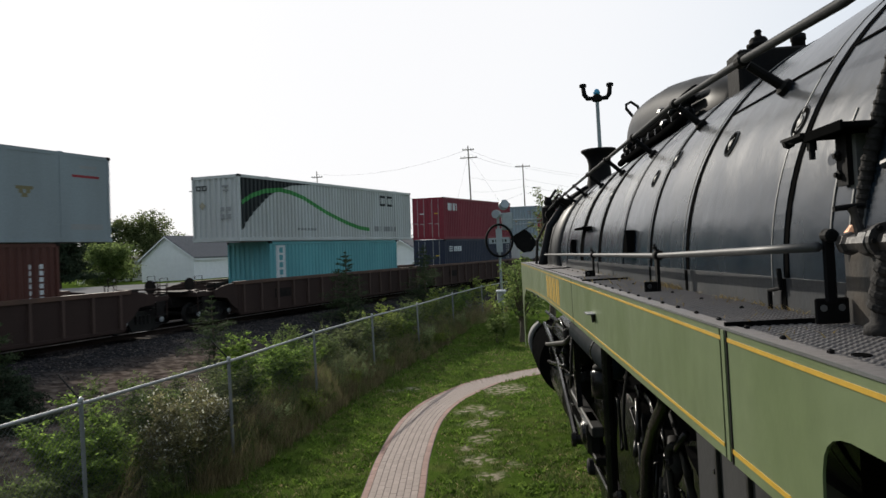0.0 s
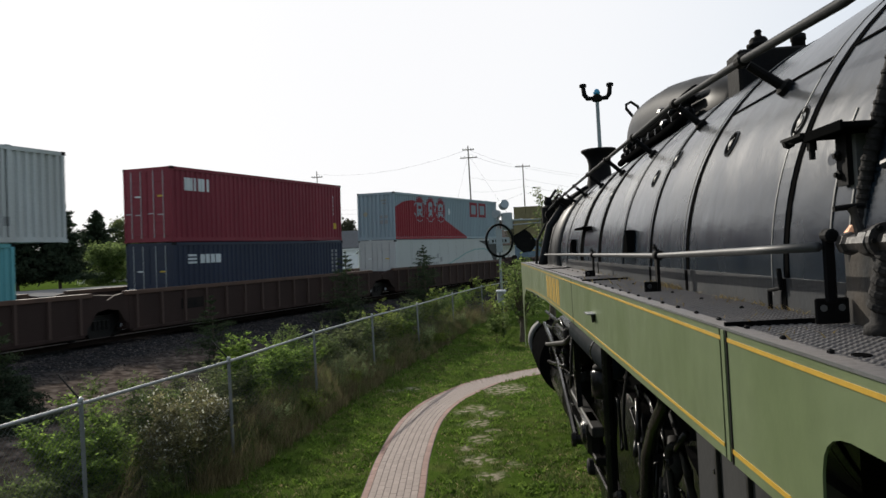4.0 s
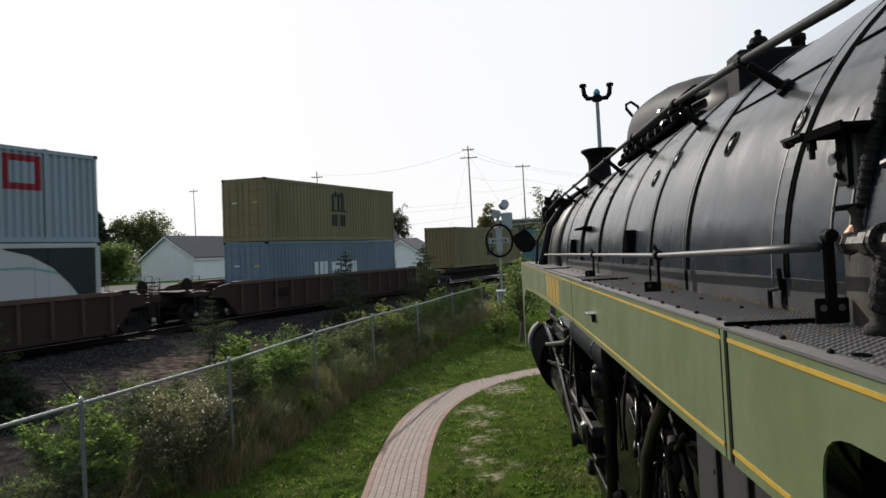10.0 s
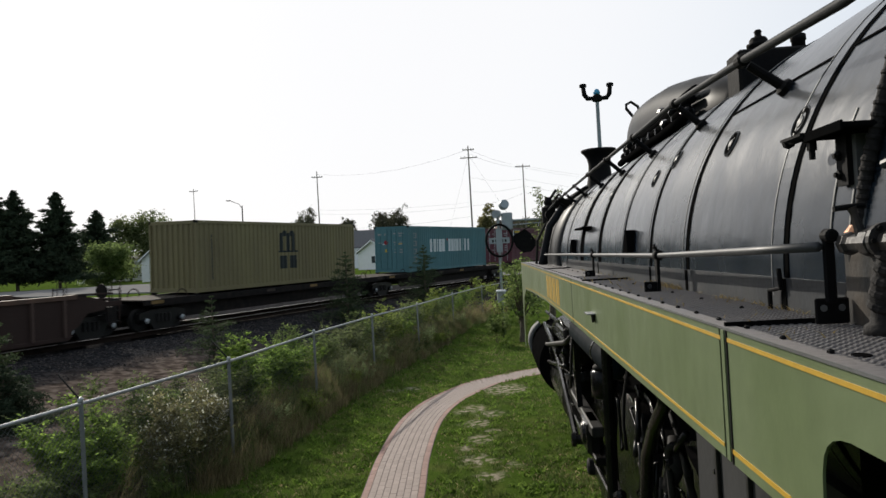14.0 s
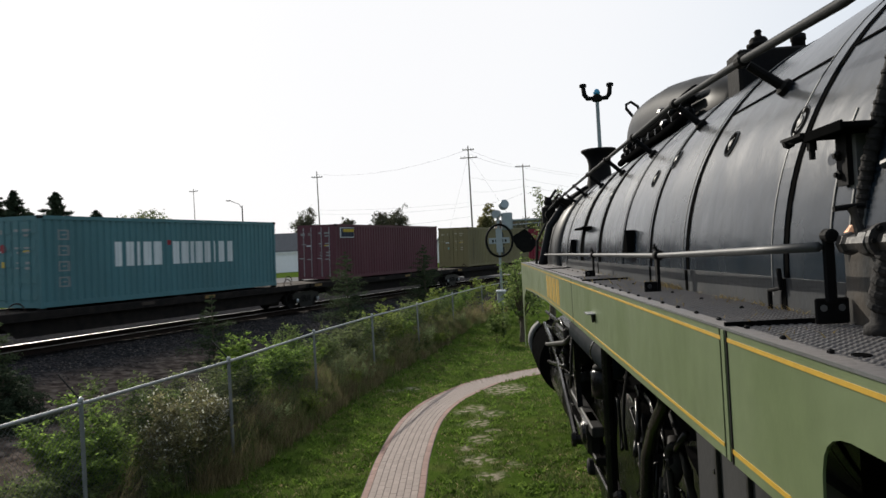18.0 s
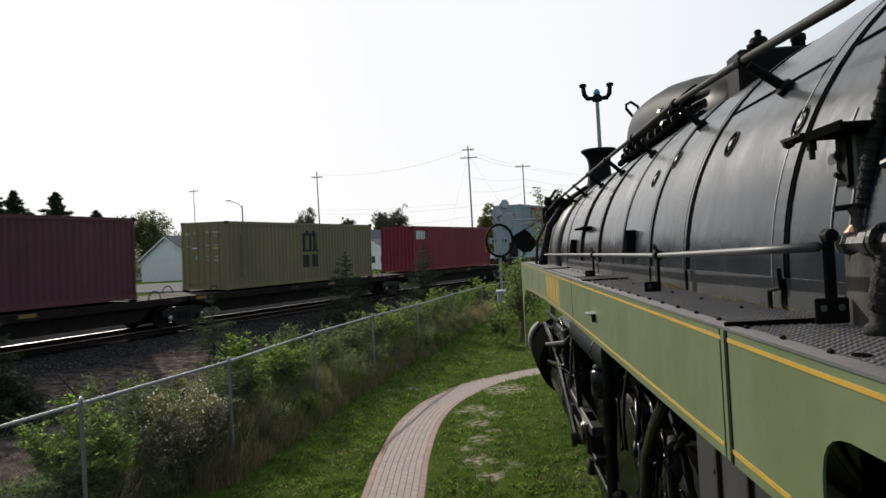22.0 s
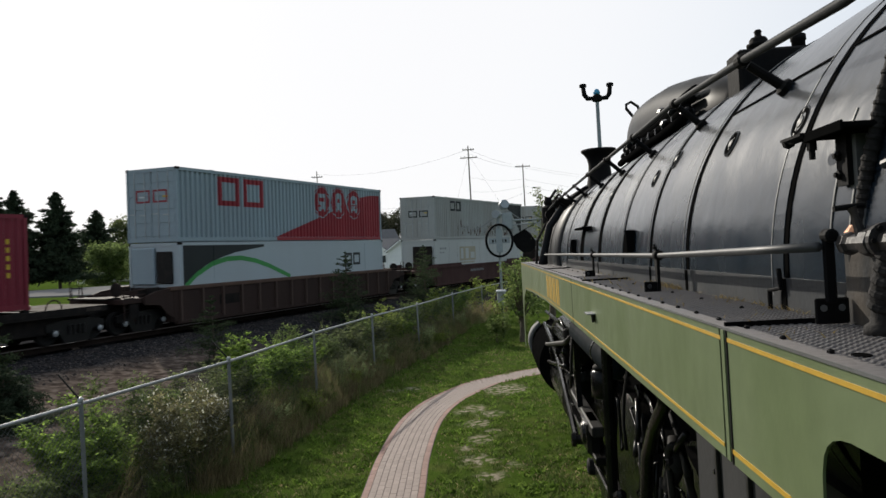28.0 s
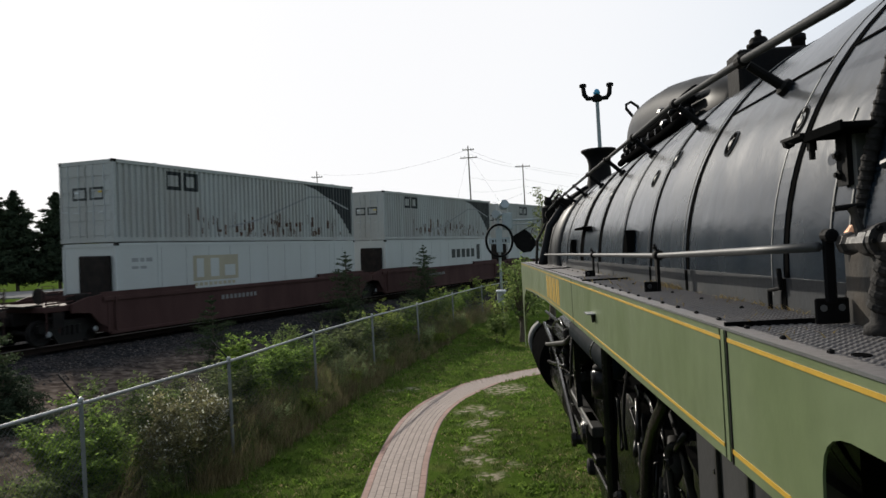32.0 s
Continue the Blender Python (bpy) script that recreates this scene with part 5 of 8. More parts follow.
    dome.faces.new(rows[0]), dome.faces.new(rows[-1][::-1])
    bmesh.ops.recalc_face_normals(dome, faces=dome.faces[:])
    d = part("sand_dome", dome, GLOSS, e, "long rounded black dome", True)
    part("lifting_eye", tubed([(1.86, 9.3, CAM_Z + 1.52), (1.74, 9.3, CAM_Z + 1.68), (1.74, 9.3, CAM_Z + 1.73), (1.8, 9.3, CAM_Z + 1.76), (1.88, 9.3, CAM_Z + 1.7), (1.92, 9.3, CAM_Z + 1.55)], 0.018, 8), STEELGREY, d)
    tc = part("turret_casing", boxed(1.41, 2.4, 4.2, 4.42, CAM_Z + 0.72, CAM_Z + 1.045, 0.015), IRON, e, "black transverse steam turret casing")
    part("turret", lathed((1.557, 4.3, CAM_Z + 1.04), (0, 0, 1), [(0, 0.052), (0.03, 0.055), (0.035, 0.064), (0.05, 0.064), (0.055, 0.048), (0.07, 0.05), (0.085, 0.04), (0.09, 0.02), (0.108, 0.018), (0.118, 0.022), (0.13, 0.014)], 18), IRON, tc, "dark safety valve", True)
    part("pop_valve", lathed((1.775, 4.3, CAM_Z + 1.04), (0, 0, 1), [(0, 0.036), (0.05, 0.036), (0.055, 0.042), (0.085, 0.04), (0.09, 0.03), (0.1, 0.016)], 16), IRON, tc, "", True)
    part("chimney", lathed((1.83, 12.4, AZ + 0.9), (0, 0, 1), [(0, 0.3), (0.15, 0.24), (0.4, 0.19), (0.58, 0.175), (0.68, 0.195), (0.75, 0.24), (0.79, 0.285), (0.815, 0.287), (0.83, 0.275), (0.83, 0.2)], 32), IRON, e, "flared black chimney", True)
    # gear under the running board
    for i, y in enumerate((3.1, 5.1, 7.1, 9.1)):
        w = part("driving_wheel", wheel_mesh(0.925, y), GEAR, e, "black spoked driving wheel")
        part("tyre", lathed((1.2, y, 1.08), (1, 0, 0), [(0, 0.87), (0, 0.925), (0.12, 0.925), (0.13, 0.96), (0.15, 0.96), (0.15, 0.87)], 40), GEAR, w)
        part("crank_pin", lathed((0.98, y - 0.12, 0.8), (1, 0, 0), [(0, 0.07), (0.02, 0.1), (0.26, 0.1)], 16), STEELGREY, w)
    part("coupling_rod", boxed(1.05, 1.1, 2.9, 9.1, 0.73, 0.87, 0.015), GEAR, e)
    part("main_rod", prism(bmesh.new(), [(4.98, 0.72), (7.9, 1.3), (7.9, 1.42), (4.98, 0.9)], 0.98, 1.03), STEELGREY, e)
    g = part("crosshead_guide", boxed(0.86, 0.98, 7.3, 10.4, 1.56, 1.66, 0.012), WORNSTEEL, e, "worn steel crosshead guide")
    part("guide_bar", boxed(0.88, 1.0, 7.3, 10.4, 1.28, 1.36, 0.012), GEAR, g)
    ch = part("crosshead", boxed(0.84, 1.0, 7.55, 8.05, 1.3, 1.66, 0.04), GEAR, e)
    part("crosshead_face", lathed((0.84, 7.8, 1.5), (-1, 0, 0), [(0, 0.12), (0.03, 0.1), (0.04, 0.04)], 14), GEAR, ch)
    part("combination_lever", tubed([(0.8, 8.26, 1.34), (0.8, 9.3, 1.66), (0.85, 11.0, 1.9), (0.85, 13.4, 2.1)], [0.035, 0.035, 0.04, 0.03], 8), GEAR, e)
    part("lever_pin", lathed((0.74, 8.22, 1.32), (1, 0, 0), [(0, 0.05), (0.01, 0.075), (0.05, 0.08), (0.06, 0.05), (0.14, 0.06)], 12), GEAR, e)
    part("cylinder", lathed((1.3, 10.4, 1.3), (0, 1, 0), [(0, 0.3), (0.02, 0.42), (0.1, 0.45), (2.4, 0.45), (2.5, 0.42), (2.55, 0.2)], 28), GEAR, e)
    part("valve_chest", lathed((1.2, 10.2, 2.05), (0, 1, 0), [(0, 0.1), (0.02, 0.24), (2.6, 0.24), (2.62, 0.1)], 20), GEAR, e)
    part("casing_body", lathed((1.25, 12.8, 1.45), (0, 1, 0), [(0, 0.3), (0.02, 0.56), (1.0, 0.58), (2.4, 0.58), (2.42, 0.2)], 32), MATTBLACK, e)
    part("cylinder_cover", arc_sheet(), PALESHEET, e, "grey curved sheet over the cylinder", True)
    for a, b, r, mt in (((0.95, 12.0, 2.05), (0.92, 8.6, 2.2), 0.03, GEAR), ((0.9, 11.5, 1.95), (0.86, 9.7, 1.9), 0.03, GEAR), ((0.9, 13.5, 2.3), (0.86, 9.0, 2.42), 0.025, GEAR)):
        part("valve_rod", tubed([a, b], r, 8), mt, e)
    bk = part("valve_bracket", tubed([(0.84, 13.0, 1.78), (0.84, 12.6, 1.82), (0.84, 9.4, 2.23), (0.84, 8.5, 2.42)], [0.03, 0.035, 0.035, 0.025], 10), WORNSTEEL, e, "worn steel valve gear bracket", True)
    part("lower_flange", tubed([(0.84, 13.2, 1.46), (0.84, 9.9, 1.86), (0.84, 9.4, 1.94)], [0.03, 0.035, 0.03], 10), GEAR, bk, "", True)
    part("web", prism(bmesh.new(), [(9.5, 2.21), (12.6, 1.82), (12.6, 1.56), (9.7, 1.9)], 0.88, 0.9), MATTBLACK, bk)
    for y in (9.5, 10.6, 11.8):
        part("rib", tubed([(0.845, y, 2.21 - 0.125 * (y - 9.5)), (0.845, y + 0.06, 1.92 - 0.12 * (y - 9.5))], 0.026, 8), GEAR, bk)
        part("boss", lathed((0.8, y, 2.1 - 0.12 * (y - 9.5)), (1, 0, 0), [(0, 0.03), (0.01, 0.05), (0.06, 0.055)], 12), GEAR, bk)
    part("oil_cup", lathed((0.84, 9.1, 2.3), (0, 0, 1), [(0, 0.03), (0.05, 0.045), (0.12, 0.045), (0.14, 0.02)], 12), STEELGREY, e)
    part("oil_pipe", tubed([(0.83, 9.1, 2.4), (0.82, 9.6, 2.5), (0.83, 10.6, 2.38), (0.84, 11.5, 2.2), (0.84, 12.6, 2.14)], 0.018, 8), GEAR, e, "", True)
    part("oil_pipe", tubed([(0.84, 8.4, 2.5), (0.8, 8.3, 2.2), (0.82, 8.7, 1.9), (0.84, 9.0, 1.75)], 0.016, 8), STEELGREY, e, "", True)
    part("link", prism(bmesh.new(), [(8.3, 2.5), (8.55, 2.3), (8.55, 1.9), (8.3, 1.65), (8.4, 1.9), (8.4, 2.3)], 0.84, 0.9), GEAR, e)
    part("support_post", tubed([(0.72, 5.0, 2.82), (0.72, 5.05, 2.7), (0.73, 5.25, 0.9)], 0.038, 10), GEAR, e)
    part("post_joint", lathed((0.73, 5.2, 1.55), (0, 0, 1), [(0, 0.04), (0.03, 0.06), (0.1, 0.06), (0.13, 0.04)], 10), GEAR, e)
    part("feed_pipe", tubed([(0.75, 3.4, 2.82), (0.75, 3.5, 2.66), (0.75, 3.75, 2.5), (0.75, 3.98, 2.3), (0.75, 4.1, 2.0), (0.77, 4.1, 1.0)], 0.034, 12), GEAR, e, "", True)
    res = part("air_reservoir", lathed((0.9, 5.6, 2.52), (0, 1, 0), [(0, 0.05), (0.04, 0.11), (0.1, 0.13), (2.5, 0.13), (2.6, 0.06)], 20), TANKBLUE, e, "grey painted air reservoir", True)
    part("strap", lathed((0.9, 6.3, 2.52), (0, 1, 0), [(0, 0.136), (0.05, 0.136)], 20), GEAR, res)
    lub = part("lubricator", lathed((0.95, 6.9, 2.02), (0, 0, 1), [(0, 0.08), (0.02, 0.12), (0.24, 0.12), (0.27, 0.09)], 18), GEAR, e, "black drum lubricator with a pale lid", True)
    part("lid", lathed((0.95, 6.9, 2.29), (0, 0, 1), [(0, 0.1), (0.02, 0.1), (0.06, 0.06), (0.075, 0.02)], 18), STEELGREY, lub, "", True)
    sh = part("ash_pan", boxed(0.8, 0.84, 1.0, 3.16, 0.4, 2.78), ASHGREY, e, "grey firebox side sheet")
    for y in (1.6, 2.05, 2.5, 2.85):
        part("stay_strap", boxed(0.785, 0.8, y - 0.012, y + 0.012, 0.6, 2.7, 0.003), WORNSTEEL if y > 2.3 else GEAR, sh)
        for k in range(7):
            part("rivet", lathed((0.8, y + 0.06, 2.66 - 0.14 * k), (-1, 0, 0), [(0, 0.012), (0.008, 0.008)], 8), GEAR, sh)
    cl = part("cast_lug", tubed([(0.86, 3.85, 2.42), (0.85, 3.78, 2.3), (0.84, 3.9, 2.16), (0.85, 3.72, 2.02)], [0.03, 0.05, 0.045, 0.02], 10), STEELGREY, e, "worn cast steel lug", True)
    part("eye", lathed((0.8, 3.8, 2.3), (1, 0, 0), [(0, 0.03), (0.01, 0.05), (0.06, 0.05)], 12), GEAR, cl)
    rng = random.Random(3)
    for i in range(64):
        y = rng.uniform(3.45, 5.5)
        z = rng.uniform(1.3, 2.5)
        pts = [Vector((rng.uniform(0.8, 0.95), y, z))]
        for k in range(4):
            pts.append(pts[-1] + Vector((rng.uniform(-0.02, 0.02), rng.uniform(-0.13, 0.13), rng.uniform(-0.22, 0.1))))
        part("small_pipe", tubed(pts, rng.choice((0.008, 0.012, 0.018)), 6), rng.choice((GEAR, GEAR, GEAR, STEELGREY)), e, "", True)
    for i in range(7):
        y = 4.9 + rng.uniform(-0.25, 0.35)
        part("union", lathed((0.72 + rng.uniform(0, 0.1), y, rng.uniform(1.3, 1.8)), (rng.uniform(-1, 1), 1, rng.uniform(-1, 1)), [(0, 0.02), (0.02, 0.04), (0.07, 0.04), (0.09, 0.02)], 8), GEAR, e)
    for i in range(4):
        y0 = 3.7 + 0.1 * i
        part("hose", tubed([(0.8, y0, 2.1 + 0.05 * i), (0.79, y0 + 0.05, 2.0), (0.78, y0 + 0.2, 1.9), (0.8, y0 + 0.5, 1.8 - 0.05 * i), (0.82, y0 + 0.8, 1.5)], 0.012, 8), GEAR if i % 2 else STEELGREY, e, "", True)
    part("frame_plate", boxed(1.3, 1.4, 1.0, 14.5, 0.7, 1.9), MATTBLACK, e)
    part("far_running_board", boxed(2.9, 3.55, -0.6, 16.1, DECK_Z - 0.05, DECK_Z), IRON, e)
    part("boiler_underside", boxed(1.4, 2.8, -0.6, 12.5, 1.5, 2.4), MATTBLACK, e)
    part("front_beam", boxed(1.5, 3.2, 15.6, 16.1, 0.7, 1.3, 0.03), BLACK, e)
    for y in (12.4, 14.0):
        for x in (1.32, 2.8):
            part("leading_wheel", lathed((x, y, 0.65), (1, 0, 0), [(0, 0.1), (0, 0.42), (0.02, 0.46), (0.1, 0.46), (0.1, 0.1)], 24), IRON, e)
    # near fittings: step bracket, lagged pipe, valves
    br = part("step_bracket", boxed(0.87, 1.0, 1.89, 2.11, CAM_Z + 0.257, CAM_Z + 0.275, 0.005), MATTBLACK, e, "black steel step bracket")
    part("toe", boxed(0.86, 0.93, 2.11, 2.25, CAM_Z + 0.274, CAM_Z + 0.282), IRON, br)
    part("lip", boxed(0.868, 0.876, 1.89, 2.11, CAM_Z + 0.253, CAM_Z + 0.28, 0.002), MATTBLACK, br)
    part("upright", boxed(0.93, 0.945, 2.0, 2.06, CAM_Z + 0.125, CAM_Z + 0.257), IRON, br)
    part("upright_plate", boxed(0.945, 0.975, 1.98, 2.02, CAM_Z + 0.115, CAM_Z + 0.255), EDGEGREY, br)
    part("bolt_rod", lathed((0.89, 2.11, CAM_Z + 0.262), (0, 0, -1), [(0, 0.014), (0.03, 0.014), (0.03, 0.009), (0.055, 0.009)], 8), IRON, br)
    part("bolt_rod", lathed((0.9, 2.25, CAM_Z + 0.278), (0, 1, 0), [(-0.06, 0.01), (0.03, 0.01), (0.03, 0.017), (0.05, 0.017)], 8), IRON, br)
    for z in (0.155, 0.205):
        part("nut", lathed((0.93, 2.04, CAM_Z + z), (-1, 0, 0), [(0, 0.013), (0.008, 0.013), (0.01, 0.007), (0.016, 0.007)], 6), IRON, br)
    lag = [(0.93, 1.955, CAM_Z + 0.0), (0.932, 1.945, CAM_Z + 0.05), (0.945, 1.925, CAM_Z + 0.17), (0.97, 1.895, CAM_Z + 0.31), (1.02, 1.875, CAM_Z + 0.5), (1.1, 1.86, CAM_Z + 0.7)]
    lp = part("lagged_pipe", tubed(lag, 0.016, 12), LAGGING, e, "pipe bound with dark cloth lagging", True)
    for i in range(26):
        u = i / 26 * 4.9
        k = int(u)
        p = Vector(lag[k]).lerp(Vector(lag[k + 1]), u - k)
        part("wrap", lathed(p, Vector(lag[k + 1]) - Vector(lag[k]), [(-0.007, 0.015), (-0.002, 0.0192), (0.005, 0.0185), (0.008, 0.015)], 12), LAGGING, lp)
    v = part("valve_body", lathed((0.86, 1.0, CAM_Z - 0.015), (0, 1, -0.012), [(0, 0.02), (0.5, 0.02), (0.5, 0.03), (0.53, 0.03), (0.53, 0.021), (0.6, 0.021), (0.61, 0.032), (0.64, 0.033), (0.65, 0.024), (0.72, 0.024), (0.73, 0.034), (0.765, 0.034), (0.775, 0.022), (0.84, 0.021), (0.85, 0.028), (0.875, 0.028), (0.88, 0.018)], 8), VALVEGREY, e, "grimy grey pipe unions beside the boiler")
    for y in (1.56, 1.69):
        part("flange", lathed((0.86, y, CAM_Z - 0.02), (0, 1, 0), [(0, 0.04), (0.014, 0.04)], 18), VALVEGREY, v)
        for a in range(6):
            part("stud", lathed((0.86 + 0.031 * math.cos(a * 1.047), y - 0.008, CAM_Z - 0.02 + 0.031 * math.sin(a * 1.047)), (0, 1, 0), [(0, 0.006), (0.03, 0.006)], 6), IRON, v)
    part("valve_spindle", tubed([(0.86, 1.8, CAM_Z - 0.01), (0.845, 1.8, CAM_Z + 0.045), (0.84, 1.8, CAM_Z + 0.06)], [0.014, 0.009, 0.012], 8), VALVEGREY, v)
    part("handle", tubed([(0.8, 1.8, CAM_Z + 0.058), (0.87, 1.8, CAM_Z + 0.064)], 0.007, 8), IRON, v)
    part("copper_joint", lathed((0.925, 1.955, CAM_Z - 0.03), (0.02, -0.05, 1), [(0, 0.026), (0.03, 0.034), (0.05, 0.02)], 14), COPPER, v, "tarnished copper joint")
    part("drop_pipe", tubed([(0.92, 1.95, CAM_Z - 0.03), (0.93, 1.97, CAM_Z - 0.11), (0.93, 2.02, CAM_Z - 0.23)], [0.028, 0.024, 0.03], 10), IRON, e, "", True)
    ld = part("lagged_drop", tubed([(0.875, 1.66, CAM_Z - 0.01), (0.872, 1.69, CAM_Z - 0.06), (0.868, 1.715, CAM_Z - 0.105), (0.866, 1.725, CAM_Z - 0.15), (0.866, 1.73, CAM_Z - 0.175), (0.866, 1.733, CAM_Z - 0.205), (0.866, 1.733, CAM_Z - 0.212), (0.866, 1.733, CAM_Z - 0.232)], [0.026, 0.032, 0.03, 0.034, 0.026, 0.03, 0.042, 0.044], 16), LAGGING, e, "bulky pipe elbow wrapped in dark cloth", True)
    for k in range(5):
        part("wrap", lathed((0.87 - 0.001 * k, 1.69 + 0.01 * k, CAM_Z - 0.055 - 0.028 * k), (0.1, -0.35, 1), [(-0.012, 0.028), (-0.004, 0.036), (0.006, 0.035), (0.013, 0.028)], 14), LAGGING, ld)
    part("gauge_frame", boxed(0.99, 1.03, 1.78, 1.84, CAM_Z + 0.1, CAM_Z + 0.33, 0.006), EDGEGREY, e, "grey angle bracket")
    part("gauge_arm", tubed([(0.95, 1.86, CAM_Z + 0.16), (1.0, 1.7, CAM_Z + 0.2)], 0.012, 8), PIPEGREY, e)
    ft = part("rail_foot", boxed(0.81, 0.895, 1.955, 1.965, DECK_Z + 0.004, DECK_Z + 0.07, 0.004), IRON, e, "black foot plate with bolt holes")
    for x in (0.83, 0.875):
        part("bolt_hole", lathed((x, 1.954, DECK_Z + 0.045), (0, -1, 0), [(0, 0.009), (0.001, 0.009)], 10), EDGEGREY, ft)
    part("rail_post", boxed(0.814, 0.844, 1.9, 1.912, DECK_Z + 0.06, CAM_Z + 0.012, 0.006), IRON, ft)
    part("rail_eye", lathed((0.83, 1.885, CAM_Z - 0.004), (0, 1, 0), [(-0.004, 0.012), (0.0, 0.017), (0.03, 0.018), (0.036, 0.014)], 14), IRON, ft)
    for y, k in ((5.03, 0.55), (8.48, 0.7)):
        part("lug", prism(bmesh.new(), [(y + 0.15 * k, CAM_Z - 0.07), (y + 0.15 * k, CAM_Z + 0.01), (y - 0.05 * k, CAM_Z + 0.08), (y - 0.1 * k, CAM_Z + 0.1), (y - 0.15 * k, CAM_Z - 0.07)], 0.88, 0.95), MATTBLACK, e, "black pressed steel lug")
    part("side_arm", boxed(0.87, 0.96, 7.2, 7.9, CAM_Z + 0.185, CAM_Z + 0.205, 0.004), MATTBLACK, e)
    part("drain_rod", tubed([(0.9, 2.43, CAM_Z - 0.1), (0.9, 2.42, DECK_Z + 0.07), (0.89, 2.49, DECK_Z + 0.06), (0.89, 2.49, DECK_Z)], 0.008, 8), IRON, e)
    pr = random.Random(8)
    for k in range(4):
        pts = [(1.5 + 0.035 * k + pr.uniform(-0.004, 0.004), 5.75 + 0.28 * i, CAM_Z + 0.93 + 0.075 * k + pr.uniform(-0.006, 0.006)) for i in range(11)]
        part("sand_pipe", tubed(pts, 0.035, 8), MATTBLACK, e, "", True)
    for i in range(9):
        y = 5.8 + i * 0.3
        part("pipe_clip", boxed(1.49, 1.6, y - 0.015, y + 0.015, CAM_Z + 0.9, CAM_Z + 0.99 + pr.uniform(0, 0.05), 0.006), GEAR, e)
        part("pipe_union", lathed((1.5 + pr.uniform(0, 0.1), y + pr.uniform(-0.1, 0.1), CAM_Z + 0.95 + pr.uniform(0, 0.2)), (pr.uniform(-0.3, 0.3), 1, 0.3), [(0, 0.03), (0.01, 0.048), (0.05, 0.048), (0.06, 0.03)], 8), GEAR, e)
    straw = np.random.default_rng(4)
    n = 420
    yy = np.concatenate([straw.uniform(3.7, 4.3, 200), straw.uniform(2.2, 3.1, 120), straw.uniform(2.0, 8.0, 100)])
    base = np.stack([0.922 - np.abs(straw.normal(0, 0.02, n)), yy, np.full(n, DECK_Z + 0.002)], 1)
    extra = np.stack([straw.uniform(0.64, 0.9, 90), straw.uniform(1.3, 5.5, 90), np.full(90, DECK_Z + 0.003)], 1)
    base, yy, n = np.concatenate([base, extra]), np.concatenate([yy, extra[:, 1]]), n + 90
    bl = blades_object("leaf_litter", base, straw.uniform(0.01, 0.03, n) * np.where(yy > 3.7, 1.3, 0.7), straw.uniform(0.002, 0.006, n), LITTER, e, straw, 1.6)
    bl["kind"] = "stuff"
    bl["label"] = "dry straw caught against the boiler"
    # front clutter: classification lamp, bell bracket, braces
    f = part("marker_lamp", lathed((1.0, 12.9, AZ + 0.55), (0, 0, 1), [(0, 0.08), (0.05, 0.12), (0.3, 0.12), (0.34, 0.06), (0.4, 0.07), (0.48, 0.05)], 14), IRON, e)
    part("lamp_hood", lathed((1.0, 12.75, AZ + 0.72), (0, -1, 0), [(0, 0.08), (0.1, 0.08)], 12), IRON, f)
    part("brace", tubed([(0.75, 13.0, DECK_Z), (0.78, 12.9, AZ + 0.3), (1.0, 12.8, AZ + 0.7)], 0.025, 8), STEELGREY, e)
    part("brace", tubed([(0.85, 12.3, DECK_Z), (0.95, 12.4, AZ + 0.6)], 0.03, 8), IRON, e)
    bl = part("bell", lathed((1.2, 13.0, AZ + 0.83), (0, 0, 1), [(0, 0.12), (0.03, 0.115), (0.1, 0.08), (0.17, 0.06), (0.2, 0.02)], 16), IRON, e, "", True)
    part("bell_yoke", tubed([(1.07, 13.0, AZ + 0.55), (1.05, 13.0, AZ + 0.9), (1.2, 13.0, AZ + 1.08), (1.34, 13.0, AZ + 0.9), (1.33, 13.0, AZ + 0.6)], 0.03, 8), IRON, bl, "", True)
    part("cleaning_plug", lathed((1.12, 12.85, AZ + 0.42), (-1, 0, 0.4), [(0, 0.1), (0.05, 0.1), (0.07, 0.05), (0.12, 0.05)], 12), IRON, e)
    part("brace", tubed([(0.98, 12.9, AZ + 0.2), (1.0, 12.95, AZ + 0.95), (1.15, 12.9, AZ + 1.15)], 0.025, 8), IRON, e, "", True)
    for k in range(5):
        yy = 11.3 + 0.32 * k
        part("rail_bracket", tubed([on_boiler(yy, 44, BR), on_boiler(yy, 41, BR + 0.22)], [0.035, 0.022], 8), IRON, e)
    part("conduit", tubed([on_boiler(9.6, 47, BR + 0.07), on_boiler(11.0, 47, BR + 0.08), on_boiler(12.4, 46, BR + 0.09), on_boiler(12.9, 42, BR + 0.12)], 0.03, 8), IRON, e, "", True)
    part("steam_pipe", tubed([(0.78, 12.0, DECK_Z), (0.8, 12.0, AZ), (0.93, 12.0, AZ + 0.5), (1.2, 12.0, AZ + 0.85)], 0.06, 12), BLACK, e, "", True)


def through_line(pts):
    def f(v):
        for (a, za), (c, zc) in zip(pts, pts[1:]):
            if v <= c:
                t = max(0, (v - a) / (c - a))
                return za + (zc - za) * t
        return pts[-1][1]
    return f


def arc_sheet():
    bm = bmesh.new()
    rows = []
    for i in range(17):
        a = radians(-65 + 112 * i / 16)
        rows.append([bm.verts.new((1.3 - 1.22 * r * math.cos(a), y, 1.56 + r * math.sin(a))) for y, r in ((14.9, 0.5), (14.9, 0.55), (15.5, 0.55), (15.5, 0.5))])
    for a, b in zip(rows, rows[1:]):
        for k in range(4):
            bm.faces.new((a[k], a[(k + 1) % 4], b[(k + 1) % 4], b[k]))
    bmesh.ops.recalc_face_normals(bm, faces=bm.faces[:])
    return bm


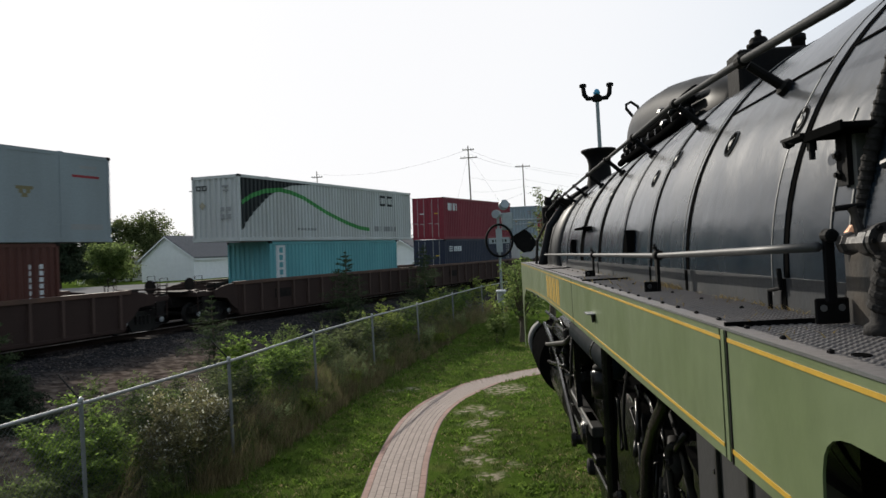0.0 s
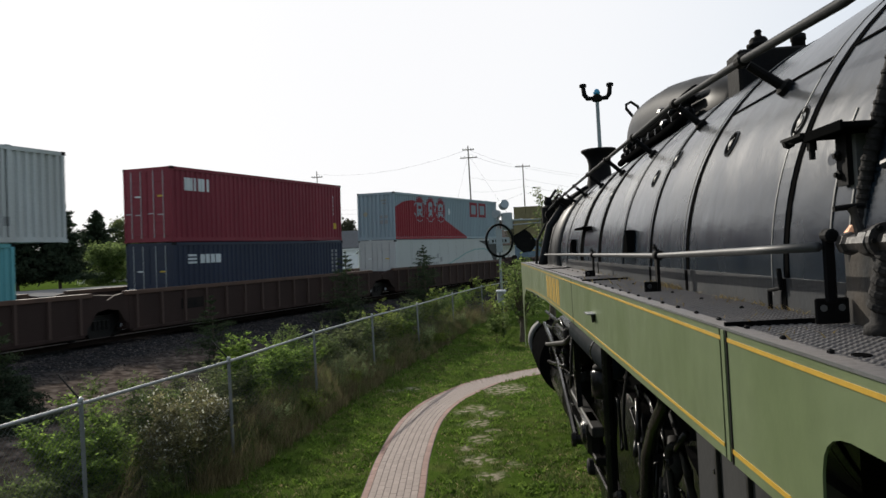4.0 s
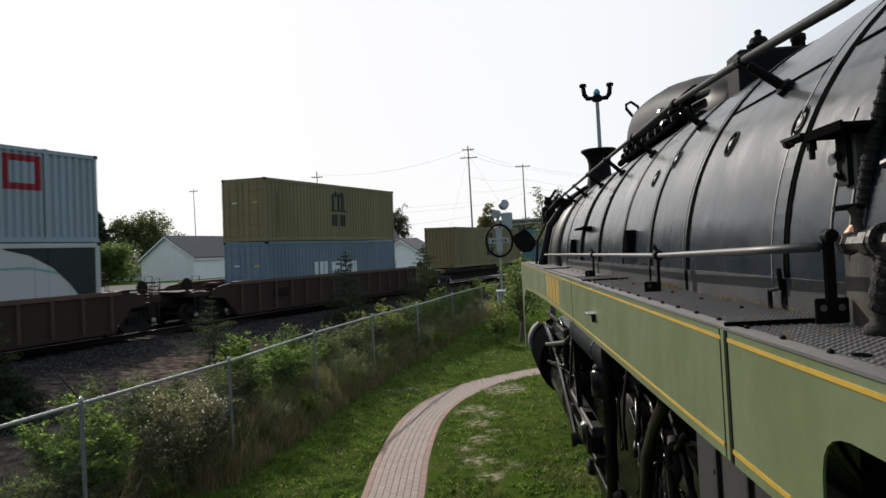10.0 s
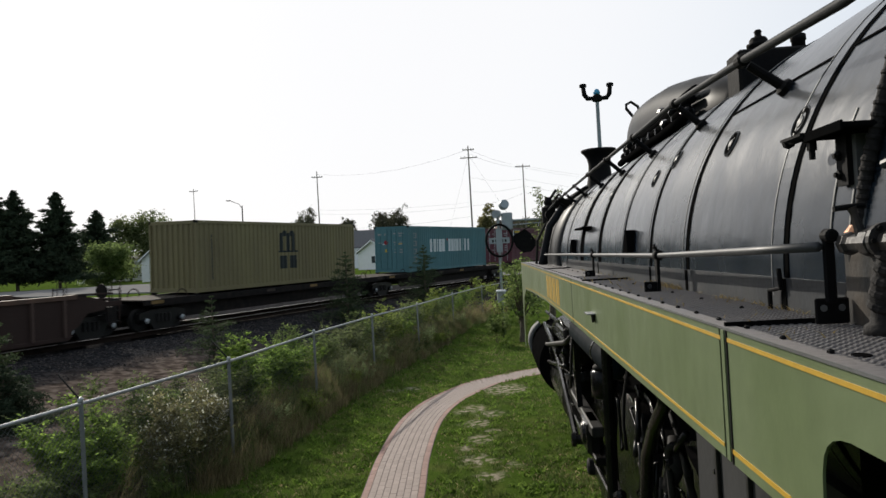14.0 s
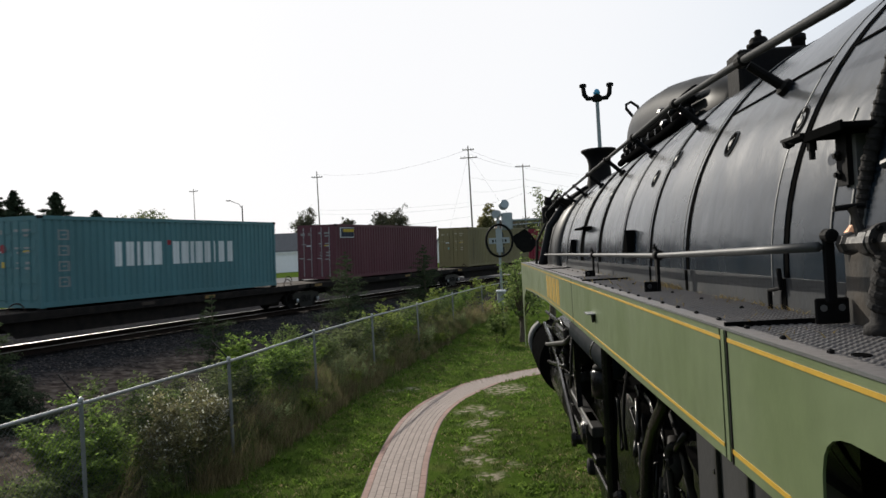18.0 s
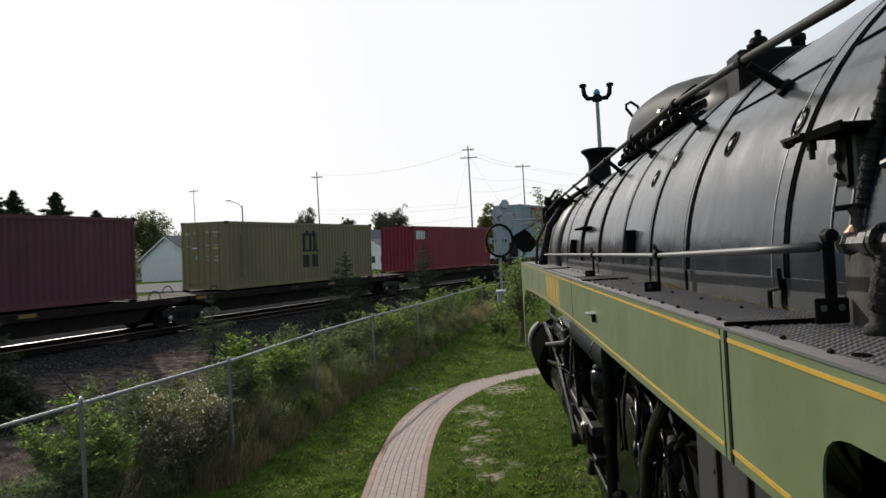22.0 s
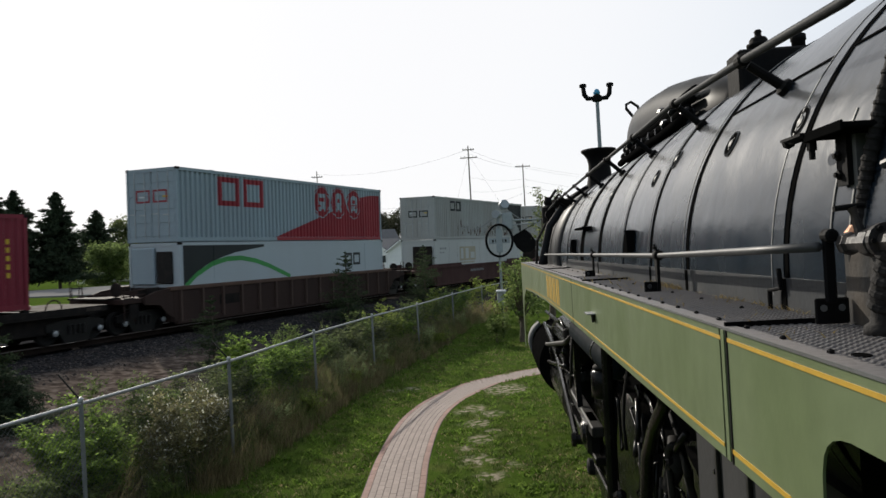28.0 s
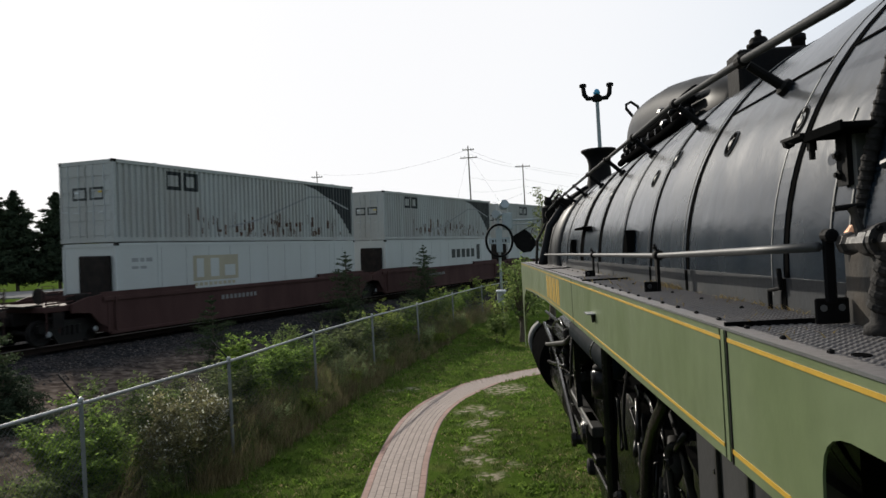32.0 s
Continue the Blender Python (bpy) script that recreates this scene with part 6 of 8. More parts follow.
def wheel_mesh(r, y):
    bm = lathed((1.25, y, 1.08), (1, 0, 0), [(0, 0.12), (0.0, 0.2), (0.05, 0.22), (0.05, 0.1)], 20)
    lathe(bm, (1.22, y, 1.08), (1, 0, 0), [(0, r - 0.13), (0, r - 0.05), (0.1, r - 0.05), (0.1, r - 0.13)], 40)
    for i in range(16):
        a = 2 * math.pi * i / 16
        d = Vector((0, math.cos(a), math.sin(a)))
        tube(bm, [Vector((1.27, y, 1.08)) + d * 0.18, Vector((1.27, y, 1.08)) + d * (r - 0.1)], 0.035, 6)
    return bm


def tread_lugs():
    bm = bmesh.new()
    rng = random.Random(1)
    y = 0.4
    i = 0
    while y < 6.2:
        x = SKIRT_X + 0.055 + (0.0115 if i % 2 else 0)
        while x < 0.98:
            c = Vector((x, y, DECK_Z + 0.0005))
            d = Vector((1, 0.5, 0)).normalized() if (i % 2) else Vector((1, -0.5, 0)).normalized()
            s = Vector((-d.y, d.x, 0)) * 0.003
            top = Vector((0, 0, 0.0022))
            v = [bm.verts.new(q) for q in (c - d * 0.0085, c + s, c + d * 0.0085, c - s, c - d * 0.004 + top, c + d * 0.004 + top)]
            for f in ((0, 3, 4), (3, 2, 5), (3, 5, 4), (2, 1, 5), (1, 0, 4), (1, 4, 5)):
                bm.faces.new([v[k] for k in f])
            x += 0.023
        y += 0.013
        i += 1
    return bm


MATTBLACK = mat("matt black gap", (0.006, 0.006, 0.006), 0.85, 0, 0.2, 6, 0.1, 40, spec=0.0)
TANKBLUE = mat("dull blue black tank paint", (0.007, 0.011, 0.014), 0.7, 0, 0.3, 4, 0.1, 30, spec=0.02)
GEAR = mat("oiled black running gear", (0.005, 0.005, 0.0055), 0.24, 0.0, 0.4, 6, 0.25, 45, (0.012, 0.011, 0.01), spec=0.17)
CASING = mat("dull blue grey sheet", (0.018, 0.022, 0.027), 0.5, 0, 0.35, 3, 0.15, 30, (0.05, 0.05, 0.05), streak=0.8, spec=0.2)
EDGEGREY = mat("worn pale sheet edge", (0.1, 0.105, 0.105), 0.6, 0, 0.4, 3, 0.1, 40, (0.03, 0.03, 0.03))
LITTER = leaf_mat("straw and dead leaves", (0.12, 0.09, 0.04), (0.34, 0.27, 0.14), 0.2)
TREAD = mat("chequered running board steel", (0.11, 0.104, 0.104), 0.55, 0.0, 0.3, 3, 0.25, 60, (0.19, 0.165, 0.145))
GLOSS = mat("glossy black paint", (0.006, 0.0064, 0.007), 0.4, 0.0, 0.2, 1.6, 0.03, 30, (0.009, 0.0095, 0.01), spec=0.03)
ASHGREY = mat("scuffed grey sheet steel", (0.019, 0.0195, 0.021), 0.8, 0.0, 0.3, 3, 0.15, 30, (0.05, 0.05, 0.05), streak=0.8, spec=0.2)
SMOKEBOX = mat("dull graphite smokebox paint", (0.014, 0.016, 0.018), 0.46, 0.0, 0.35, 2.2, 0.15, 24, (0.03, 0.031, 0.033), streak=0.75, spec=0.13, dent=0.012)
VALVEGREY = mat("grimy grey pipe fittings", (0.017, 0.0172, 0.018), 0.5, 0.0, 0.4, 14, 0.3, 60, (0.06, 0.05, 0.043), spec=0.2)
SCUFFED = mat("scuffed rust-stained casing sheet", (0.026, 0.0275, 0.029), 0.5, 0.0, 0.4, 9, 0.2, 40, (0.085, 0.07, 0.055), streak=0.5, spec=0.2)
WORNSTEEL = mat("worn bright steel", (0.015, 0.0145, 0.014), 0.55, 0.0, 0.3, 5, 0.2, 40, (0.034, 0.031, 0.029), spec=0.15)
PALESHEET = mat("pale scuffed sheet steel", (0.13, 0.135, 0.135), 0.7, 0.0, 0.3, 3, 0.15, 30, (0.07, 0.07, 0.07), streak=0.8, spec=0.2)
build_locomotive()


# ---- the train ----
def cmat(name, base, tint=None, var=0.17):
    return mat(name, base, 0.5, 0.0, var, 0.9, 0.05, 18, tint or tuple(c * 0.5 for c in base), streak=0.75, spec=0.32)


GREYBOX = cmat("pale grey container paint", (0.265, 0.34, 0.38), (0.2, 0.23, 0.245))
WHITEBOX = cmat("white container skin", (0.38, 0.44, 0.47), (0.33, 0.35, 0.34), 0.1)
TEAL = cmat("faded teal container paint", (0.115, 0.36, 0.39))
REDBOX = cmat("red container paint", (0.2, 0.017, 0.034))
NAVY = cmat("dark navy container paint", (0.017, 0.025, 0.052))
MUSTARD = cmat("mustard yellow container paint", (0.19, 0.164, 0.076), (0.125, 0.098, 0.058), 0.24)
SKYBLUE = cmat("pale blue container paint", (0.135, 0.2, 0.25))
SEAGREEN = cmat("blue green container paint", (0.068, 0.182, 0.205), (0.05, 0.1, 0.105))
MAROON = cmat("dark maroon container paint", (0.105, 0.03, 0.042))
RUSTBOX = cmat("rust red container paint", (0.08, 0.023, 0.016))
D_RED, D_BLACK, D_GREEN = cmat("red lettering film", (0.28, 0.019, 0.031)), cmat("dark charcoal film", (0.011, 0.017, 0.019)), cmat("green film", (0.05, 0.28, 0.07))
D_WHITE, D_TEAL, D_YEL = cmat("white film", (0.66, 0.7, 0.71)), cmat("grey teal film", (0.2, 0.36, 0.34)), cmat("yellow label", (0.6, 0.42, 0.04))
D_GREY = cmat("grey film", (0.27, 0.28, 0.28))
JOINTGREY = cmat("grimy panel joint", (0.17, 0.175, 0.175))
D_FADED = cmat("faded sand film", (0.36, 0.33, 0.24))
CARGO = []          # (object, s at the start, height over the rails)


DIMGREY = cmat("grimy blue grey container skin", (0.24, 0.285, 0.305), (0.17, 0.185, 0.185), 0.2)
OLDGREY = cmat("weathered warm grey container paint", (0.49, 0.515, 0.51), (0.33, 0.32, 0.29), 0.2)
STAINGREY = cmat("rust-streaked grey container paint", (0.36, 0.378, 0.368), (0.24, 0.22, 0.19), 0.24)
OLDWHITE = cmat("dulled white container skin", (0.44, 0.465, 0.455), (0.35, 0.34, 0.31), 0.12)


def corrugation(length, pitch, depth, margin=0.16):
    """Break points of a pressed side wall: (x, inset)."""
    n = max(2, int((length - 2 * margin) / pitch))
    p = (length - 2 * margin) / n
    pts = [(-length / 2 + margin * 0.4, 0.0)]
    for i in range(n):
        x = -length / 2 + margin + i * p
        pts += [(x, depth), (x + 0.3 * p, depth), (x + 0.46 * p, 0.004), (x + 0.84 * p, 0.004)]
    pts += [(length / 2 - margin, depth), (length / 2 - margin * 0.4, 0.0)]
    return pts


def inset_at(pts, x):
    for (a, da), (b, db) in zip(pts, pts[1:]):
        if a <= x <= b:
            return da + (db - da) * ((x - a) / max(b - a, 1e-6))
    return 0.0


def sheet(pts, z0, z1, y, out):
    """A pressed wall with thickness, in the xz plane at y, facing out (-1 or 1)."""
    bm = bmesh.new()
    cols = [[bm.verts.new((x, y - out * d, z)) for z in (z0, z1)] + [bm.verts.new((x, y - out * (d + 0.012), z)) for z in (z1, z0)] for x, d in pts]
    for a, b in zip(cols, cols[1:]):
        for i in range(4):
            q = (a[i], b[i], b[(i + 1) % 4], a[(i + 1) % 4])
            bm.faces.new(q if out < 0 else q[::-1])
    return bm


class Box:
    """A shipping container; x along it (trailing end +), y across (viewer's side -), z from its floor."""

    def __init__(self, label, length, height, material, s_lead, h, width=2.438, pitch=0.28, depth=0.05, doors=True, smooth_side=False, posts=(), reefer=False, unit_mat=None, frame_mat=None, trim=None):
        self.L, self.W, self.H, self.mat = length, width, height, material
        e = self.e = thing("shipping_container", label, "container", group="containers of the train")
        L, W, H = length, width, height
        fm = frame_mat or material
        self.zb, self.zt = 0.17, H - 0.13
        self.pts = [(-L / 2 + 0.05, 0.0), (L / 2 - 0.05, 0.0)] if smooth_side else corrugation(L, pitch, depth)
        self.y = -W / 2 + 0.012
        self.posts = posts
        part("side_wall", sheet(self.pts, self.zb, self.zt, -W / 2 + 0.012, -1), material, e)
        part("side_wall", sheet(self.pts, self.zb, self.zt, W / 2 - 0.012, 1), material, e)
        for sy in (-1, 1):
            y0, y1 = sorted((sy * W / 2, sy * (W / 2 - 0.09)))
            part("bottom_rail", boxed(-L / 2, L / 2, y0, y1, 0.02, 0.175), fm, e)
            part("top_rail", boxed(-L / 2, L / 2, y0, y1, H - 0.135, H - 0.012), fm, e)
            for sx in (-1, 1):
                x0, x1 = sorted((sx * L / 2, sx * (L / 2 - 0.12)))
                part("corner_post", boxed(x0, x1, y0 - 0.003, y1 + 0.003, 0.1, H - 0.1, 0.008), fm, e)
                for z in (0.0, H - 0.118):
                    part("corner_casting", boxed(x0 - 0.004, x1 + 0.05, y0 - 0.004, y1 + 0.02, z, z + 0.118, 0.012), DARKSTEEL if z else fm, e)
        for sx in (-1, 1):
            x0, x1 = sorted((sx * (L / 2 - 0.004), sx * (L / 2 - 0.09)))
            part("end_header", boxed(x0, x1, -W / 2 + 0.09, W / 2 - 0.09, H - 0.15, H - 0.014), fm, e)
            part("end_sill", boxed(x0, x1, -W / 2 + 0.09, W / 2 - 0.09, 0.02, 0.175), fm, e)
        part("roof", boxed(-L / 2 + 0.1, L / 2 - 0.1, -W / 2 + 0.08, W / 2 - 0.08, H - 0.05, H - 0.02), fm, e)
        part("floor", boxed(-L / 2 + 0.06, L / 2 - 0.06, -W / 2 + 0.06, W / 2 - 0.06, 0.08, 0.16), DARKSTEEL, e)
        part("end_wall", self.endsheet(1), material, e)
        for px_ in posts:
            part("side_post", boxed(px_ - 0.06, px_ + 0.06, -W / 2 - 0.004, -W / 2 + 0.06, 0.1, H - 0.02, 0.006), fm, e)
            part("roof_casting", boxed(px_ - 0.09, px_ + 0.09, -W / 2, -W / 2 + 0.16, H - 0.1, H + 0.012, 0.012), fm, e)
        if reefer:
            part("end_wall", boxed(-L / 2 + 0.03, -L / 2 + 0.08, -W / 2 + 0.1, W / 2 - 0.1, 0.1, H - 0.1), material, e)
            if unit_mat:
                u = part("cooling_unit", boxed(-L / 2 - 0.1, -L / 2 + 0.03, -0.1, 1.1, 1.25, H - 0.2, 0.04), unit_mat, e, "cooling machine on the end wall")
                part("side_module", boxed(-L / 2 - 0.06, -L / 2 + 0.03, -0.95, -0.16, 1.3, H - 0.35, 0.03), STEELGREY, u)
                part("battery_box", boxed(-L / 2 - 0.2, -L / 2 + 0.03, -1.1, 1.1, 0.72, 1.16, 0.04), DARKSTEEL, u)
            else:
                u = part("cooling_unit", boxed(-L / 2 - 0.16, -L / 2 + 0.03, -1.08, 0.35, 0.85, 2.45, 0.05), DARKSTEEL, e, "dark cooling machine on the end wall")
                part("grille", boxed(-L / 2 - 0.175, -L / 2 - 0.155, -0.95, 0.2, 1.0, 2.3, 0.01), DARKSTEEL, u)
            part("fuel_tank", tubed([(-L / 2 - 0.02, -0.7, 0.42), (-L / 2 - 0.02, 0.7, 0.42)], 0.18, 12), GREYBOX, e)
        elif doors:
            for k, sy in enumerate((-1, 1)):
                y0, y1 = sorted((sy * 0.012, sy * (W / 2 - 0.1)))
                d = part("door", self.doorpanel(y0, y1), material, e)
                rod = material if material in (SEAGREEN, MUSTARD, SKYBLUE) else GALV
                for f in (0.28, 0.72):
                    y = y0 + (y1 - y0) * f
                    part("lock_rod", tubed([(-L / 2 - 0.005, y, 0.16), (-L / 2 - 0.005, y, H - 0.14)], 0.018, 6), rod, d)
                    part("handle", boxed(-L / 2 - 0.03, -L / 2 - 0.008, y - 0.02, y + 0.26, 1.02 + 0.1 * f, 1.06 + 0.1 * f), rod, d)
                for i in range(4):
                    z = 0.45 + i * (H - 0.9) / 3
                    yy = y0 if sy < 0 else y1
                    part("hinge", boxed(-L / 2 - 0.012, -L / 2 + 0.02, yy - 0.06, yy + 0.06, z - 0.06, z + 0.06), fm, d)
                part("placard", boxed(-L / 2 + 0.006, -L / 2 + 0.011, y0 + 0.32, y0 + 0.62, 1.75, 2.0), D_WHITE if k else D_YEL, d)
        else:
            part("end_wall", self.endsheet(-1), material, e)
        CARGO.append((e, s_lead + length / 2, h))

    def endsheet(self, sx):
        p = corrugation(self.W, 0.27, 0.065, 0.12)
        bm = sheet(p, self.zb, self.zt, 0, -1)
        x = sx * (self.L / 2 - 0.02)
        bmesh.ops.transform(bm, matrix=Matrix.Translation((x, 0, 0)) @ Matrix.Rotation(radians(90 if sx > 0 else -90), 4, "Z"), verts=bm.verts[:])
        return bm

    def doorpanel(self, y0, y1):
        bm = bmesh.new()
        x = -self.L / 2 + 0.02
        box(bm, x, x + 0.05, y0, y1, self.zb - 0.03, self.zt + 0.03)
        n = 5
        dz = (self.zt - self.zb) / n
        for i in range(n):
            box(bm, x - 0.018, x - 0.001, y0 + 0.05, y1 - 0.05, self.zb + i * dz + 0.08, self.zb + (i + 1) * dz - 0.08, 0.008)
        return bm

    def film(self, x0, x1, lo, hi, material, name="lettering", label="", off=0.004):
        """Paint or film that follows the pressed wall between x0 and x1 (from the leading end), from lo(x) to hi(x)."""
        lo = lo if callable(lo) else (lambda x, v=lo: v)
        hi = hi if callable(hi) else (lambda x, v=hi: v)
        a0, a1 = x0 - self.L / 2, x1 - self.L / 2
        xs = {a0, a1}
        xs |= {p for p, _ in self.pts if a0 < p < a1}
        for q in self.posts:
            xs |= {v for v in (q - 0.061, q - 0.06, q + 0.06, q + 0.061) if a0 < v < a1}
        k = max(1, int((x1 - x0) / 0.16))
        xs |= {a0 + (x1 - x0) * i / k for i in range(k + 1)}
        verts, faces, rail = [], [], []
        for x in sorted(xs):
            a, b = lo(x + self.L / 2), hi(x + self.L / 2)
            y = self.y + inset_at(self.pts, x) - off
            if any(abs(x - q) <= 0.0605 for q in self.posts):
                y = -self.W / 2 - 0.004 - off
            if a <= self.zb + 0.02 and name == "livery":
                rail.append((x, min(y, -self.W / 2 - off), min(max(b, 0.04), self.zb)))
            a, b = max(a, self.zb), min(max(b, a + 0.001), self.zt)
            verts += [(x, y, a), (x, y, b)]
        for i in range(len(verts) // 2 - 1):
            faces.append((2 * i, 2 * i + 2, 2 * i + 3, 2 * i + 1))
        n0 = len(verts)
        for x, y, b in rail:
            verts += [(x, y, 0.03), (x, y, b)]
        for i in range(len(rail) - 1):
            k = n0 + 2 * i
            faces.append((k, k + 2, k + 3, k + 1))
        return from_lists(name, verts, faces, material, self.e, label)

    def bars(self, x0, z0, z1, widths, gap, material):
        x = x0
        for w in widths:
            self.film(x, x + w, z0, z1, material, "lettering_bar")
            x += w + gap

    def emblem(self, x0, z0, w, h, material, t=0.16):
        """A plain emblem: two frames side by side."""
        hw = w * 0.46
        for k in (x0, x0 + w - hw):
            for a, b, c, d in ((0, hw, 0, t), (0, hw, h - t, h), (0, t, t, h - t), (hw - t, hw, t, h - t)):
                self.film(k + a, k + b, z0 + c, z0 + d, material, "emblem")

    def end_emblem(self, y0, z0, w, h, material, t=0.1):
        x = -self.L / 2 - 0.004
        q = w * 0.45
        for k in (0, w - q):
            for a, b, c, d in ((0, q, 0, t), (0, q, h - t, h), (0, t, t, h - t), (q - t, q, t, h - t)):
                part("emblem", boxed(x, x + 0.003, y0 + k + a, y0 + k + b, z0 + c, z0 + d), material, self.e)


def end_marks(b, material):
    """Stencilled bars and a small diamond on a plain pressed end."""
    x = -b.L / 2 - 0.006
    for y0, y1, z0, z1 in ((-0.85, -0.6, 0.98, 1.2), (-0.5, -0.28, 0.98, 1.2), (-0.85, -0.58, 1.32, 1.5), (-0.48, -0.3, 1.32, 1.5), (-0.75, -0.4, 2.35, 2.45), (-0.75, -0.45, 2.18, 2.26)):
        part("lettering_bar", boxed(x, x + 0.004, y0, y1, z0, z1), material, b.e)
    part("placard", prism(bmesh.new(), [(0.72, 1.42), (0.9, 1.6), (0.72, 1.78), (0.54, 1.6)], x, x + 0.004), D_FADED, b.e)


def door_marks(b, pale, spot=None, tag=None):
    """Small stencilled blocks, a coloured spot and a label on the closed doors."""
    x = b.L / -2 - 0.006
    for y0, y1, z0, z1 in ((0.72, 0.98, 2.33, 2.45), (0.42, 0.5, 2.33, 2.47), (0.66, 0.95, 1.84, 1.89), (-0.34, -0.14, 2.4, 2.48), (-0.86, -0.5, 2.4, 2.48), (-0.74, -0.54, 2.25, 2.32), (-0.36, -0.14, 1.86, 1.92), (-0.34, -0.22, 1.72, 1.77), (-0.8, -0.55, 1.86, 1.92), (-0.8, -0.6, 1.72, 1.78), (-0.28, -0.2, 1.4, 1.45), (-0.8, -0.6, 1.38, 1.46), (-0.34, -0.18, 1.24, 1.29), (-0.82, -0.58, 1.22, 1.3)):
        part("lettering_bar", boxed(x, x + 0.004, y0, y1, z0, z1), pale, b.e)
    if spot:
        part("spot", lathed((x, 0.4, 1.88), (1, 0, 0), [(0, 0.02), (0.0, 0.14), (0.004, 0.14)], 20), spot, b.e)
    if tag:
        part("label", boxed(x, x + 0.004, 0.34, 0.46, 1.28, 1.46), tag, b.e)


H96, L53, L40 = 2.896, 16.15, 12.19
LOW, HIGH, FLAT = 0.40, 0.40 + 2.9, 1.27


def through_points(pts):
    """A smooth line through (x, z) points."""
    def f(x):
        if x <= pts[0][0]:
            return pts[0][1]
        for (a, za), (c, zc) in zip(pts, pts[1:]):
            if x <= c:
                t = (x - a) / (c - a)
                return za + (zc - za) * t
        return pts[-1][1]
    return f


def swoosh(b, sail, wave, dark, green, w=0.1):
    """A dark sail over a curved edge and a thin green wave along the side."""
    f, g = through_points(sail), through_points(wave)
    b.film(0.2, sail[-1][0], f, 2.76, dark, "livery")
    b.film(wave[0][0], wave[-1][0], lambda x: g(x) - w, lambda x: g(x) + w, green, "livery", off=0.008)


def trio(b, centres, z, material, inner):
    """Three oval badges with a pale rim, each with a simple pale vehicle front in it."""
    for k, c in enumerate(centres):
        for r, h, m, off in ((0.7, 0.84, material, 0.006), (0.66, 0.8, inner, 0.009), (0.62, 0.755, material, 0.012)):
            ell = lambda x, c=c, r=r: math.sqrt(max(0, 1 - ((x - c) / r) ** 2))
            b.film(c - r, c + r, lambda x: z - h * ell(x), lambda x: z + h * ell(x), m, "badge", off=off)
        top = (0.42, 0.52, 0.46)[k]
        b.film(c - 0.32, c + 0.32, z - 0.36, lambda x: z + top - (0.0, 1.1, 0.5)[k] * max(0, abs(x - c) - 0.12), inner, "badge_mark", off=0.015)
        b.film(c - (0.24, 0.13, 0.2)[k], c + (0.24, 0.13, 0.2)[k], z + 0.02, z + 0.22, material, "badge_mark", off=0.018)
        for q in (-0.22, 0.22):
            b.film(c + q - 0.06, c + q + 0.06, z - 0.24, z - 0.14, material, "badge_mark", off=0.018)
            b.film(c + q - 0.09, c + q + 0.09, z - 0.46, z - 0.36, inner, "badge_mark", off=0.015)
        if k == 2:
            b.film(c - 0.4, c + 0.4, z - 0.1, z - 0.04, material, "badge_mark", off=0.021)


def column(b, x, z0, n, step_z, w, h, material):
    for i in range(n):
        b.film(x, x + w, z0 + i * step_z, z0 + i * step_z + h, material, "lettering_bar")


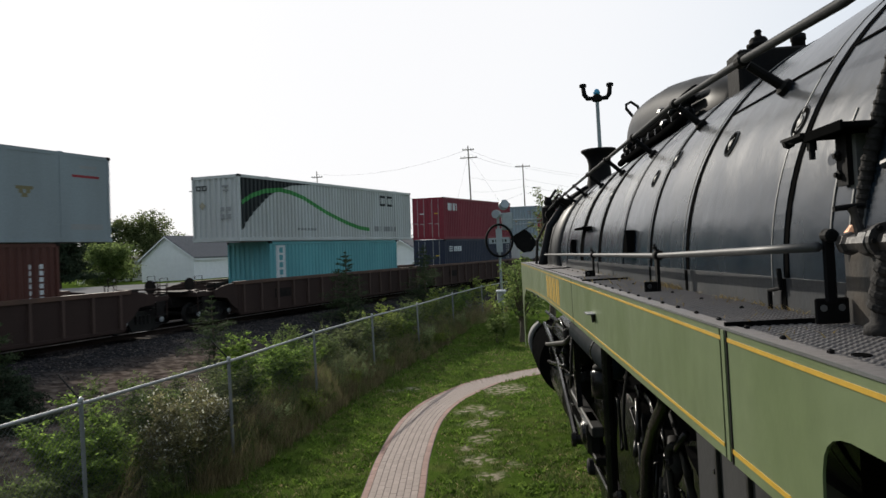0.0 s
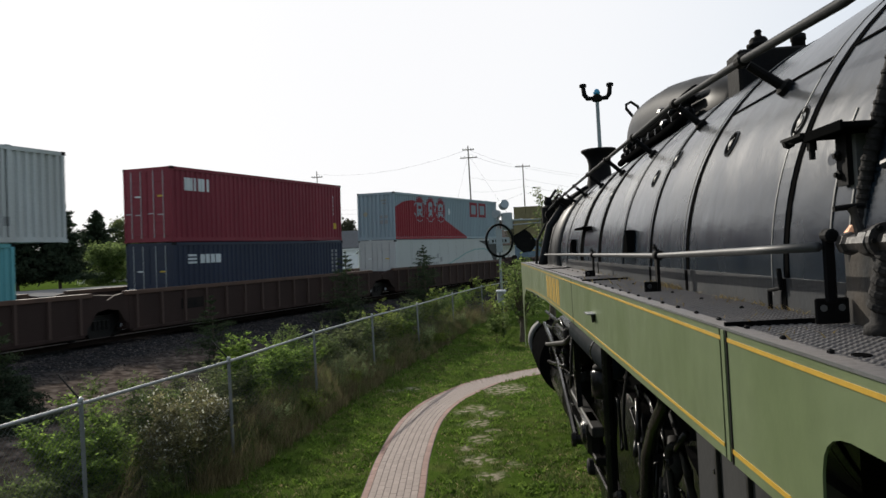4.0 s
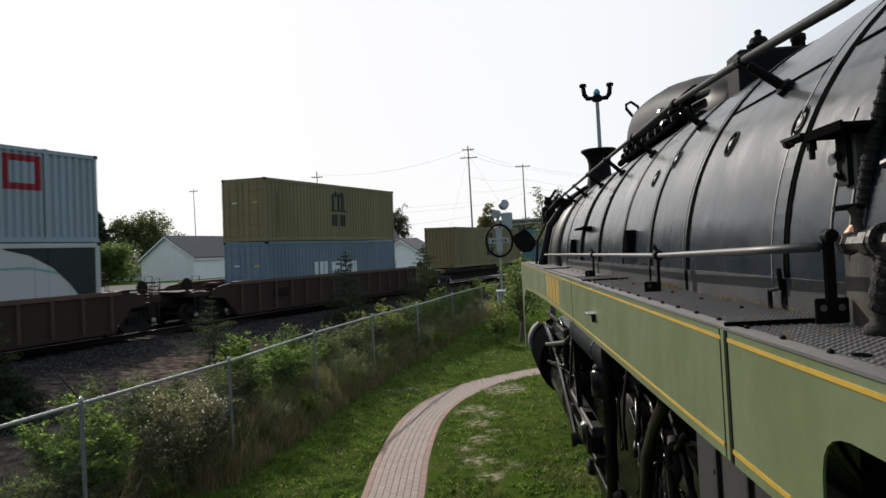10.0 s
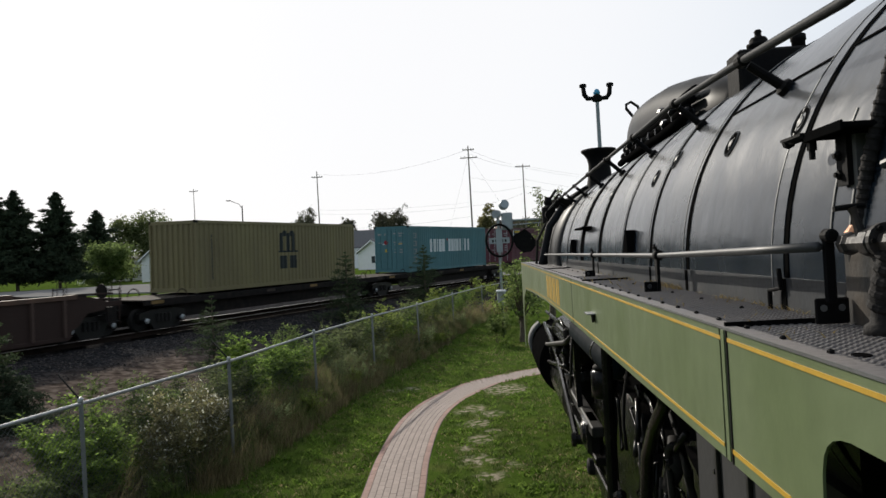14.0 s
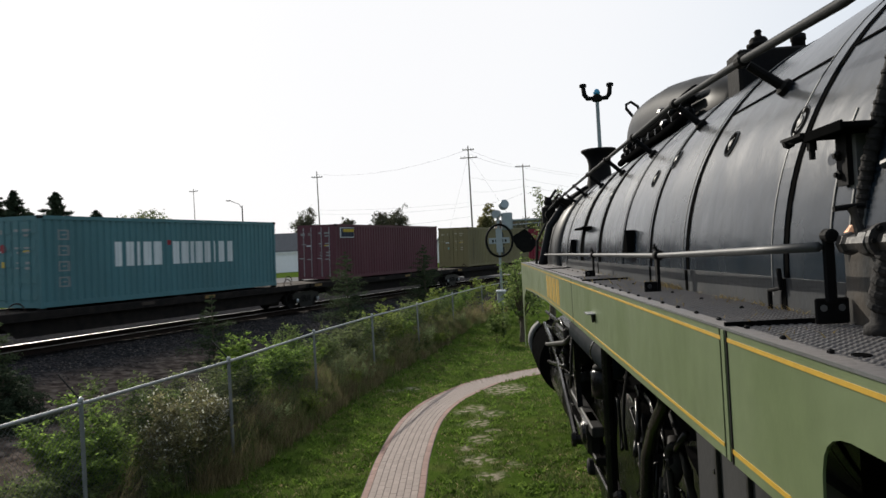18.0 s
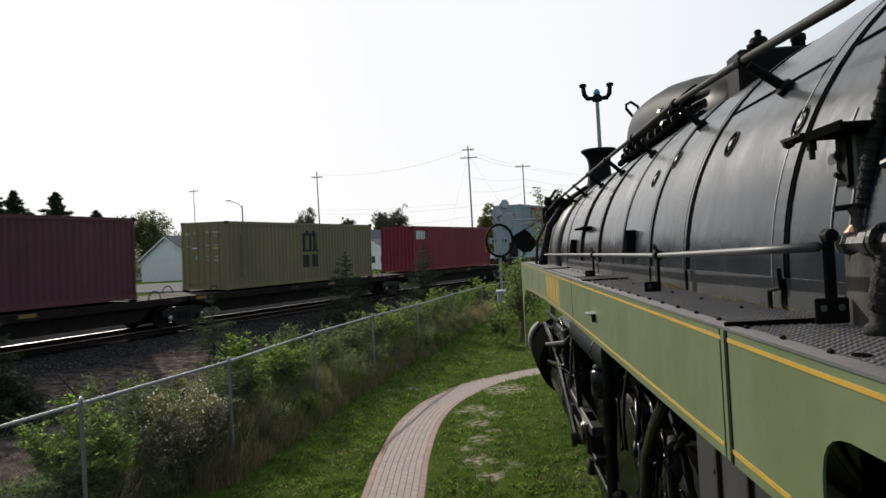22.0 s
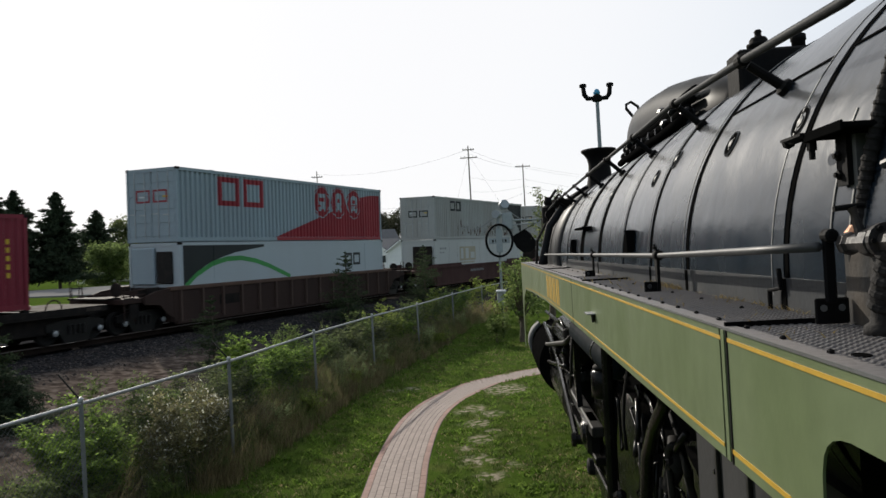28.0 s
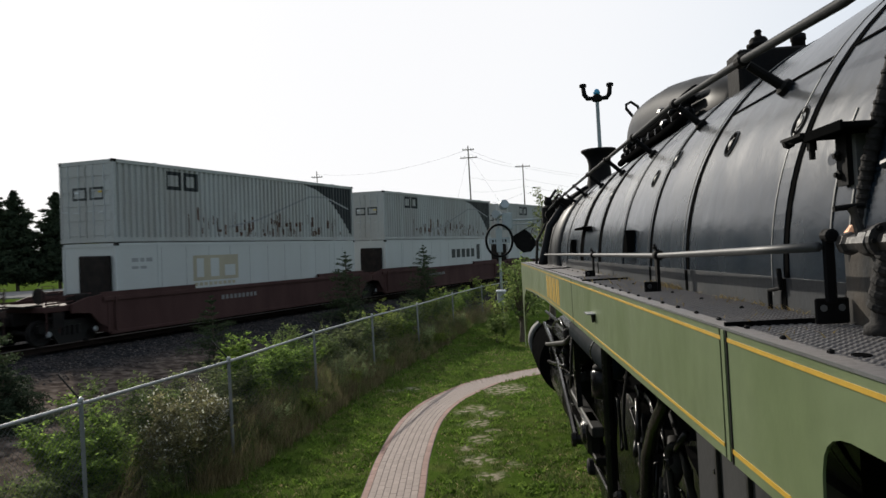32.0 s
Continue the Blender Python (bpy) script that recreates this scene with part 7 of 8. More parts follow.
def build_cargo():
    # first pair: grey cooled box on a rust red one
    b = Box("pale grey cooled container with smooth riveted sides", L53, H96, DIMGREY, 21.69 - L53, HIGH, 2.59, smooth_side=True, posts=(-6.1, 6.1))
    b.film(14.9, 15.6, 2.42, 2.52, D_GREY, "lettering_bar"), b.film(14.6, 15.7, 2.12, 2.2, D_RED, "lettering_bar"), b.film(14.5, 15.8, 0.42, 0.6, D_GREY, "panel")
    b.film(12.55, 13.15, 1.62, 1.72, MUSTARD), b.film(12.65, 12.8, 1.5, 1.62, MUSTARD), b.film(12.9, 13.05, 1.5, 1.62, MUSTARD), b.film(12.75, 12.95, 1.38, 1.5, MUSTARD)
    b = Box("rust red container under a cooled one", L40, H96, RUSTBOX, 19.63 - L40, LOW)
    column(b, 11.1, 0.9, 7, 0.2, 0.1, 0.14, D_WHITE), column(b, 11.5, 0.9, 7, 0.2, 0.1, 0.14, D_WHITE)
    # grey box with a dark sail, on teal
    b = Box("grey 53 foot container with a dark sail and green wave", L53, H96, OLDGREY, 28.6, HIGH, 2.59, 0.27, 0.08, doors=False, posts=(-6.1, 6.1))
    swoosh(b, ((0.2, 0.45), (0.5, 0.82), (1.09, 1.33), (2.11, 2.05), (3.0, 2.4), (3.85, 2.62), (5.6, 2.76)), ((0.25, 1.7), (0.9, 2.0), (1.8, 2.25), (2.96, 2.36), (3.8, 2.28), (4.79, 2.08), (6.78, 1.42), (8.0, 1.1), (8.97, 0.87), (10.0, 0.68), (11.06, 0.6)), D_BLACK, D_GREEN)
    b.emblem(12.3, 1.96, 1.6, 0.6, D_BLACK, 0.13)
    b.bars(11.7, 0.5, 0.78, (0.5, 0.2, 0.12, 0.4, 0.22, 0.2, 0.2), 0.1, D_GREY)
    b.bars(4.2, 0.5, 0.62, (0.2, 0.2, 0.14, 0.2, 0.2, 0.14), 0.1, D_GREY)
    b.end_emblem(0.45, 2.25, 0.6, 0.22, D_BLACK, 0.05), end_marks(b, D_GREY)
    b = Box("faded teal container in the well of a freight car", L40, H96, TEAL, 30.75, LOW, doors=False)
    b.film(0.5, 1.15, 0.9, 2.7, D_WHITE, "panel")
    for i in range(5):
        b.film(0.7, 0.95, 1.0 + 0.34 * i, 1.24 + 0.34 * i, TEAL, "lettering_bar", off=0.008)
    # red on navy
    b = Box("red container with closed doors and lock rods", L40, H96, REDBOX, 49.55, HIGH)
    b.bars(0.75, 2.0, 2.5, (0.42, 0.14, 0.42, 0.14), 0.08, D_WHITE)
    b.film(11.5, 11.7, 0.6, 0.9, D_YEL, "label"), column(b, 11.45, 1.3, 5, 0.22, 0.08, 0.13, D_WHITE)
    b = Box("dark navy container with a small pale emblem", L40, H96, NAVY, 49.6, LOW)
    for i in range(3):
        b.film(0.8, 1.3, 2.05 + 0.14 * i, 2.13 + 0.14 * i, D_WHITE, "emblem")
    b.bars(1.45, 2.05, 2.4, (0.26, 0.22, 0.24, 0.3), 0.06, D_WHITE)
    column(b, 11.2, 1.3, 6, 0.2, 0.1, 0.14, D_GREY), column(b, 11.55, 1.3, 6, 0.2, 0.1, 0.14, D_GREY)
    # grey and red on a white cooled box
    b = Box("grey 53 foot container with a red wave and three badges", L53, H96, GREYBOX, 67.5, HIGH, 2.59, 0.27, 0.08, doors=False, posts=(-6.1, 6.1))
    b.film(0.12, 10.4, 0.18, through_points(((0.12, 1.95), (0.4, 2.08), (1.2, 2.35), (2.3, 2.48), (3.7, 2.36), (5.2, 1.9), (6.87, 1.34), (8.61, 0.76), (10.4, 0.19))), D_RED, "livery")
    trio(b, (3.3, 4.8, 6.3), 1.93, D_RED, GREYBOX), end_marks(b, D_GREY)
    b.emblem(11.15, 1.6, 2.85, 1.06, D_RED, 0.2)
    b.film(7.4, 7.8, lambda x: 1.62 + abs(x - 7.6) * 1.3, lambda x: 2.14 - abs(x - 7.6) * 1.3, D_WHITE, "placard", off=0.006)
    b = Box("white cooled container with a thin green wave", L53, H96, OLDWHITE, 67.55, LOW, 2.59, smooth_side=True, posts=(-6.1, 6.1), doors=True)
    b.emblem(2.7, 1.81, 0.95, 0.38, D_BLACK, 0.08)
    b.bars(2.75, 1.02, 1.42, (0.4, 0.2, 0.18, 0.22, 0.2), 0.12, D_BLACK), b.bars(4.45, 1.02, 1.42, (0.36, 0.22, 0.22, 0.1), 0.12, D_GREY)
    b.film(5.5, 5.75, 1.65, 1.95, D_GREY, "emblem"), b.film(6.0, 6.3, 1.4, 1.7, D_GREY, "emblem")
    for i in range(11):
        b.film(2.1 + i * 1.28, 2.12 + i * 1.28, 0.2, 2.72, JOINTGREY, "panel_joint", off=0.003)
    wave = through_points(((7.2, 1.15), (8.6, 1.45), (10.2, 1.85), (11.8, 2.08), (13.4, 2.1), (15.4, 1.75)))
    b.film(7.2, 15.4, lambda x: wave(x), lambda x: wave(x) + 0.08, D_TEAL, "livery")
    b.film(12.6, 15.95, through_points(((12.6, 2.7), (13.5, 2.5), (14.3, 2.1), (15.0, 1.5), (15.6, 0.7), (15.95, 0.2))), 2.74, D_BLACK, "livery", off=0.008)
    # mustard on pale blue
    b = Box("mustard yellow container with a dark emblem", L40, H96, MUSTARD, 92.95, HIGH)
    mark(b)
    b = Box("pale blue container with white lettering", L40, H96, SKYBLUE, 93.0, LOW)
    b.bars(3.85, 1.2, 1.85, (0.3, 0.3, 0.28), 0.1, D_WHITE), b.bars(5.35, 1.2, 1.8, (0.8, 0.72, 0.6), 0.2, D_WHITE)
    # singles on flat cars
    b = Box("mustard yellow container on a flat car", L40, H96, MUSTARD, 113.75, FLAT, doors=False)
    mark(b)
    b = Box("blue green container with large white lettering", L40, H96, SEAGREEN, 132.25, FLAT)
    b.bars(2.95, 1.2, 2.05, (0.34, 0.36, 0.14, 0.38, 0.36), 0.15, D_WHITE), b.bars(5.7, 1.2, 2.05, (0.34, 0.36, 0.14, 0.36, 0.36, 0.14, 0.4, 0.38), 0.15, D_WHITE)
    for i in range(4):              # four square signs down the side
        z = 0.62 + 0.5 * i
        for x0, x1, a, c in ((0.72, 1.12, 0.28, 0.33), (0.72, 1.12, 0.0, 0.05), (0.72, 0.78, 0.05, 0.28), (1.06, 1.12, 0.05, 0.28), (0.84, 1.0, 0.14, 0.19)):
            b.film(x0, x1, z + a, z + c, D_GREY, "lettering_bar")
    b.film(5.42, 5.64, 1.92, 2.1, D_RED, "spot")
    door_marks(b, D_GREY, D_RED, D_YEL)
    b = Box("dark maroon container with a small printed panel", L40, H96, MAROON, 149.6, FLAT)
    door_marks(b, D_GREY)
    b.film(0.5, 1.9, 2.18, 2.72, D_WHITE, "panel"), b.film(0.56, 1.84, 2.22, 2.68, NAVY, "panel", off=0.008)
    b.film(0.8, 1.8, 2.48, 2.64, D_YEL, "panel", off=0.012), b.bars(0.62, 2.25, 2.4, (0.2, 0.25, 0.2, 0.2), 0.08, D_WHITE)
    b = Box("mustard yellow container with lock rods on a flat car", L40, H96, MUSTARD, 166.75, FLAT)
    door_marks(b, D_FADED, None, D_TEAL)
    mark(b)
    b = Box("red container on a flat car", L40, H96, REDBOX, 184.15, FLAT, doors=False)
    b.bars(0.35, 2.05, 2.6, (0.3, 0.16, 0.34, 0.12), 0.08, D_WHITE)
    column(b, 11.5, 1.0, 5, 0.25, 0.09, 0.15, D_YEL)
    # last stacks
    b = Box("grey 53 foot container with red emblem, wave and badges", L53, H96, GREYBOX, 202.75, HIGH, 2.59, 0.27, 0.08, posts=(-6.1, 6.1))
    b.emblem(2.35, 1.48, 2.95, 1.2, D_RED, 0.22)
    b.film(6.2, 16.0, 0.18, through_points(((6.2, 0.19), (8.46, 0.8), (11.5, 1.62), (13.0, 2.1), (13.9, 2.34), (14.9, 2.5), (16.0, 2.53))), D_RED, "livery")
    trio(b, (10.05, 11.6, 13.15), 1.94, D_RED, GREYBOX)
    b.end_emblem(-0.8, 1.55, 1.6, 0.5, D_RED, 0.07)
    b = Box("white cooled container with a dark sail and green wave", L53, H96, WHITEBOX, 202.8, LOW, 2.59, smooth_side=True, posts=(-6.1, 6.1), reefer=True, unit_mat=GREYBOX)
    swoosh(b, ((0.2, 0.9), (0.6, 1.5), (1.5, 1.98), (2.4, 2.25), (3.25, 2.44), (5.2, 2.66)), ((0.25, 1.15), (0.9, 1.6), (1.84, 2.01), (2.7, 2.18), (3.62, 2.2), (4.6, 2.05), (5.6, 1.78), (7.12, 1.25)), D_BLACK, D_GREEN)
    b.emblem(12.0, 1.58, 1.6, 0.66, D_BLACK, 0.13)
    for k, (lead, lowmat) in enumerate(((225.8, 0), (245.35, 1), (264.9, 2))):
        b = Box("rust-stained grey 53 foot container with a dark end", L53, H96, STAINGREY, lead, HIGH, 2.59, 0.27, 0.08, posts=(-6.1, 6.1))
        b.emblem(2.5, 1.96, 1.7, 0.7, D_BLACK, 0.14)
        b.film(11.5, 16.0, through_points(((11.5, 2.74), (12.6, 2.55), (13.6, 2.2), (14.5, 1.6), (15.3, 0.9), (16.0, 0.2))), 2.74, D_BLACK, "livery")
        wv = through_points(((6.0, 0.55), (8.0, 0.9), (10.0, 1.5), (12.0, 2.1), (13.5, 2.15), (15.8, 1.6)))
        b.film(6.0, 15.8, wv, lambda x: wv(x) + 0.09, D_GREY, "livery", off=0.008)
        rng = random.Random(5 + k)
        for i in range(110):
            x = min(15.7, max(3.6, rng.gauss(9, 3.2)))
            z = rng.uniform(0.2, 0.5) + (0.35 if rng.random() < 0.4 else 0)
            b.film(x, x + rng.uniform(0.03, 0.1), z, z + rng.uniform(0.1, 0.55), RUST, "rust_streak", off=0.006)
        b.end_emblem(-0.85, 1.5, 1.5, 0.45, D_BLACK, 0.08)
        b = Box(("white cooled container with a faded yellow emblem", "white cooled container with dark lettering", "white cooled container with plain riveted sides")[k], L53, H96, OLDWHITE, lead + 0.05, LOW, 2.59, smooth_side=True, posts=(-6.1, 6.1), reefer=True)
        for i in range(11):
            b.film(2.1 + i * 1.28, 2.12 + i * 1.28, 0.2, 2.72, JOINTGREY, "panel_joint", off=0.003)
        if k == 0:
            b.film(3.75, 6.45, 1.36, 2.36, D_FADED, "panel"), b.film(3.95, 4.35, 1.5, 2.24, OLDWHITE, "panel", off=0.008), b.film(4.75, 5.25, 1.5, 2.24, OLDWHITE, "panel", off=0.008), b.film(5.6, 6.25, 1.5, 1.95, OLDWHITE, "panel", off=0.008)
            b.bars(3.8, 1.16, 1.29, (0.2,) * 9, 0.08, D_FADED)
            b.bars(0.7, 2.2, 2.34, (0.3, 0.2, 0.3), 0.08, D_GREY), b.bars(0.7, 1.95, 2.05, (0.3, 0.3), 0.08, D_GREY)
        else:
            b.bars(9.0, 1.6, 2.2, (0.6, 0.6, 0.6, 0.6, 0.6), 0.22, D_BLACK)
            b.film(13.3, 13.9, 1.4, 2.5, D_BLACK, "lettering_bar")


def mark(b):
    """A dark emblem of two rows of plain blocks."""
    b.bars(5.55, 1.55, 2.4, (0.28, 0.28, 0.28), 0.18, D_BLACK)
    b.film(5.4, 7.0, 1.5, 1.58, D_BLACK, "emblem"), b.film(5.62, 6.75, 2.25, lambda x: 2.3 + 0.22 * abs(math.sin((x - 5.62) / 1.13 * 2 * math.pi)) ** 0.6, D_BLACK, "emblem", off=0.008)
    b.bars(5.55, 0.75, 1.35, (0.55, 0.55), 0.16, D_BLACK)
    column(b, 0.9, 0.5, 12, 0.155, 0.1, 0.12, D_BLACK), column(b, 1.25, 0.75, 9, 0.165, 0.06, 0.09, D_BLACK)


build_cargo()


# ---- freight cars ----
CASTSTEEL = mat("oily cast steel", (0.014, 0.013, 0.0125), 0.4, 0.0, 0.3, 3, 0.1, 40, spec=0.25)


def wheelset_mesh():
    bm = bmesh.new()
    for y in (-0.75, 0.75):
        o = 1 if y > 0 else -1
        lathe(bm, (0, y, 0), (0, o, 0), [(-0.09, 0.44), (-0.065, 0.45), (-0.05, 0.42), (0.055, 0.41), (0.06, 0.36), (0.02, 0.34), (0.0, 0.16), (0.05, 0.14), (0.06, 0.1)], 20)
    tube(bm, [(0, -1.02, 0), (0, 1.02, 0)], 0.075, 10)
    return mesh_of("wheelset", bm, STEELGREY)


def sideframe_mesh():
    out = [(-1.15, 0.52), (-1.15, 0.28), (-0.7, 0.26), (-0.45, -0.12), (0.45, -0.12), (0.7, 0.26), (1.15, 0.28), (1.15, 0.52), (0.6, 0.62), (-0.6, 0.62)]
    bm = prism(bmesh.new(), [(a, b - 0.1) for a, b in out], -0.07, 0.07, "xz")
    for x in (-0.28, -0.1, 0.1, 0.28):
        lathe(bm, (x, -0.09, 0.05), (0, 0, 1), [(0, 0.07), (0.3, 0.07)], 8)
    for x in (-0.89, 0.89):
        lathe(bm, (x, 0.0, 0.13), (0, -1, 0), [(0, 0.13), (0.14, 0.12), (0.17, 0.06)], 12)
    return mesh_of("side_frame", bm, CASTSTEEL)


WHEELSET, SIDEFRAME = wheelset_mesh(), sideframe_mesh()
BOLSTER = mesh_of("bolster", boxed(-0.2, 0.2, -1.0, 1.0, 0.25, 0.62, 0.03), DARKSTEEL)
BEARINGCAP = mesh_of("bearing_cap", lathed((0, 0, 0), (0, -1, 0), [(0, 0.1), (0.03, 0.095), (0.05, 0.06), (0.055, 0.01)], 12), GALV)
WHEELS = []


def bogie(car, x):
    b = share("bogie", BOLSTER, car, pose(x, 0, 0.1), "dark cast steel bogie")
    for y in (-0.98, 0.98):
        f = share("side_frame", SIDEFRAME, b, pose(0, y, 0.2, 0, 0, 0 if y < 0 else 180))
        for dx in (-0.89, 0.89):
            share("bearing_cap", BEARINGCAP, f, pose(dx, -0.17, 0.13), "bright steel bearing cap")
    for dx in (-0.89, 0.89):
        w = share("wheelset", WHEELSET, b, pose(dx, 0, 0.35))
        WHEELS.append((w, dx))


def well_car(lead, trail, paint, bogies, label, stubs=(2.6, 2.6)):
    """A deep well between two decked ends; lead and trail are the ends of its well along the line."""
    c, half = (lead + trail) / 2, (trail - lead) / 2
    e = thing("well_car", label, "freight car", group="freight cars of the train")
    for sy in (-1, 1):
        y0, y1 = sorted((sy * 1.36, sy * 1.46))
        zt = 1.62 if paint is not OXIDE else 1.48
        sill = part("side_sill", boxed(-half - 0.3, half + 0.3, y0, y1, 0.28, zt - 0.12), paint, e)
        part("top_chord", boxed(-half - 0.5, half + 0.5, sy * 1.41 - 0.11, sy * 1.41 + 0.11, zt - 0.14, zt, 0.01), paint if paint is OXIDE else RUST, sill)
        if paint is OXIDE:
            for sx in (-1, 1):
                a, b = sorted((sx * (half + 0.5), sx * (half - 3.9)))
                part("raised_end", prism(bmesh.new(), [(a, 1.3), (b, 1.3), (b, 1.64), (a, 1.64)], sy * 1.41 - 0.06, sy * 1.41 + 0.06, "xz"), paint, sill)
            for k in range(9):
                part("lettering_bar", boxed(-half + 5.4 + 0.26 * k, -half + 5.56 + 0.26 * k, sy * 1.464 - 0.004, sy * 1.464 + 0.004, 0.95, 1.12), JOINTGREY, sill)
        part("bottom_chord", boxed(-half - 0.2, half + 0.2, sy * 1.41 - 0.09, sy * 1.41 + 0.09, 0.2, 0.32, 0.01), paint, sill)
        n = int(half * 2 / 1.15) if paint is not OXIDE else 1
        # ribs of brown cars take the lightened paint, so they look sky-lit
        rib = mesh_of("rib", boxed(-0.05, 0.05, -0.06, 0.06, 0.3, 1.49, 0.008), RIBLITBROWN if paint is BROWNCAR else paint)
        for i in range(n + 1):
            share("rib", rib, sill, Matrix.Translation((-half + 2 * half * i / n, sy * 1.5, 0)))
        if paint is not OXIDE:
            part("plate", boxed(-half + 2.2, -half + 3.4, sy * 1.464 - 0.004, sy * 1.464 + 0.004, 0.75, 1.15), DARKSTEEL, sill, "weathered lettering panel")
    for i in range(9):
        x = -half + 0.4 + (2 * half - 0.8) * i / 8
        part("floor_beam", boxed(x - 0.15, x + 0.15, -1.38, 1.38, 0.2, 0.34), DARKSTEEL, e)
    for sx, stub in zip((-1, 1), stubs):
        a, b = sorted((sx * (half + 0.25), sx * (half + stub)))
        deck = part("end_deck", boxed(a, b, -1.3, 1.3, 1.12, 1.3, 0.02), paint, e)
        part("bulkhead", boxed(sx * (half + 0.3) - 0.06, sx * (half + 0.3) + 0.06, -1.36, 1.36, 0.3, 1.45), paint, e)
        part("centre_sill", boxed(a, sx * (half + stub + 0.3) if sx > 0 else b, -0.3, 0.3, 0.72, 1.12) if sx > 0 else boxed(a - 0.3, b, -0.3, 0.3, 0.72, 1.12), DARKSTEEL, e)
        for sy in (-1, 1):
            x = sx * (half + 0.9)
            xg = half + min(1.7, stub)
            part("gusset", prism(bmesh.new(), [(sx * (half + 0.2), 1.6), (sx * (half + 0.2 + 0.55 * (xg - half)), 1.5), (sx * xg, 1.34), (sx * xg, 1.05), (sx * (half + 0.2 + 0.45 * (xg - half)), 0.98), (sx * (half + 0.2 + 0.25 * (xg - half)), 0.62), (sx * (half + 0.2), 0.4)], sy * 1.36, sy * 1.44, "xz"), paint, e)
            if stub < 2:
                continue
            part("grab_iron", tubed([(x + sx * 1.3, sy * 1.25, 1.3), (x + sx * 1.3, sy * 1.25, 1.95), (x + sx * 1.7, sy * 1.25, 1.95), (x + sx * 1.7, sy * 1.25, 1.3)], 0.016, 6), paint, e)
            part("step", boxed(x + sx * 1.2 - 0.2, x + sx * 1.2 + 0.2, sy * 1.3 - 0.03, sy * 1.3 + 0.03, 0.6, 1.1), DARKSTEEL, e)
        if stub < 2:
            continue
        for sy in (-1, 1):
            xe = sx * (half + stub - 0.1)
            lad = part("end_ladder", tubed([(xe, sy * 1.28, 0.45), (xe, sy * 1.28, 1.75)], 0.022, 6), paint, e)
            tube_pts = [(xe - sx * 0.45, sy * 1.28, 0.45), (xe - sx * 0.45, sy * 1.28, 1.75)]
            part("rail", tubed(tube_pts, 0.022, 6), paint, lad)
            for k in range(4):
                part("rung", tubed([(xe, sy * 1.28, 0.6 + 0.36 * k), (xe - sx * 0.45, sy * 1.28, 0.6 + 0.36 * k)], 0.02, 6), STEELGREY, lad)
        for sy, zz in ((-1, 1.42), (1, 1.42), (-1, 1.6)):
            part("cross_rail", tubed([(sx * (half + 0.5), sy * 0.9, zz), (sx * (half + stub - 0.2), sy * 1.1, zz - 0.05)], 0.03, 6), paint, e)
        part("air_hose", tubed([(sx * (half + stub + 0.2), 0.35, 0.95), (sx * (half + stub + 0.5), 0.4, 0.6), (sx * (half + stub + 0.85), 0.38, 0.62)], 0.03, 6), DARKSTEEL, e)
        part("valve_box", boxed(sx * (half + 1.0) - 0.25, sx * (half + 1.0) + 0.25, -1.15, -0.6, 1.3, 1.62, 0.03), DARKSTEEL, e)
        part("end_platform", boxed(sx * (half + stub + 0.05) - 0.35, sx * (half + stub + 0.05) + 0.35, -0.9, 0.9, 1.3, 1.36), DARKSTEEL, e)
        part("coupler", boxed(sx * (half + stub + 0.5) - 0.35, sx * (half + stub + 0.5) + 0.35, -0.12, 0.12, 0.74, 1.0, 0.03), DARKSTEEL, e)
        part("brake_wheel", lathed((sx * (half + stub - 0.3), -0.7, 1.62), (1, 0, 0), [(-0.02, 0.2), (-0.02, 0.26), (0.02, 0.26), (0.02, 0.2)], 16), DARKSTEEL, e)
    for x in bogies:
        stub = stubs[0 if x < 0 else 1]
        bogie(e, x * (half + (stub - 1.15 if stub > 2 else stub + 0.02)))
    CARGO.append((e, c, 0.0))
    return e


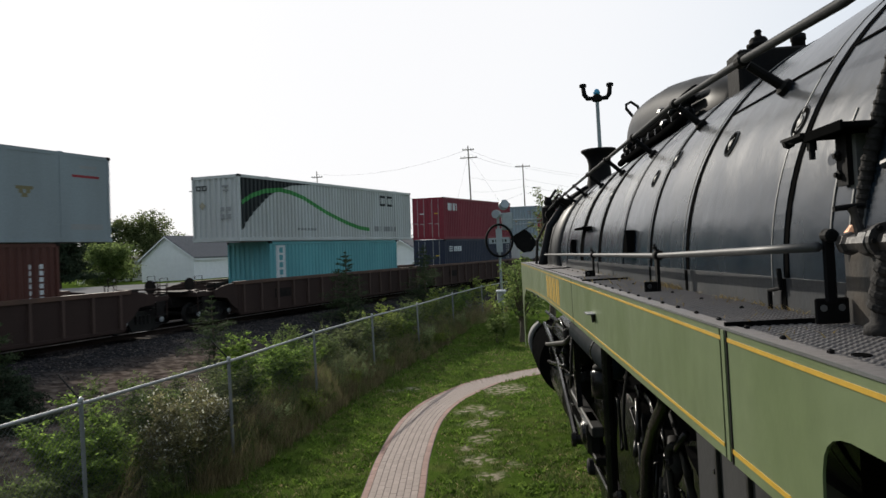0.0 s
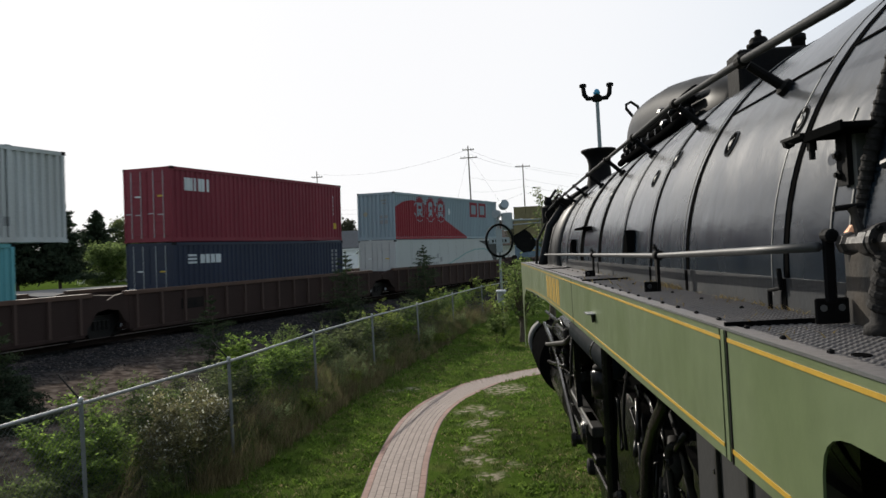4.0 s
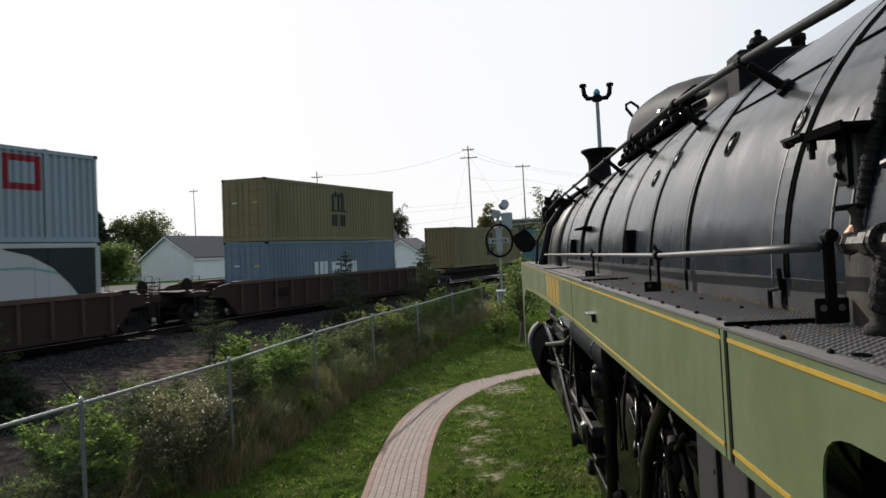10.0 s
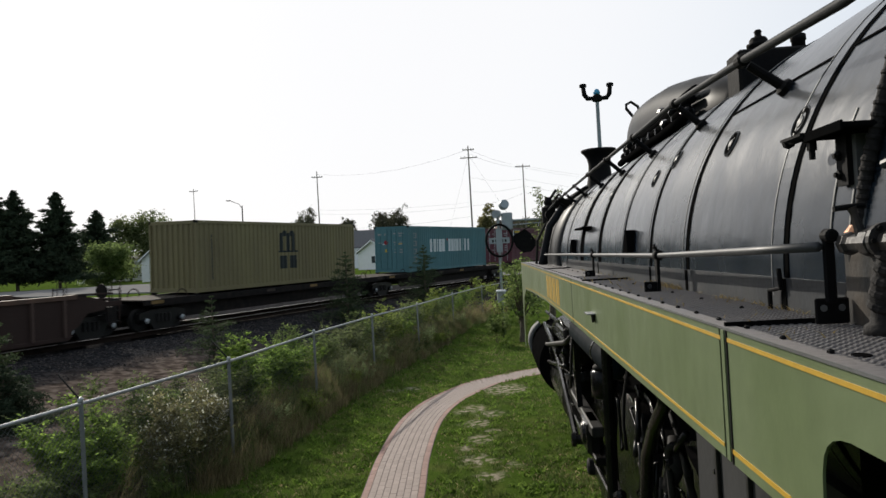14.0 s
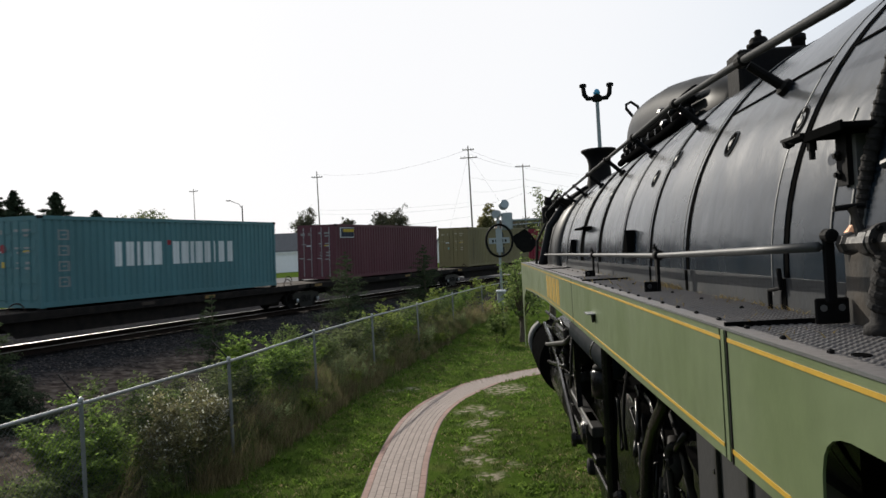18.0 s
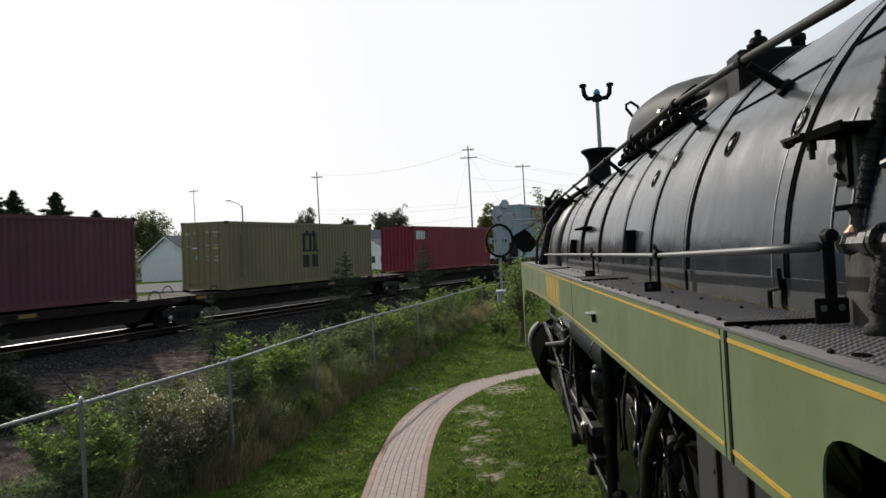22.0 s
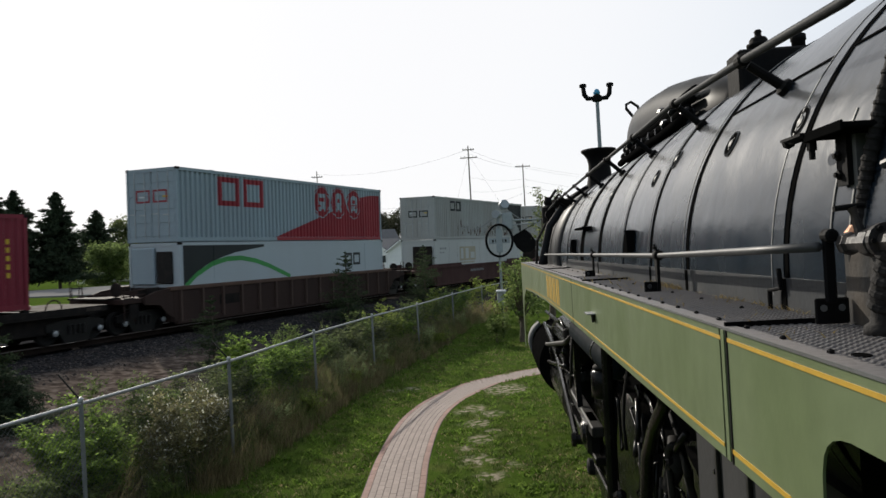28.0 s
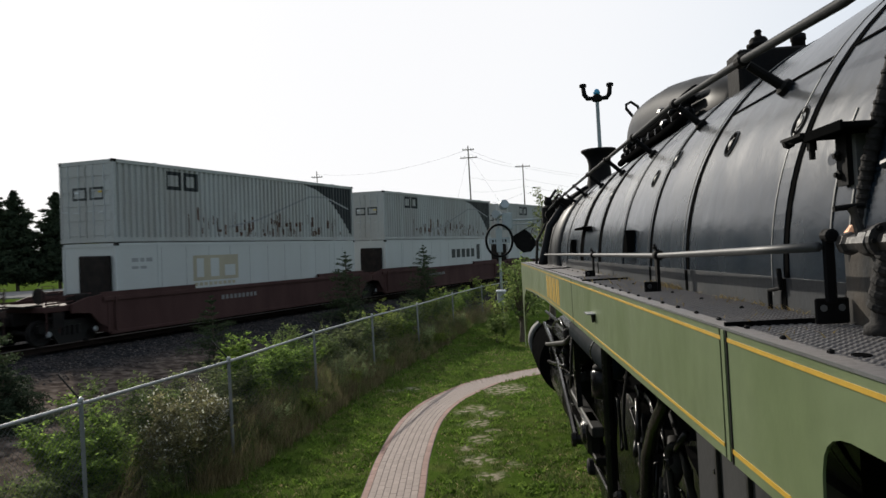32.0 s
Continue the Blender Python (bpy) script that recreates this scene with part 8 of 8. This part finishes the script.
def spine_car(lead, trail, a0, a1, paint, label, bogies):
    """One unit of a light articulated car: container pads between the joints a0 and a1 along the line."""
    c, half = (lead + trail) / 2, (trail - lead) / 2
    e = thing("spine_car", label, "freight car", group="freight cars of the train")
    x0, x1 = a0 - c, a1 - c
    part("centre_beam", boxed(x0, x1, -0.33, 0.33, 0.62, 1.05, 0.02), DARKSTEEL, e)
    for sy in (-1, 1):
        sill = part("side_sill", boxed(x0 + 0.1, x1 - 0.1, sy * 1.24 - 0.06, sy * 1.24 + 0.06, 1.0, 1.2, 0.01), DARKSTEEL, e, "grimy dark side sill")
        part("lower_flange", boxed(x0 + 0.5, x1 - 0.5, sy * 1.2 - 0.1, sy * 1.2 + 0.1, 0.94, 1.0, 0.01), DARKSTEEL, sill)
        k = 6
        for i in range(k):
            x = x0 + 0.7 + i * (x1 - x0 - 1.4) / (k - 1)
            part("marker_plate", boxed(x - 0.3, x + 0.3, sy * 1.303 - 0.004, sy * 1.303 + 0.004, 1.04, 1.16), (MARKER, DARKSTEEL, WALKWAY)[i % 3], sill)
        part("truss", prism(bmesh.new(), [(x0 + 1.5, 0.98), (x1 - 1.5, 0.98), (x1 - 2.3, 0.42), (x0 + 2.3, 0.42)], sy * 0.95 - 0.04, sy * 0.95 + 0.04, "xz"), DARKSTEEL, e)
    for sx in (-1, 1):
        arm = part("cross_arm", boxed(sx * (half - 0.12) - 0.22, sx * (half - 0.12) + 0.22, -1.18, 1.18, 0.98, 1.2, 0.02), DARKSTEEL, e)
        for sy in (-1, 1):
            part("pedestal", boxed(sx * (half - 0.1) - 0.1, sx * (half - 0.1) + 0.1, sy * 1.12 - 0.1, sy * 1.12 + 0.1, 1.1, 1.268, 0.01), DARKSTEEL, arm)
        xa, xb = (x0 + 0.08, -half - 0.35) if sx < 0 else (half + 0.35, x1 - 0.08)
        part("walkway", boxed(xa, xb, -1.18, 1.18, 1.16, 1.205), WALKWAY, e, "dusty brown deck plate")
        xe = xb - 0.5 if sx < 0 else xa + 0.5
        for sy in (-1, 1):
            part("grab_iron", tubed([(xe + 0.3 * math.cos(q), sy * 1.24, 1.2 + 0.3 * math.sin(q)) for q in [math.pi * i / 8 for i in range(9)]], 0.022, 6), paint, e)
    part("middle_arm", boxed(-0.2, 0.2, -1.18, 1.18, 0.95, 1.25, 0.02), DARKSTEEL, e)
    part("air_tank", tubed([(1.5, -0.62, 0.6), (3.0, -0.62, 0.6)], 0.2, 12), DARKSTEEL, e)
    part("brake_rigging", boxed(-3.2, -1.6, -0.7, -0.4, 0.4, 0.62, 0.03), DARKSTEEL, e)
    for x in bogies:
        bogie(e, x - c)
    CARGO.append((e, c, 0.0))
    return e


MARKER = mat("faded yellow marker plate", (0.2, 0.12, 0.03), 0.7, 0, 0.3, 4, 0.1, 40)
WALKWAY = mat("dusty deck plate", (0.06, 0.049, 0.041), 0.95, 0, 0.3, 3, 0.2, 40, spec=0.08)


def build_cars():
    well_car(5.3, 21.8, BROWNCAR, (-1, 1), "rusty brown well car with ribbed sides")
    well_car(28.5, 45.0, BROWNCAR, (-1, 1), "grimy brown well car under stacked containers", (2.6, 1.22))
    well_car(47.45, 63.95, BROWNCAR, (1,), "grimy brown well car under stacked containers", (1.2, 1.72))
    well_car(67.4, 83.9, BROWNCAR, (1,), "long grimy brown well car with ribbed sides", (1.7, 2.6))
    well_car(90.85, 107.35, BROWNCAR, (-1, 1), "rusty brown well car with ribbed sides")
    joints = (110.9, 129.3, 147.1, 164.4, 181.6, 199.4)
    for i, lead in enumerate((113.75, 132.25, 149.6, 166.75, 184.15)):
        wheels = ((joints[0] + 1.2,) if i == 0 else ()) + ((joints[5] - 1.2,) if i == 4 else (joints[i + 1],))
        spine_car(lead, lead + L40, joints[i], joints[i + 1], BROWNCAR, "low articulated flat car carrying one container", wheels)
    well_car(202.6, 219.1, BROWNCAR, (-1, 1), "long brown well car with ribbed sides")
    for lead, bg, st in ((225.6, (-1, 1), (2.6, 1.55)), (245.2, (1,), (1.5, 1.55)), (264.8, (1,), (1.5, 2.6))):
        well_car(lead, lead + 16.5, OXIDE, bg, "long red oxide well car with plain sides", st)


build_cars()


# ---- what moves ----
def motions():
    times = [i * 0.5 for i in range(65)]
    for ob, s0, h in CARGO:
        walk(ob, [(t, line_pose(s0 - travelled(t), h)) for t in times])
    spin = [i * 0.1 for i in range(321)]
    first = {}
    for w, dx in WHEELS:
        if dx not in first:
            walk(w, [(t, Matrix.Translation((dx, 0, 0.35)) @ Matrix.Rotation(-travelled(t) / 0.45, 4, "Y")) for t in spin])
            first[dx] = w.animation_data
        else:
            w.rotation_mode = "QUATERNION"
            w.animation_data_create()
            w.animation_data.action = first[dx].action
            w.animation_data.action_slot = first[dx].action_slot


motions()
